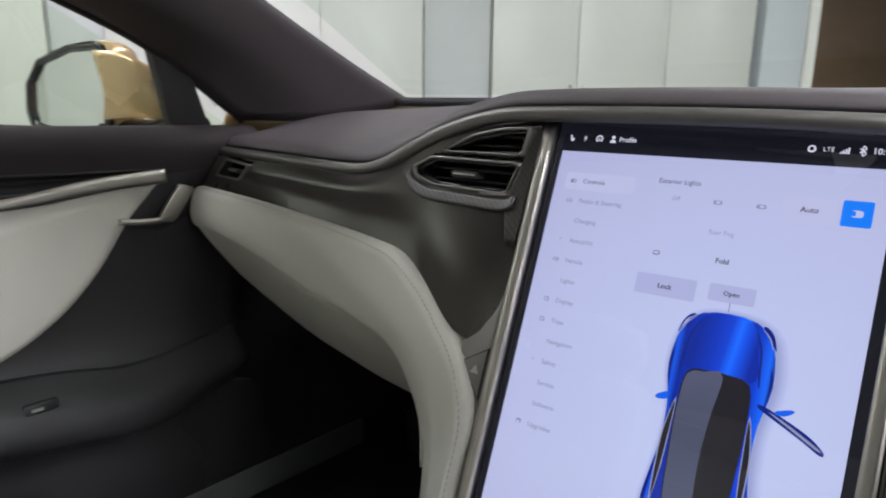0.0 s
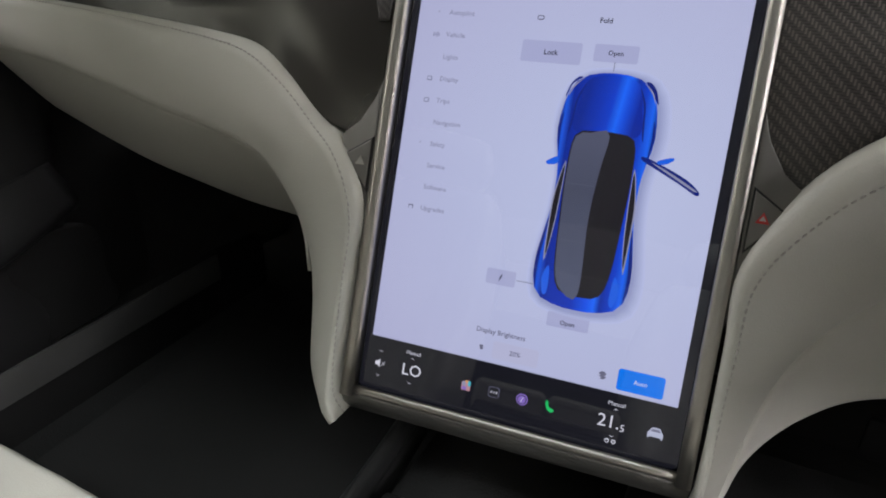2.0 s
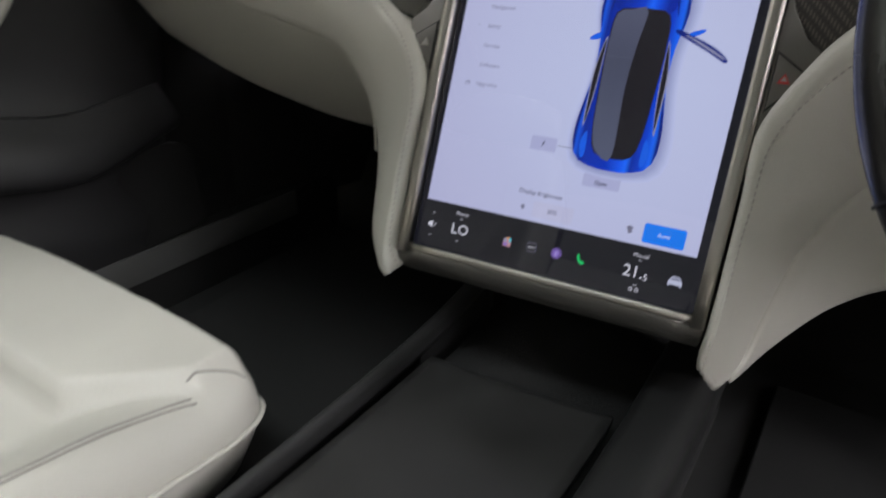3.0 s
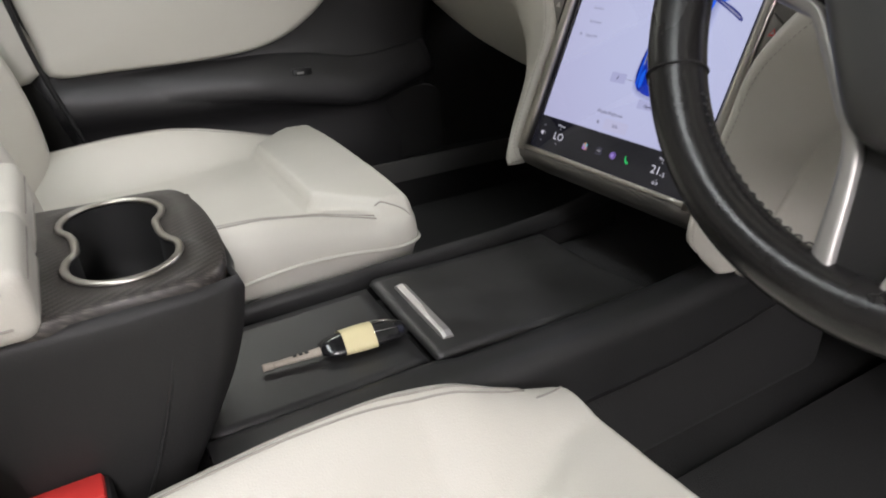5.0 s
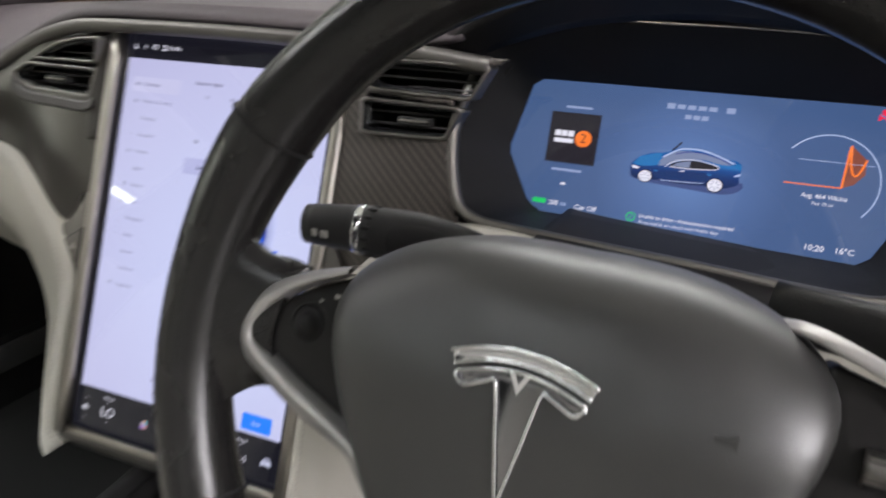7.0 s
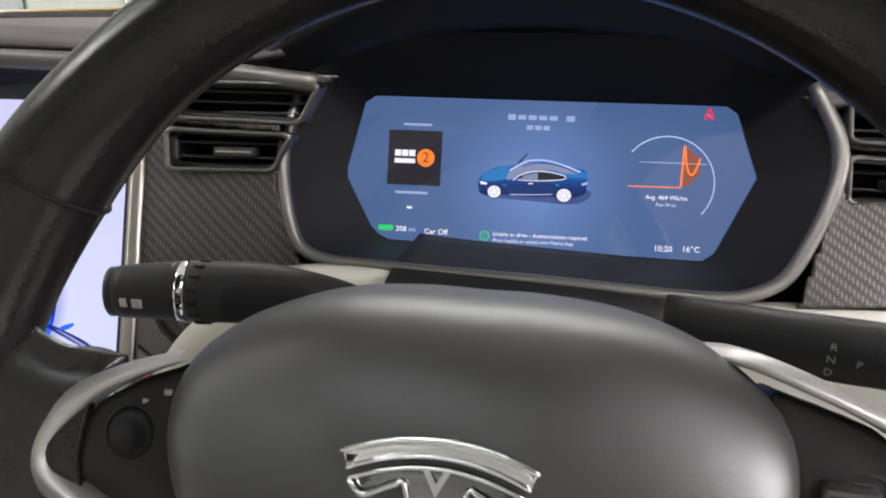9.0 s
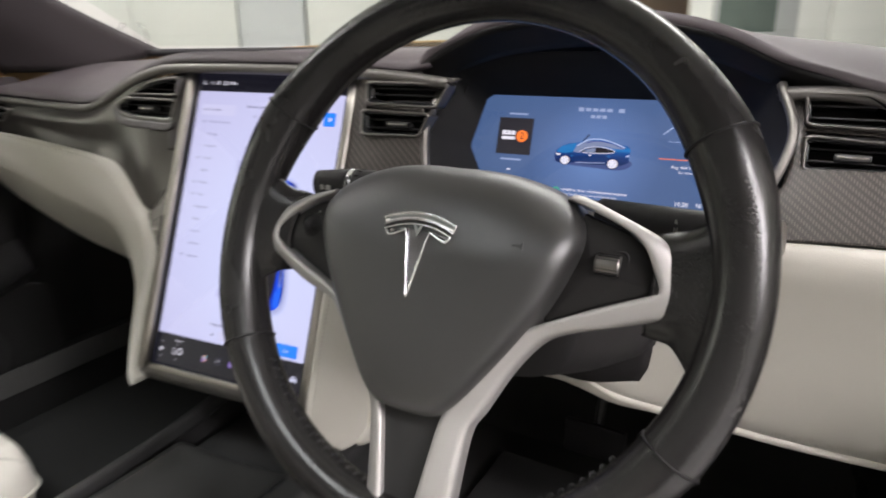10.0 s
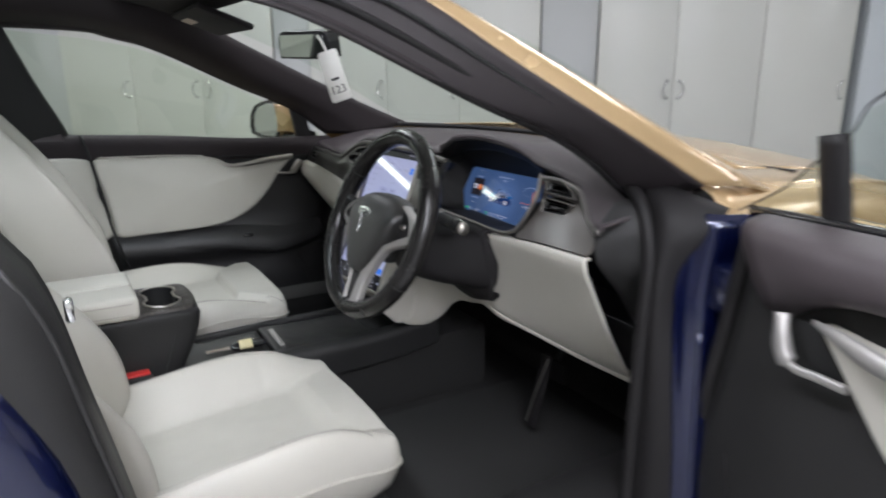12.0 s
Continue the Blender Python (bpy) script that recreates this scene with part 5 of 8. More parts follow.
# the bezel runs from the display out to the satin rim
inner_ring = []
dr = dense_ring(disp, 10)
for p in bz_s:
    a = math.atan2(p[1] / 0.5, p[0])
    inner_ring.append(min(dr, key=lambda q: abs((math.atan2(q[1] / 0.5, q[0]) - a + math.pi) % (2 * math.pi) - math.pi)))
ring_rows = []
for f, h in ((0.0, 0.002), (0.06, 0.005), (0.5, 0.034), (0.93, 0.062), (1.0, 0.066)):
    ring_rows.append([(a[0] + (b[0] - a[0]) * f, a[1] + (b[1] - a[1]) * f, h - 0.012 * f * (1 if b[1] > 0 else 0)) for a, b in zip(inner_ring, bz_s)])
verts = [p for r in ring_rows for p in r]
faces = [(j * 80 + i, j * 80 + (i + 1) % 80, (j + 1) * 80 + (i + 1) % 80, (j + 1) * 80 + i) for j in range(4) for i in range(80)]
link_mesh("bezel", verts, faces, SHROUD, clus, "black bezel sloping down to the display")
rim_pts = [(-0.178, 0.050, 0.056), (-0.187, 0.0, 0.066), (-0.1785, -0.050, 0.067), (-0.161, -0.068, 0.068), (-0.118, -0.0725, 0.069), (0.0, -0.0765, 0.070), (0.09, -0.0805, 0.070), (0.125, -0.0765, 0.070), (0.151, -0.057, 0.068), (0.1745, 0.009, 0.066), (0.160, 0.060, 0.056)]
sweep("rim", rim_pts, CORNER, clus, 0.0045, 0.006, n=70, seg=10, label="satin nickel rim", up=(0, 0, 1))


def cl_bar(name, x, y, w, h, mat, lift=0.0006, r=0.0):
    return bar(name, x, y, w, h, mat, face, I4, lift, r)


cl_bar("radio_tile", -0.1065, 0.0087, 0.0415, 0.0420, CARBLACK, 0.0006)
for k in range(3):
    cl_bar("tile_mark", -0.1195 + k * 0.0055, 0.0122, 0.0048, 0.0048, WHITEINK, 0.0010)
cl_bar("tile_mark", -0.1140, 0.0062, 0.016, 0.0035, WHITEINK, 0.0010)
plate("tile_disc", rounded(0.0135, 0.0135, 0.0066, 8), 0, ORANGE, face, Matrix.Translation((-0.0978, 0.0089, 0.0010)))
words("lettering", "2", 0.011, CARBLACK, face, Matrix.Translation((-0.0978, 0.0089, 0.0014)), "CENTER")
cl_bar("caption", -0.1051, 0.0343, 0.022, 0.0018, TITLEINK)
cl_bar("caption", -0.1077, -0.0181, 0.025, 0.0020, TITLEINK)
cl_bar("caption", -0.1087, -0.0296, 0.004, 0.0018, WHITEINK)
for k in range(5):
    cl_bar("title", -0.0335 + k * 0.0078, 0.0425, 0.0060, 0.0034 if k else 0.0044, TITLEINK)
cl_bar("title", 0.0105, 0.0425, 0.0062, 0.0042, TITLEINK)
for k in range(3):
    cl_bar("title", -0.0195 + k * 0.0062, 0.0350, 0.0048, 0.0034, TITLEINK)
cl_bar("battery", -0.1264, -0.0460, 0.0115, 0.0040, GREENUI, r=0.001)
words("lettering", "208", 0.0056, WHITEINK, face, Matrix.Translation((-0.1185, -0.0465, 0.0006)), bold=0.00006)
words("lettering", "mi", 0.0056, PALEBLUE, face, Matrix.Translation((-0.1085, -0.0465, 0.0006)))
words("lettering", "Car Off", 0.0058, WHITEINK, face, Matrix.Translation((-0.0962, -0.0475, 0.0006)), bold=0.00006)
sweep("info_ring", [(-0.0497 + 0.0033 * math.cos(radians(k)), -0.0485 + 0.0033 * math.sin(radians(k)), 0.0007) for k in range(0, 360, 24)], GREENUI, face, 0.00045, 0.0003, n=48, seg=6, closed=True)
words("lettering", "i", 0.0050, GREENUI, face, Matrix.Translation((-0.0497, -0.0485, 0.0008)), "CENTER", bold=0.0001)
words("lettering", "Unable to drive - Authentication required", 0.0042, WHITEINK, face, Matrix.Translation((-0.0435, -0.0468, 0.0006)), bold=0.00004)
words("lettering", "Press keyfob or unlock with Mobile App", 0.0037, WHITEINK, face, Matrix.Translation((-0.0430, -0.0516, 0.0006)))
words("lettering", "10:20", 0.0062, WHITEINK, face, Matrix.Translation((0.0766, -0.0515, 0.0006)), bold=0.00006)
words("lettering", "16°C", 0.0062, WHITEINK, face, Matrix.Translation((0.0970, -0.0510, 0.0006)), bold=0.00006)
warn = Matrix.Translation((0.1109, 0.0488, 0.0006))
plate("belt_warning", [(-0.0032, -0.0036), (-0.0018, -0.0036), (-0.0014, -0.0022), (0.0014, -0.0022), (0.0018, -0.0036), (0.0032, -0.0036), (0.0030, 0.0004), (0.0020, 0.0014), (-0.0020, 0.0014), (-0.0030, 0.0004)], 0, REDUI, face, warn)
plate("belt_warning", rounded(0.0032, 0.0032, 0.0015), 0, REDUI, face, warn @ Matrix.Translation((0, 0.0030, 0)))
plate("belt_warning", [(-0.0026, 0.0002), (-0.0018, 0.0010), (0.0026, -0.0012), (0.0018, -0.0020)][::-1], 0, CLBLUE, face, warn @ Matrix.Translation((0, 0, 0.0003)))
words("lettering", "Avg. 464 Wh/mi", 0.0046, WHITEINK, face, Matrix.Translation((0.0837, -0.0135, 0.0006)), "CENTER", bold=0.00004)
words("lettering", "Past 30 mi", 0.0034, WHITEINK, face, Matrix.Translation((0.0836, -0.0188, 0.0006)), "CENTER")
arc = [(0.0830 + 0.0345 * math.cos(radians(a)), -0.0025 + 0.0345 * math.sin(radians(a)), 0.0008) for a in range(140, -55, -15)]
sweep("gauge_arc", arc, PALEBLUE, face, 0.0004, 0.0003, n=50, seg=6)
sweep("gauge_line", [(0.0623, 0.0125, 0.0008), (0.087, 0.0125, 0.0008), (0.1116, 0.0125, 0.0008)], PALEBLUE, face, 0.00018, n=4, seg=6)
sweep("graph_line", [(0.0553, -0.0058, 0.0009), (0.075, -0.0057, 0.0009), (0.0934, -0.0055, 0.0009)], ORANGE, face, 0.0004, 0.0003, n=6, seg=6)
plate("graph_fill", [(0.0934, -0.0055), (0.0948, 0.026), (0.0965, 0.013), (0.0985, 0.006), (0.1011, 0.0042), (0.1035, 0.008), (0.1062, 0.0165), (0.1068, 0.006), (0.101, -0.002)][::-1], 0, glowing("dim orange", (0.22, 0.065, 0.04), 1.0), face, Matrix.Translation((0, 0, 0.0005)))
sweep("graph_line", [(0.0934, -0.0055, 0.0010), (0.0940, 0.010, 0.0010), (0.0948, 0.026, 0.0010), (0.0965, 0.013, 0.0010), (0.0985, 0.006, 0.0010), (0.1011, 0.0042, 0.0010), (0.1035, 0.008, 0.0010), (0.1062, 0.0165, 0.0010)], ORANGE, face, 0.0007, 0.0003, n=40, seg=6)
# side view of a blue car on the display
CARP = Matrix.Translation((-0.0155, -0.0065, 0))
BONNET = glowing("picture bright teal", (0.010, 0.15, 0.40), 1.0)
BODYTEAL = glow_ramp("picture teal body", [(0.0, (0.001, 0.010, 0.060)), (0.30, (0.002, 0.024, 0.13)), (0.52, (0.004, 0.060, 0.24)), (0.62, (0.012, 0.16, 0.44)), (0.72, (0.006, 0.085, 0.30)), (1.0, (0.010, 0.12, 0.36))], (0, 1, 0), (0, 0.003, 0), 0.0145)
ROOFTINT = glowing("picture roof grey", (0.17, 0.21, 0.33), 1.0)
DEEPTEAL = glowing("picture deep teal", (0.001, 0.022, 0.115), 1.0)
SHADOWINK = glowing("picture soft shadow", (0.040, 0.066, 0.185), 1.0)


def drawn(name, pts, mat, lift, n=0):
    """A flat shape of the drawn car, with its outline rounded where n is given."""
    if n:
        pts = [tuple(p)[:2] for p in smooth_line([(*p, 0) for p in pts], n, True)]
    return plate(name, pts, 0, mat, face, CARP @ Matrix.Translation((0, 0, lift)))


def drawn_line(name, pts, mat, r, lift):
    return sweep(name, [(*p, lift) for p in pts], mat, face, r, 0.0002, n=40, seg=5, matrix=CARP)


drawn("car_shade", [(-0.0405, -0.0090), (-0.030, -0.0122), (-0.0205, -0.0130), (0.0045, -0.0142), (0.0290, -0.0150), (0.0410, -0.0115), (0.0432, -0.0045), (0.0165, -0.0070), (-0.021, -0.0070)], SHADOWINK, 0.0006, 40)
drawn("car_shape", [(-0.0410, 0.0004), (-0.0393, 0.0028), (-0.0361, 0.0059), (-0.0314, 0.0088), (-0.0253, 0.0111), (-0.0192, 0.0118), (-0.0143, 0.0130), (-0.0083, 0.0158), (0.0003, 0.0175), (0.0103, 0.0172), (0.0205, 0.0148), (0.0283, 0.0121), (0.0358, 0.0119), (0.0404, 0.0093), (0.0409, 0.0046), (0.0401, -0.0005), (0.0406, -0.0055), (0.0353, -0.0087), (0.0292, -0.0103), (0.0167, -0.0100), (-0.0008, -0.0107), (-0.0171, -0.0100), (-0.0233, -0.0104), (-0.0332, -0.0111), (-0.0390, -0.0094), (-0.0406, -0.0058)], BODYTEAL, 0.0008, 80)
drawn("car_bonnet", [(-0.0391, 0.0012), (-0.0313, 0.0076), (-0.0191, 0.0113), (-0.0195, 0.0060), (-0.0201, 0.0021), (-0.0305, -0.0001)], BONNET, 0.0010, 36)
drawn("car_boot", [(0.0358, 0.0093), (0.0404, 0.0092), (0.0408, 0.0055), (0.0366, 0.0066)], BONNET, 0.0010)
drawn("car_roof", [(-0.0205, 0.0021), (-0.0175, 0.0077), (-0.0093, 0.0135), (0.0005, 0.0153), (0.0130, 0.0150), (0.0258, 0.0119), (0.0337, 0.0082), (0.0237, 0.0079), (0.0148, 0.0095), (0.0024, 0.0090), (-0.0074, 0.0062), (-0.0157, 0.0019)], ROOFTINT, 0.0010, 60)
drawn("car_flank", [(-0.0213, -0.0045), (-0.0017, -0.0010), (0.0183, -0.0004), (0.0164, -0.0073), (-0.0009, -0.0090), (-0.0172, -0.0088)], DEEPTEAL, 0.0010, 36)
drawn("car_side_glass", [(-0.0113, 0.0020), (-0.0073, 0.0055), (0.0, 0.0077), (0.0087, 0.0082), (0.0188, 0.0068), (0.0246, 0.0052), (0.0210, 0.0033), (0.0030, 0.0019)], CARBLACK, 0.0012, 40)
drawn("car_side_glass", [(-0.0092, 0.0025), (-0.0061, 0.0053), (0.0025, 0.0074), (0.0038, 0.0074), (0.0036, 0.0024), (-0.0019, 0.0021)], ROOFTINT, 0.0013)
drawn_line("roof_line", [(-0.0175, 0.0085), (-0.0070, 0.0152), (0.0003, 0.0169), (0.0103, 0.0169), (0.0218, 0.0142), (0.0354, 0.0093)], PALEBLUE, 0.0006, 0.0013)
drawn_line("roof_arc", [(-0.0079, 0.0121), (0.0018, 0.0147), (0.0130, 0.0146), (0.0258, 0.0116), (0.0322, 0.0085)], CARDEEP, 0.0004, 0.0013)
drawn_line("window_line", [(-0.0148, 0.0012), (-0.0085, 0.0058), (-0.0002, 0.0082), (0.0090, 0.0087), (0.0190, 0.0073), (0.0250, 0.0053), (0.0214, 0.0030), (0.0030, 0.0015), (-0.0113, 0.0016)], WHITEINK, 0.00032, 0.0015)
drawn_line("sill_line", [(-0.0165, -0.0097), (-0.0009, -0.0092), (0.0153, -0.0082)], PALEBLUE, 0.0003, 0.0014)
drawn_line("door_mirror", [(-0.0113, 0.0145), (-0.0085, 0.0176), (-0.0051, 0.0216)], CARBLACK, 0.0007, 0.0011)
for pts in ([(-0.0228, -0.0023), (-0.0193, -0.0025), (-0.0195, -0.0034), (-0.0220, -0.0033)], [(0.0167, 0.0), (0.0203, -0.0007), (0.0197, -0.0022), (0.0178, -0.0016)]):
    drawn("car_gleam", pts, BONNET, 0.0013)
drawn("door_handle", [(-0.0032, -0.0005), (0.0005, -0.0002), (0.0004, -0.0011), (-0.0029, -0.0013)], WHITEINK, 0.0013)
drawn("head_lamp", [(-0.0399, -0.0005), (-0.0341, -0.0014), (-0.0346, -0.0030), (-0.0388, -0.0029)], WHITEINK, 0.0014)
drawn("tail_lamp", [(0.0367, 0.0006), (0.0407, 0.0023), (0.0407, 0.0005), (0.0370, -0.0006)], PALEBLUE, 0.0014)
for x, y, r in ((-0.0285, -0.0081, 0.0050), (0.0240, -0.0086, 0.0054)):
    drawn("car_wheel", [(x + r * 1.14 * math.cos(k * 0.3142), y + r * 1.05 * math.sin(k * 0.3142)) for k in range(20)], CARBLACK, 0.0013)
    drawn("car_wheel_rim", [(x + r * 0.98 * math.cos(k * 0.3142), y + r * 0.90 * math.sin(k * 0.3142)) for k in range(20)], WHITEINK, 0.0016)
    for k in range(7):
        a = k * 0.8976 + 0.3
        drawn_line("spoke_gap", [(x + r * 0.30 * math.cos(a), y + r * 0.28 * math.sin(a)), (x + r * 0.55 * math.cos(a), y + r * 0.50 * math.sin(a)), (x + r * 0.80 * math.cos(a), y + r * 0.74 * math.sin(a))], ROOFTINT, 0.00028, 0.0019)


# ---- steering wheel, its column and stalks ----
wheel = thing("steering_wheel", "black leather three-spoke steering wheel with silver inlays", "steering wheel")
TILTW = radians(22.8)
wheel.matrix_basis = axes((0.377, 0.318, 0.818), (1, 0, 0), (0, math.sin(TILTW), math.cos(TILTW)))
# local: x right, y up the wheel, z towards the seat
RW = 0.191
RX, RZ = 0.009, -0.006


def rim_size(t):
    """Thumb swells near ten and two, a slightly flatter foot."""
    a = 360 * t
    f = 1.0
    for c, w, g in ((27, 14, 0.16), (153, 14, 0.16), (333, 16, 0.05), (207, 16, 0.05)):
        d = (a - c + 180) % 360 - 180
        f += g * math.exp(-(d / w) ** 2)
    return f


rim_line = [(RX + RW * math.cos(radians(a)), 0.002 + RW * (1.0 if a < 180 else 0.985) * math.sin(radians(a)), RZ) for a in range(0, 360, 15)]
sweep("rim", rim_line, WHEELHIDE, wheel, 0.0182, 0.0195, n=120, seg=20, closed=True, up=(0, 0, 1), squash=rim_size, label="worn black leather rim")
for a in (30, 150, 210, 331):
    c, s = math.cos(radians(a)), math.sin(radians(a))
    loop = []
    for k in range(16):
        t = 2 * math.pi * k / 16
        g = rim_size(a / 360)
        loop.append((RX + (RW + 0.0187 * g * math.cos(t)) * c, 0.002 + (RW * (1.0 if s > 0 else 0.985) + 0.0187 * g * math.cos(t)) * s, RZ + 0.0200 * g * math.sin(t)))
    sweep("rim_seam", loop, RUBBER, wheel, 0.0008, n=40, seg=6, closed=True, up=(-s, c, 0.01))
for a0, a1 in ((218, 262), (278, 322)):
    for k in range(18):
        a = radians(a0 + (a1 - a0) * k / 17)
        r0 = RW - 0.0192
        sweep("rim_stitch", [(r0 * math.cos(a), r0 * math.sin(a), 0.007), ((r0 - 0.0012) * math.cos(a + 0.006), (r0 - 0.0012) * math.sin(a + 0.006), 0.004), (r0 * math.cos(a + 0.012), r0 * math.sin(a + 0.012), 0.001)], DARKGREY, wheel, 0.0006, n=4, seg=5, matrix=Matrix.Translation((RX, 0.005, RZ)))

hub_half = [(0.020, 0.0670), (0.045, 0.0650), (0.066, 0.0600), (0.084, 0.0520), (0.0965, 0.0410), (0.1005, 0.028), (0.0975, 0.012), (0.088, -0.013), (0.075, -0.036), (0.060, -0.060), (0.044, -0.084), (0.031, -0.100), (0.020, -0.1065)]
hub_out = [(0, 0.0668), *hub_half, (0, -0.108), *[(-p[0], p[1]) for p in hub_half[::-1]]]
hub_out = [(p[0] + 0.004, p[1]) for p in hub_out]
hub_ring = smooth_line([(p[0], p[1], 0) for p in hub_out], 96, True)
# a softly domed face with a tight edge and sides that run back, deepest at the top
HUB_LEVELS = [(1.0, 0.0), (1.0, 0.30), (0.997, 0.50), (0.985, 0.645), (0.962, 0.745), (0.928, 0.815), (0.88, 0.868), (0.81, 0.908), (0.71, 0.942), (0.58, 0.968), (0.42, 0.985), (0.25, 0.995), (0.1, 0.999), (0.0, 1.0)]
hub_v, hub_f, LEV = [], [], len(HUB_LEVELS) - 1
for f, h in HUB_LEVELS:
    for p in hub_ring:
        back = min(1.0, max(0.0, (p.y - 0.004) / 0.060))
        back = back * back * (3 - 2 * back)
        zb = -0.018 - 0.020 * back
        high = 1 - (1 - h) ** (1.0 - 0.25 * back)
        round_off = 0.010 * back * f ** 3 * (1 + 0.5 * (p.x / 0.09) ** 2)
        hub_v.append((0.004 + (p.x - 0.004) * f, p.y * f + 0.003 * back * (1 - h), zb + (0.0250 - zb) * high - round_off * h))
for k in range(LEV):
    for i in range(96):
        hub_f.append((k * 96 + i, k * 96 + (i + 1) % 96, (k + 1) * 96 + (i + 1) % 96, (k + 1) * 96 + i))
link_mesh("airbag_cover", hub_v, hub_f, HUB, wheel, "soft black airbag cover")


def on_hub(x, y):
    return Matrix.Translation((x - 0.0005, y - 0.012, 0.0250))


# emblem: a dark chrome bar and stem, both edged in bright chrome
emb = []
for k in range(13):
    t = -1 + 2 * k / 12
    emb.append((t * 0.0285, 0.0405 - 0.006 * t * t))
low = [(t * 0.0265, 0.0345 - 0.006 * t * t) for t in [1 - 2 * k / 12 for k in range(13)]]
emblem_bar = plate("emblem_bar", emb + low, 0.003, CHROME, wheel, on_hub(0, 0), 0.0008, "dark chrome emblem bar")
sweep("emblem_edge", [(p[0], p[1] - 0.0008, 0.0004) for p in emb], CHROME, emblem_bar, 0.0009, 0.0006, n=40, seg=6)
sweep("emblem_edge", [(p[0], p[1] + 0.0006, 0.0004) for p in low], CHROME, emblem_bar, 0.0007, 0.0005, n=40, seg=6)
low2 = [(-0.0258, 0.0268), (-0.0215, 0.0225), (-0.012, 0.0265), (-0.0085, 0.0265), (0, -0.0175), (0.0085, 0.0265), (0.012, 0.0265), (0.0215, 0.0225), (0.0258, 0.0268)]
up2 = [(t * 0.0255, 0.0325 - 0.006 * t * t) for t in [1 - 2 * k / 10 for k in range(11)]]
stem = plate("emblem_stem", low2 + up2, 0.003, DARKCHROME, wheel, on_hub(0, 0), 0.0006, "chrome-edged black emblem")
for s in (-1, 1):
    sweep("emblem_edge", [(s * 0.0255, 0.0262, 0.0008), (s * 0.0213, 0.0224, 0.0008), (s * 0.012, 0.0262, 0.0008), (s * 0.0088, 0.0258, 0.0008), (s * 0.0045, 0.004, 0.0008), (s * 0.0004, -0.017, 0.0008)], CHROME, stem, 0.0009, 0.0006, n=40, seg=6)
sweep("emblem_edge", [(-0.0255, 0.0265, 0.0006), (-0.013, 0.0305, 0.0006), (0, 0.0320, 0.0006), (0.013, 0.0305, 0.0006), (0.0255, 0.0265, 0.0006)], CHROME, stem, 0.0007, 0.0005, n=24, seg=6)
plate("emblem_notch", [(-0.004, 0.0315), (0, 0.024), (0.004, 0.0315), (0.002, 0.0315), (0, 0.028), (-0.002, 0.0315)], 0.0005, CHROME, stem, Matrix.Translation((0, 0, 0.001)))
plate("horn_mark", [(-0.0036, 0.0008), (0.0018, 0.0010), (0.0036, 0.0030), (0.0036, -0.0026), (0.0018, -0.0008), (-0.0036, -0.0008)], 0.0006, HUB, wheel, Matrix.Translation((0.070, 0.016, 0.0216)))

ZS = -0.014
PANELS = {1: [(0.100, 0.046), (0.118, 0.041), (0.129, 0.0375), (0.142, 0.0285), (0.149, 0.016), (0.1535, 0.004), (0.147, 0.0), (0.121, -0.0115), (0.086, -0.0285), (0.078, -0.020), (0.086, 0.005), (0.092, 0.030)],
          -1: [(-0.098, 0.035), (-0.115, 0.0285), (-0.131, 0.019), (-0.143, 0.006), (-0.1445, -0.004), (-0.137, -0.0105), (-0.119, -0.0195), (-0.082, -0.035), (-0.070, -0.028), (-0.080, 0.0), (-0.088, 0.025)]}
BLADES = {1: ([(0.078, 0.053), (0.093, 0.052), (0.128, 0.039), (0.142, 0.029), (0.150, 0.015), (0.155, 0.003), (0.148, -0.001), (0.121, -0.013), (0.087, -0.030), (0.073, -0.039), (0.057, -0.061), (0.045, -0.083), (0.031, -0.103), (0.0215, -0.172)],
              [(0.080, 0.0570), (0.096, 0.0570), (0.1325, 0.0435), (0.151, 0.0350), (0.1645, 0.021), (0.168, 0.004), (0.163, -0.010), (0.136, -0.021), (0.100, -0.034), (0.085, -0.044), (0.070, -0.066), (0.056, -0.096), (0.048, -0.115), (0.046, -0.176)]),
          -1: ([(-0.097, 0.037), (-0.115, 0.0295), (-0.132, 0.0195), (-0.145, 0.005), (-0.146, -0.005), (-0.138, -0.0115), (-0.119, -0.0205), (-0.081, -0.0365), (-0.068, -0.047), (-0.036, -0.089), (-0.018, -0.110), (-0.004, -0.172)],
               [(-0.098, 0.0405), (-0.122, 0.033), (-0.143, 0.022), (-0.157, 0.008), (-0.160, -0.006), (-0.152, -0.015), (-0.115, -0.034), (-0.085, -0.043), (-0.075, -0.051), (-0.043, -0.091), (-0.028, -0.114), (-0.017, -0.176)])}
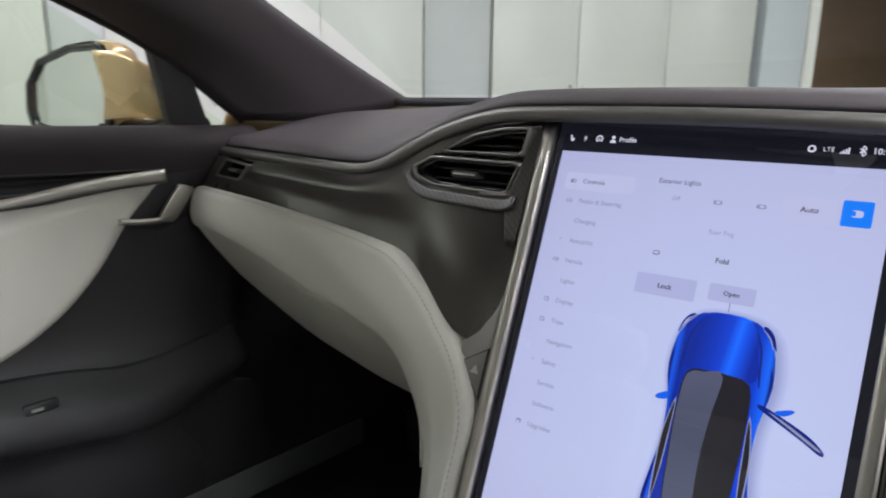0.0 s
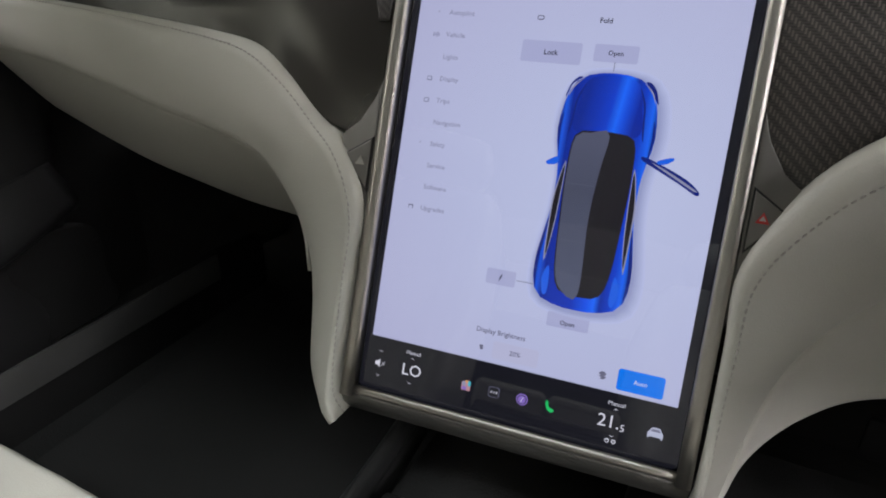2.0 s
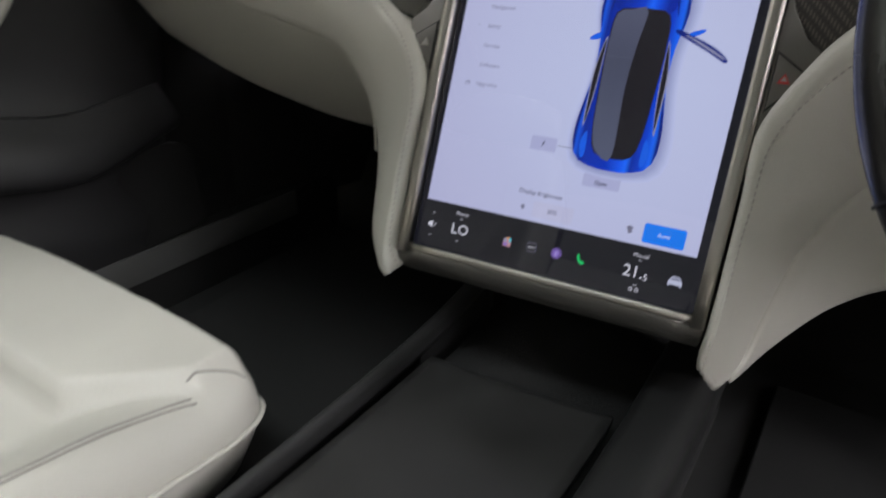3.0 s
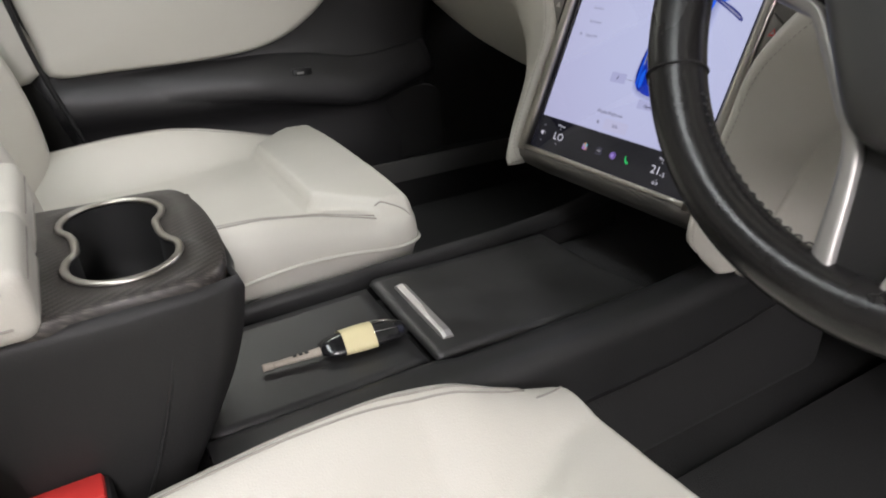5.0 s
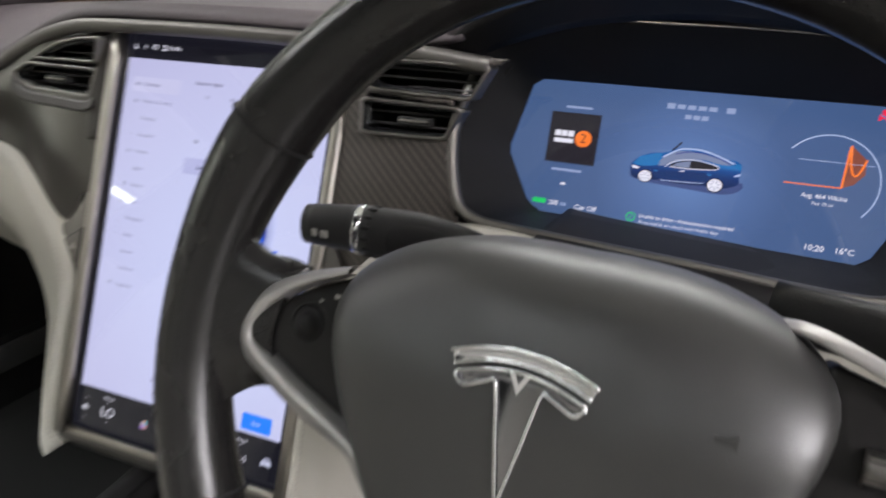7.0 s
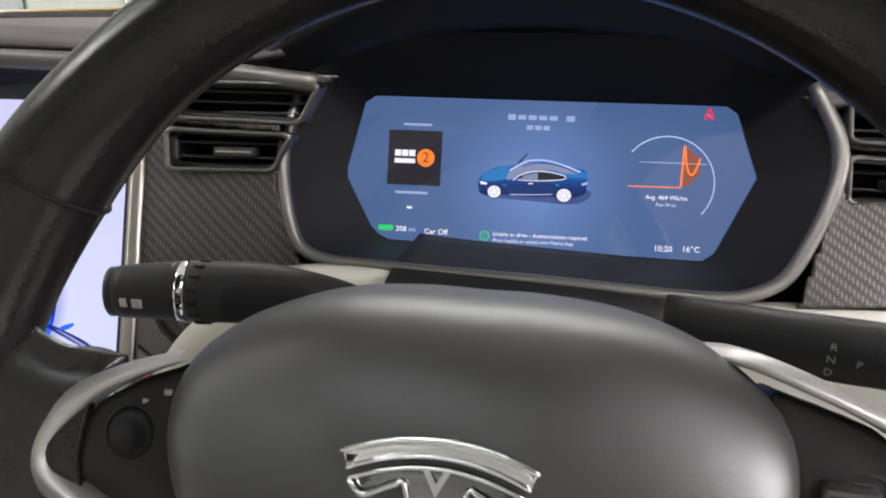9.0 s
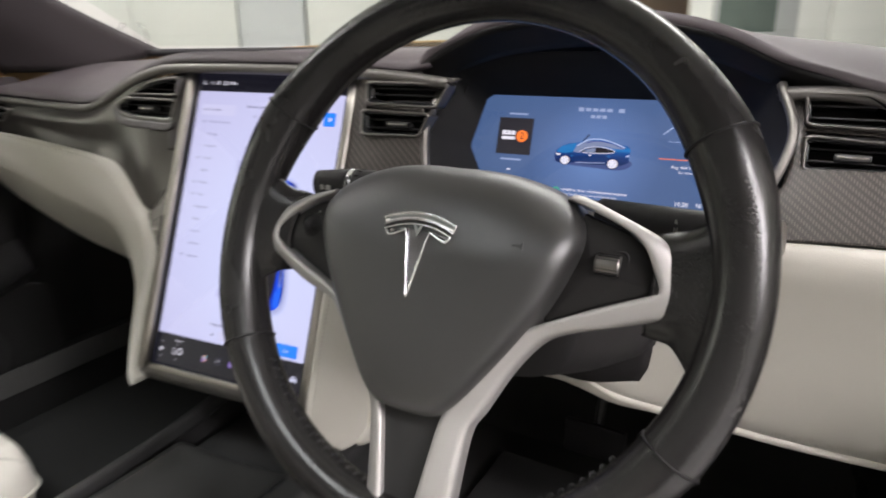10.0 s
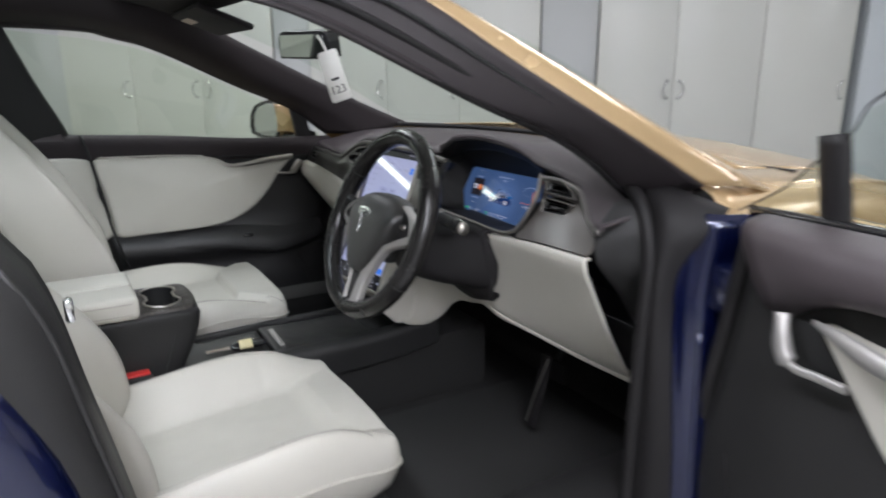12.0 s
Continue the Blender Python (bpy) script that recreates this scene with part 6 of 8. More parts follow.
WEBS = {1: [[(0.150, 0.032, -0.026), (0.169, 0.036, -0.022), (0.188, 0.050, -0.014)], [(0.152, 0.024, -0.020), (0.170, 0.028, -0.014), (0.194, 0.034, -0.006)], [(0.152, 0.004, -0.019), (0.173, 0.004, -0.012), (0.197, 0.004, -0.005)], [(0.150, -0.010, -0.021), (0.173, -0.012, -0.015), (0.196, -0.020, -0.007)], [(0.148, -0.016, -0.027), (0.170, -0.021, -0.023), (0.188, -0.046, -0.014)]],
        -1: [[(-0.130, 0.025, -0.026), (-0.151, 0.028, -0.022), (-0.1705, 0.046, -0.014)], [(-0.136, 0.020, -0.020), (-0.156, 0.023, -0.014), (-0.178, 0.032, -0.006)], [(-0.140, 0.0, -0.019), (-0.160, 0.0, -0.012), (-0.180, 0.002, -0.005)], [(-0.138, -0.014, -0.021), (-0.157, -0.016, -0.015), (-0.178, -0.022, -0.007)], [(-0.136, -0.020, -0.027), (-0.154, -0.027, -0.023), (-0.171, -0.048, -0.014)]]}
for s in (-1, 1):
    # gloss switch panel in each side spoke, with a silver blade round it and down to the foot of the rim
    sp_out = PANELS[s][::-s]
    panel = cushion_pad("switch_panel", dense_ring(sp_out, 3), 0.003, BEZEL, wheel, Matrix.Translation((0, 0, 0.001 + ZS)), edge=0.003, n=120, skirt=0.016, label="black switch panel")
    inner, outer = BLADES[s]
    count = len(inner) - 1
    rise = [ZS + 0.011 + 0.007 * max(0.0, (k / count - 0.45) / 0.55) for k in range(count + 1)]
    if s > 0:
        rise[0], rise[1] = ZS - 0.012, ZS + 0.006
    blade_in = [(p[0], p[1], z) for p, z in zip(inner, rise)]
    blade_out = [(p[0], p[1], z - 0.005) for p, z in zip(outer, rise)]
    loft("blade", [[(p[0], p[1], p[2] - 0.014) for p in blade_in], blade_in, [((p[0] + q[0]) / 2, (p[1] + q[1]) / 2, (p[2] + q[2]) / 2 + 0.002) for p, q in zip(blade_in, blade_out)], blade_out, [(p[0], p[1], p[2] - 0.014) for p in blade_out]], SILVER, wheel, nu=90, nv=18, label="silver inlay running down to the rim")
    if s > 0:
        roll = sweep("scroll_wheel", [(0.1132, 0.0145, 0.005 + ZS), (0.121, 0.0145, 0.005 + ZS), (0.1288, 0.0145, 0.005 + ZS)], VENTRIM, wheel, 0.0066, 0.0074, n=8, seg=24, label="ridged metal scroll wheel")
        for k in range(7):
            t = radians(20 + k * 23)
            box("ridge", (0.1138, 0.0145 + 0.0073 * math.cos(t) - 0.0006, 0.005 + ZS + 0.0065 * math.sin(t) - 0.0005), (0.1282, 0.0145 + 0.0073 * math.cos(t) + 0.0006, 0.005 + ZS + 0.0065 * math.sin(t) + 0.0006), RUBBER, roll, 0.0003)
        ring_plate("scroll_surround", dense_ring(rounded(0.0245, 0.0205, 0.004, 4, 0.121, 0.0145), 2), dense_ring(rounded(0.0205, 0.0165, 0.003, 4, 0.121, 0.0145), 2), BEZEL, wheel, Matrix.Translation((0, 0, ZS)), 0.0055, 0.0055, 0.004, n=60, bulge=0.0008)
        for dx in (0.0, 0.003, 0.006):
            box("mark", (0.1060 + dx, -0.0040, 0.0044 + ZS), (0.1082 + dx, 0.0004, 0.0052 + ZS), SILVER, wheel, 0.0)
        plate("mark", [(-0.0016, 0.0010), (0, -0.0012), (0.0016, 0.0010)][::-1], 0.0003, SILVER, wheel, Matrix.Translation((0.1225, -0.0005, 0.0050 + ZS)))
        plate("mark", [(-0.0012, -0.0008), (0.0012, -0.0008), (0, 0.0010)], 0.0003, SILVER, wheel, Matrix.Translation((0.1205, 0.0285, 0.0050 + ZS)))
    else:
        knob = cushion_pad("knob", [(0.0095 * math.cos(radians(a)), 0.0095 * math.sin(radians(a))) for a in range(0, 360, 30)], 0.005, RUBBER, wheel, Matrix.Translation((-0.116, 0.0085, 0.005 + ZS)), edge=0.003, n=32, skirt=0.006, label="round black joystick knob")
        ring_plate("knob_ring", [(0.0108 * math.cos(radians(a)), 0.0108 * math.sin(radians(a))) for a in range(0, 360, 15)], [(0.0098 * math.cos(radians(a)), 0.0098 * math.sin(radians(a))) for a in range(0, 360, 15)], DARKGREY, knob, Matrix.Translation((0, 0, 0.001)), 0.0, 0.0, 0.003, n=48, bulge=0.0006)
        for x, y, w in ((-0.104, 0.0245, 0.0030), (-0.1125, 0.0205, 0.0022), (-0.1025, -0.0065, 0.0032)):
            box("mark", (x - w / 2, y - w * 0.35, 0.0044 + ZS), (x + w / 2, y + w * 0.35, 0.0052 + ZS), SILVER, wheel, 0.0)
    loft("spoke_web", WEBS[s], WHEELHIDE, wheel, nu=16, nv=24, thick=0.012, label="black leather thumb rest")
foot = [(-0.024, -0.100), (0.036, -0.098), (0.030, -0.112), (0.024, -0.180), (-0.006, -0.180), (-0.017, -0.112)]
plate("foot_spoke", foot[::-1], 0.012, BLACK, wheel, Matrix.Translation((0, 0, 0.012 + ZS)), 0.003, "black foot spoke between silver inlays")
box("boss", (-0.06, -0.07, -0.06), (0.06, 0.05, -0.02), BLACK, wheel, 0.015)

column = thing("steering_column", "black plastic steering column shroud under the instruments", "steering column")
loft("shroud", [[(0.325, 0.40, 0.785), (0.345, 0.39, 0.800), (0.391, 0.385, 0.804), (0.437, 0.39, 0.800), (0.460, 0.40, 0.785), (0.45, 0.39, 0.715), (0.391, 0.385, 0.700), (0.335, 0.39, 0.715)],
                [(0.320, 0.47, 0.775), (0.340, 0.46, 0.792), (0.391, 0.46, 0.796), (0.442, 0.46, 0.792), (0.465, 0.47, 0.775), (0.465, 0.46, 0.69), (0.391, 0.455, 0.672), (0.320, 0.46, 0.685)],
                [(0.295, 0.57, 0.765), (0.33, 0.58, 0.785), (0.391, 0.585, 0.79), (0.452, 0.58, 0.785), (0.485, 0.57, 0.765), (0.485, 0.565, 0.66), (0.391, 0.56, 0.645), (0.30, 0.56, 0.66)]],
     RUBBER, column, nu=48, nv=16, closed_u=True, cap=True, label="black moulded shroud")
loft("surround", [[(0.306, 0.625, 0.800), (0.34, 0.63, 0.797), (0.42, 0.635, 0.793), (0.480, 0.64, 0.790)], [(0.304, 0.560, 0.803), (0.34, 0.565, 0.801), (0.42, 0.568, 0.797), (0.481, 0.572, 0.793)], [(0.303, 0.516, 0.796), (0.34, 0.520, 0.796), (0.42, 0.525, 0.793), (0.482, 0.532, 0.789)], [(0.300, 0.512, 0.74), (0.33, 0.518, 0.74), (0.42, 0.526, 0.74), (0.487, 0.538, 0.73)], [(0.293, 0.526, 0.69), (0.335, 0.528, 0.672), (0.42, 0.538, 0.650), (0.490, 0.550, 0.660)], [(0.315, 0.535, 0.655), (0.35, 0.538, 0.634), (0.42, 0.550, 0.615), (0.475, 0.560, 0.622)], [(0.32, 0.57, 0.66), (0.35, 0.575, 0.642), (0.42, 0.585, 0.625), (0.47, 0.59, 0.630)]], RUBBER, column, nu=20, nv=16, thick=0.01, label="black panel round the column")

stalk_l = thing("wiper_stalk", "black indicator stalk with a knurled ring and white marks", "stalk")
sweep("arm", [(0.235, 0.425, 0.833), (0.265, 0.431, 0.8325), (0.290, 0.438, 0.8285), (0.312, 0.446, 0.8220), (0.335, 0.455, 0.8150)], BLACK, stalk_l, 0.0140, 0.0155, n=30, seg=20, squash=lambda t: 1.0 - 0.62 * max(0.0, (t - 0.25) / 0.75) ** 1.4)
sweep("paddle", [(0.247, 0.4245, 0.8320), (0.268, 0.4265, 0.8315), (0.288, 0.4315, 0.8280), (0.306, 0.4385, 0.8225)], RUBBER, stalk_l, 0.0115, 0.0132, n=24, seg=18, squash=lambda t: (min(1.0, t / 0.12 + 0.55)) * (1.0 - 0.50 * max(0.0, (t - 0.35) / 0.65) ** 1.4), label="raised black thumb paddle")
sweep("collar", [(0.243, 0.4270, 0.8325), (0.237, 0.4255, 0.833), (0.231, 0.424, 0.8335)], DARKGREY, stalk_l, 0.0140, 0.0155, n=4, seg=24)
sweep("ring", [(0.2315, 0.4241, 0.8335), (0.2297, 0.4237, 0.8336), (0.2280, 0.4234, 0.8337)], CHROME, stalk_l, 0.0143, 0.0158, n=4, seg=24, label="chrome ring")
sweep("knob", [(0.2280, 0.4234, 0.8337), (0.212, 0.4205, 0.8335), (0.198, 0.418, 0.833)], BLACK, stalk_l, 0.0135, 0.0148, n=8, seg=24, squash=lambda t: 1.0 - 0.12 * t)
sweep("cap", [(0.1985, 0.4181, 0.833), (0.1965, 0.4177, 0.833), (0.194, 0.4172, 0.833)], DARKGREY, stalk_l, 0.0113, 0.0125, n=4, seg=24)
for k in range(14):
    t = radians(k * 360 / 14)
    box("ridge", (0.236, 0.4254 + 0.0138 * math.cos(t) - 0.0010, 0.833 + 0.0153 * math.sin(t) - 0.0010), (0.2415, 0.4254 + 0.0138 * math.cos(t) + 0.0010, 0.833 + 0.0153 * math.sin(t) + 0.0010), RUBBER, stalk_l, 0.0004)
for dx, w in ((0.206, 0.0035), (0.213, 0.005)):
    box("mark", (dx - w / 2, 0.4065, 0.8305), (dx + w / 2, 0.4080, 0.8350), SILVER, stalk_l, 0.0005)
box("mark", (0.287, 0.4225, 0.8195), (0.296, 0.4240, 0.8235), SILVER, stalk_l, 0.0005)
stalk_r = thing("gear_stalk", "black gear selector stalk with a metal end", "stalk")
sweep("arm", [(0.46, 0.445, 0.828), (0.505, 0.434, 0.830), (0.555, 0.421, 0.833)], BLACK, stalk_r, 0.0125, 0.0145, n=14, seg=16)
sweep("ring", [(0.5570, 0.4205, 0.8332), (0.5580, 0.4202, 0.8333), (0.5590, 0.4199, 0.8334)], CHROME, stalk_r, 0.0134, 0.0154, n=4, seg=24, label="chrome ring")
sweep("end", [(0.559, 0.420, 0.8334), (0.570, 0.417, 0.834), (0.584, 0.4135, 0.835)], BLACK, stalk_r, 0.0128, 0.0148, n=6, seg=24)
sweep("button", [(0.583, 0.4137, 0.835), (0.587, 0.4127, 0.8352), (0.590, 0.412, 0.8354)], SATIN, stalk_r, 0.0115, 0.0135, n=4, seg=24, label="metal park button")
for i, ch in enumerate("RND"):
    words("lettering", ch, 0.0046, SILVER, stalk_r, axes((0.522, 0.4150, 0.8385 - i * 0.0058), (1, -0.27, 0), (0, 0.1, 1)), "CENTER")
words("lettering", "P", 0.0046, SILVER, stalk_r, axes((0.532, 0.4125, 0.8327), (1, -0.27, 0), (0, 0.1, 1)), "CENTER")


# ---- seats ----
def front_seat(x0, front, label, lift=0.0, recline=0.0, setback=0.0, puff=0.016, soft=0.011, bolster=(0.060, 0.062, 0.054, 0.037, 0.016, 0.006, 0.003)):
    """A cream leather front seat: cushion with bolsters, thigh pad, skirt, backrest, headrest and black base."""
    seat = thing("front_seat", label, "car seat", "front seats", place=(x0, front, lift))
    blur = np.linspace(-0.035, 0.035, 9)

    def level(x, y):
        """Height of the cushion's top before its edge is rounded over."""
        f = min(1.0, max(0.0, (y + 0.56) / 0.42))
        z = 0.440 + 0.030 * f
        wide = 0.251 - 0.028 * max(0.0, (y + 0.18) / 0.18)
        t = min(1.0, max(0.0, (abs(x) - wide + 0.125) / 0.096))
        rise = float(np.mean(np.interp(y + blur, (-0.56, -0.34, -0.24, -0.17, -0.11, -0.07, 0.0), bolster)))
        z += rise * t * t * (3 - 2 * t)
        inside = min(y + 0.137, (0.2060 - abs(x)) * 0.7, ((y + 0.137) * 0.066 - (abs(x) - 0.132) * 0.072) / 0.0977)
        t = min(1.0, max(0.0, (inside + 0.002) / soft))
        t = t * t * (3 - 2 * t) if soft > 0.03 else t
        z = max(z, z * (1 - t) + t * (0.478 + puff + 0.004 * (1 - (x / 0.2) ** 2)))
        z += 0.0022 * noise.noise(Vector((x * 11 + x0 * 7, y * 9, 0.3))) + 0.0009 * noise.noise(Vector((x * 34, y * 20 + x0, 1.3)))
        return z

    side = [(0.247, -0.56), (0.250, -0.42), (0.250, -0.28), (0.2465, -0.18), (0.2395, -0.10), (0.2315, -0.050), (0.2235, -0.025), (0.2120, -0.011), (0.190, -0.006), (0.10, -0.003), (0.0, -0.002)]
    shape = side + [(-p[0], p[1]) for p in reversed(side[:-1])]
    rim = [(p.x, p.y) for p in smooth_line([(p[0], p[1], 0) for p in shape], 300)]
    rim += [(-0.247 + 0.494 * k / 40, -0.56) for k in range(1, 40)]

    def piping_height(x, y):
        """The sewn edge dips a little towards the front corners and runs level round the front."""
        f = min(1.0, max(0.0, (y + 0.30) / 0.28))
        return 0.446 + 0.014 * math.sin(math.pi * min(1.0, f * 1.15)) - 0.010 * f * f

    dense = np.array(rim)

    def skin(x, y):
        """Height of the leather, rounded over towards the sewn edge."""
        gaps = np.sqrt(((dense - np.array((x, y))) ** 2).sum(axis=1))
        k = int(gaps.argmin())
        reach = 0.034 - 0.018 * min(1.0, max(0.0, (y + 0.07) / 0.05))
        top, u = level(x, y), max(0.0, 1 - float(gaps[k]) / reach)
        return top - (top - piping_height(*rim[k])) * (1 - math.sqrt(max(0.0, 1 - u * u)))

    verts, faces, count = [], [], len(rim)
    for inset, z in ((0.045, 0.35), (0.016, 0.385), (0.006, 0.412), (0.001, 0.432), (0.0, None)):
        for x, y in rim:
            verts.append((x * (1 - inset / 0.24), y - inset * 0.8 * max(0.0, min(1.0, (y + 0.1) / 0.08)), piping_height(x, y) - 0.002 if z is None else z))
    spread = [0.0015, 0.005, 0.011, 0.020, 0.032, 0.047, 0.064, 0.083, 0.104, 0.127] + [0.127 + 0.873 * k / 44 for k in range(1, 45)]
    for k in spread:
        for x, y in rim:
            q = (x * (1 - k), y + (min(-0.11, max(-0.47, y)) - y) * k)
            verts.append((q[0], q[1], skin(*q)))
    for j in range(len(verts) // count - 1):
        for i in range(count):
            faces.append((j * count + i, j * count + (i + 1) % count, (j + 1) * count + (i + 1) % count, (j + 1) * count + i))
    link_mesh("cushion", verts, faces, CREAM, seat, "cream leather cushion with side bolsters and a raised thigh pad")

    def lay(points, n=40, thick=0.0011):
        """A seam line that follows the leather, its shadow put into the colour."""
        line = [(p.x, p.y, skin(p.x, p.y) + thick * 0.15) for p in smooth_line([(x, y, 0) for x, y in points], n)]
        sweep("seam", line, SEAM, seat, thick, n=n * 2, seg=6)

    for k in (-1, 1):
        for off in (0.0, 0.006):
            lay([(k * (x - off), y) for x, y in ((0.223, -0.50), (0.224, -0.38), (0.221, -0.26), (0.213, -0.17), (0.2085, -0.120), (0.2085, -0.090), (0.211, -0.070))], 50)
        lay([(k * 0.194, -0.064), (k * 0.1985, -0.046), (k * 0.204, -0.030), (k * 0.2095, -0.020)], 24)
    edge_line = [(p[0] * 1.009, p[1] + 0.0015 * max(0.0, 1 + p[1] * 12), piping_height(*p)) for p in rim[20:280:4]]
    sweep("piping", edge_line, CREAM, seat, 0.0025, n=200, seg=8)

    def brow(z, y, half, bol):
        y -= recline * max(0.0, z - 0.62)
        return [(-half, y - 0.09, z), (-half - 0.004, y - 0.02, z), (-half + 0.012, y + bol * 0.9, z), (-half + 0.045, y + bol, z), (-half + 0.085, y + bol * 0.5, z), (-half + 0.125, y + 0.004, z), (-0.05, y - 0.004, z), (0.05, y - 0.004, z),
                (half - 0.125, y + 0.004, z), (half - 0.085, y + bol * 0.5, z), (half - 0.045, y + bol, z), (half - 0.012, y + bol * 0.9, z), (half + 0.004, y - 0.02, z), (half, y - 0.09, z)]

    yb = -0.50 - setback
    rows = [brow(0.43, yb + 0.005, 0.235, 0.05), brow(0.52, yb - 0.015, 0.238, 0.085), brow(0.65, yb - 0.045, 0.242, 0.095), brow(0.80, yb - 0.095, 0.240, 0.08), brow(0.93, yb - 0.145, 0.225, 0.05), brow(1.03, yb - 0.19, 0.20, 0.02), brow(1.085, yb - 0.225, 0.165, 0.0), brow(1.09, yb - 0.27, 0.15, -0.02)]
    loft("backrest", rows, CREAM, seat, nu=56, nv=44, thick=0.004, label="cream leather backrest with side bolsters")
    loft("back_shell", [[(-0.222, yb - 0.08 - recline * -0.180, 0.40), (0, yb - 0.12 - recline * -0.180, 0.40), (0.222, yb - 0.08 - recline * -0.180, 0.40)], [(-0.236, yb - 0.14 - recline * 0.080, 0.66), (0, yb - 0.18 - recline * 0.080, 0.66), (0.236, yb - 0.14 - recline * 0.080, 0.66)], [(-0.235, yb - 0.24 - recline * 0.350, 0.93), (0, yb - 0.28 - recline * 0.350, 0.93), (0.235, yb - 0.24 - recline * 0.350, 0.93)], [(-0.155, yb - 0.29 - recline * 0.505, 1.085), (0, yb - 0.31 - recline * 0.510, 1.09), (0.155, yb - 0.29 - recline * 0.505, 1.085)]], BLACK, seat, nu=20, nv=20, thick=0.02)
    for s in (-1, 1):
        sweep("seam", [(s * 0.135, yb + 0.012 - recline * -0.130, 0.45), (s * 0.140, yb - 0.035 - recline * 0.070, 0.65), (s * 0.132, yb - 0.085 - recline * 0.220, 0.80), (s * 0.10, yb - 0.15 - recline * 0.390, 0.97)], SEAM, seat, 0.0012, n=30, seg=6)
    loft("headrest", [[(-0.11, yb - 0.25 - recline * 0.500, 1.08), (0, yb - 0.235 - recline * 0.500, 1.08), (0.11, yb - 0.25 - recline * 0.500, 1.08), (0.10, yb - 0.32 - recline * 0.500, 1.08), (0, yb - 0.33 - recline * 0.500, 1.08), (-0.10, yb - 0.32 - recline * 0.500, 1.08)], [(-0.135, yb - 0.255 - recline * 0.580, 1.16), (0, yb - 0.225 - recline * 0.580, 1.16), (0.135, yb - 0.255 - recline * 0.580, 1.16), (0.12, yb - 0.34 - recline * 0.580, 1.16), (0, yb - 0.35 - recline * 0.580, 1.16), (-0.12, yb - 0.34 - recline * 0.580, 1.16)],
                      [(-0.115, yb - 0.285 - recline * 0.655, 1.235), (0, yb - 0.26 - recline * 0.660, 1.24), (0.115, yb - 0.285 - recline * 0.655, 1.235), (0.10, yb - 0.35 - recline * 0.655, 1.235), (0, yb - 0.36 - recline * 0.655, 1.235), (-0.10, yb - 0.35 - recline * 0.655, 1.235)]], CREAM, seat, nu=40, nv=16, closed_u=True, cap=True, label="cream leather headrest")
    box("base", (-0.225, -0.55, 0.24 - lift), (0.225, -0.03, 0.36), BLACK, seat, 0.02, "black plastic seat base")
    for s in (-1, 1):
        box("rail", (s * 0.19 - 0.02, -0.60, 0.215 - lift), (s * 0.19 + 0.02, 0.0, 0.245 - lift), DARKGREY, seat, 0.004)
    return seat


front_seat(-0.400, 0.302, "cream leather passenger seat beside the console")
front_seat(0.365, 0.285, "cream leather driver seat beside the console", -0.068, 0.25, 0.03, 0.010, 0.050, (0.080, 0.088, 0.092, 0.086, 0.063, 0.040, 0.018))

# ---- centre console ----
con = thing("centre_console", "black centre console with lidded tray and satin pull", "console")
box("tunnel", (-0.125, -0.62, 0.21), (0.125, 0.80, 0.405), CARPET, con, 0.02, "black carpeted tunnel")
for s in (-1, 1):
    rows = []
    slope = ((-0.012, 0.0140, 1.0), (-0.017, 0.009, 1.0), (-0.018, -0.012, 1.0)) if s < 0 else ((-0.022, 0.0150, 0.6), (-0.054, 0.0095, 1.0), (-0.0575, -0.010, 1.0))
    for dx, dz, wide in ((0.0, -0.070, 0.0), (0.003, -0.006, 0.0), (-0.003, 0.010, 0.0), (-0.010, 0.0145, 0.3), *slope):
        rows.append([(s * (0.129 + 0.018 * y + dx + wide * step), y, 0.4305 + dz + lift) for y, step, lift in ((-0.05, -0.002, 0.0), (0.06, -0.002, 0.001), (0.150, -0.002, 0.002), (0.172, 0.000, 0.002), (0.186, 0.004, 0.002), (0.202, 0.0055, 0.002), (0.30, 0.0045, 0.002), (0.40, 0.004, 0.003), (0.50, 0.004, 0.010), (0.62, 0.004, 0.030))])
    loft("side_rail", rows, DARKGREY, con, nu=60, nv=22, thick=0.003, label="charcoal side rail")
loft("front_lid", [[(-0.104, 0.1795, 0.434), (-0.018, 0.1775, 0.433), (0.069, 0.1755, 0.434)], [(-0.1055, 0.186, 0.4385), (-0.018, 0.184, 0.4375), (0.070, 0.182, 0.4385)], [(-0.106, 0.205, 0.4385), (-0.018, 0.205, 0.4370), (0.0705, 0.205, 0.4385)], [(-0.107, 0.30, 0.4345), (-0.018, 0.30, 0.4315), (0.072, 0.30, 0.4345)], [(-0.108, 0.40, 0.4325), (-0.018, 0.405, 0.4295), (0.074, 0.41, 0.4325)], [(-0.108, 0.440, 0.4325), (-0.018, 0.447, 0.4300), (0.074, 0.455, 0.4325)], [(-0.107, 0.446, 0.424), (-0.018, 0.453, 0.421), (0.073, 0.461, 0.424)]], LID, con, nu=20, nv=50, thick=0.008, label="smudged charcoal tray lid")
loft("rear_lid", [[(-0.090, -0.045, 0.436), (-0.012, -0.045, 0.434), (0.064, -0.045, 0.436)], [(-0.092, 0.06, 0.436), (-0.012, 0.06, 0.433), (0.065, 0.06, 0.436)], [(-0.093, 0.171, 0.437), (-0.012, 0.169, 0.435), (0.066, 0.167, 0.437)]], DARKGREY, con, nu=16, nv=16, thick=0.008, label="charcoal rear lid")
bm = bmesh.new()
ends = []
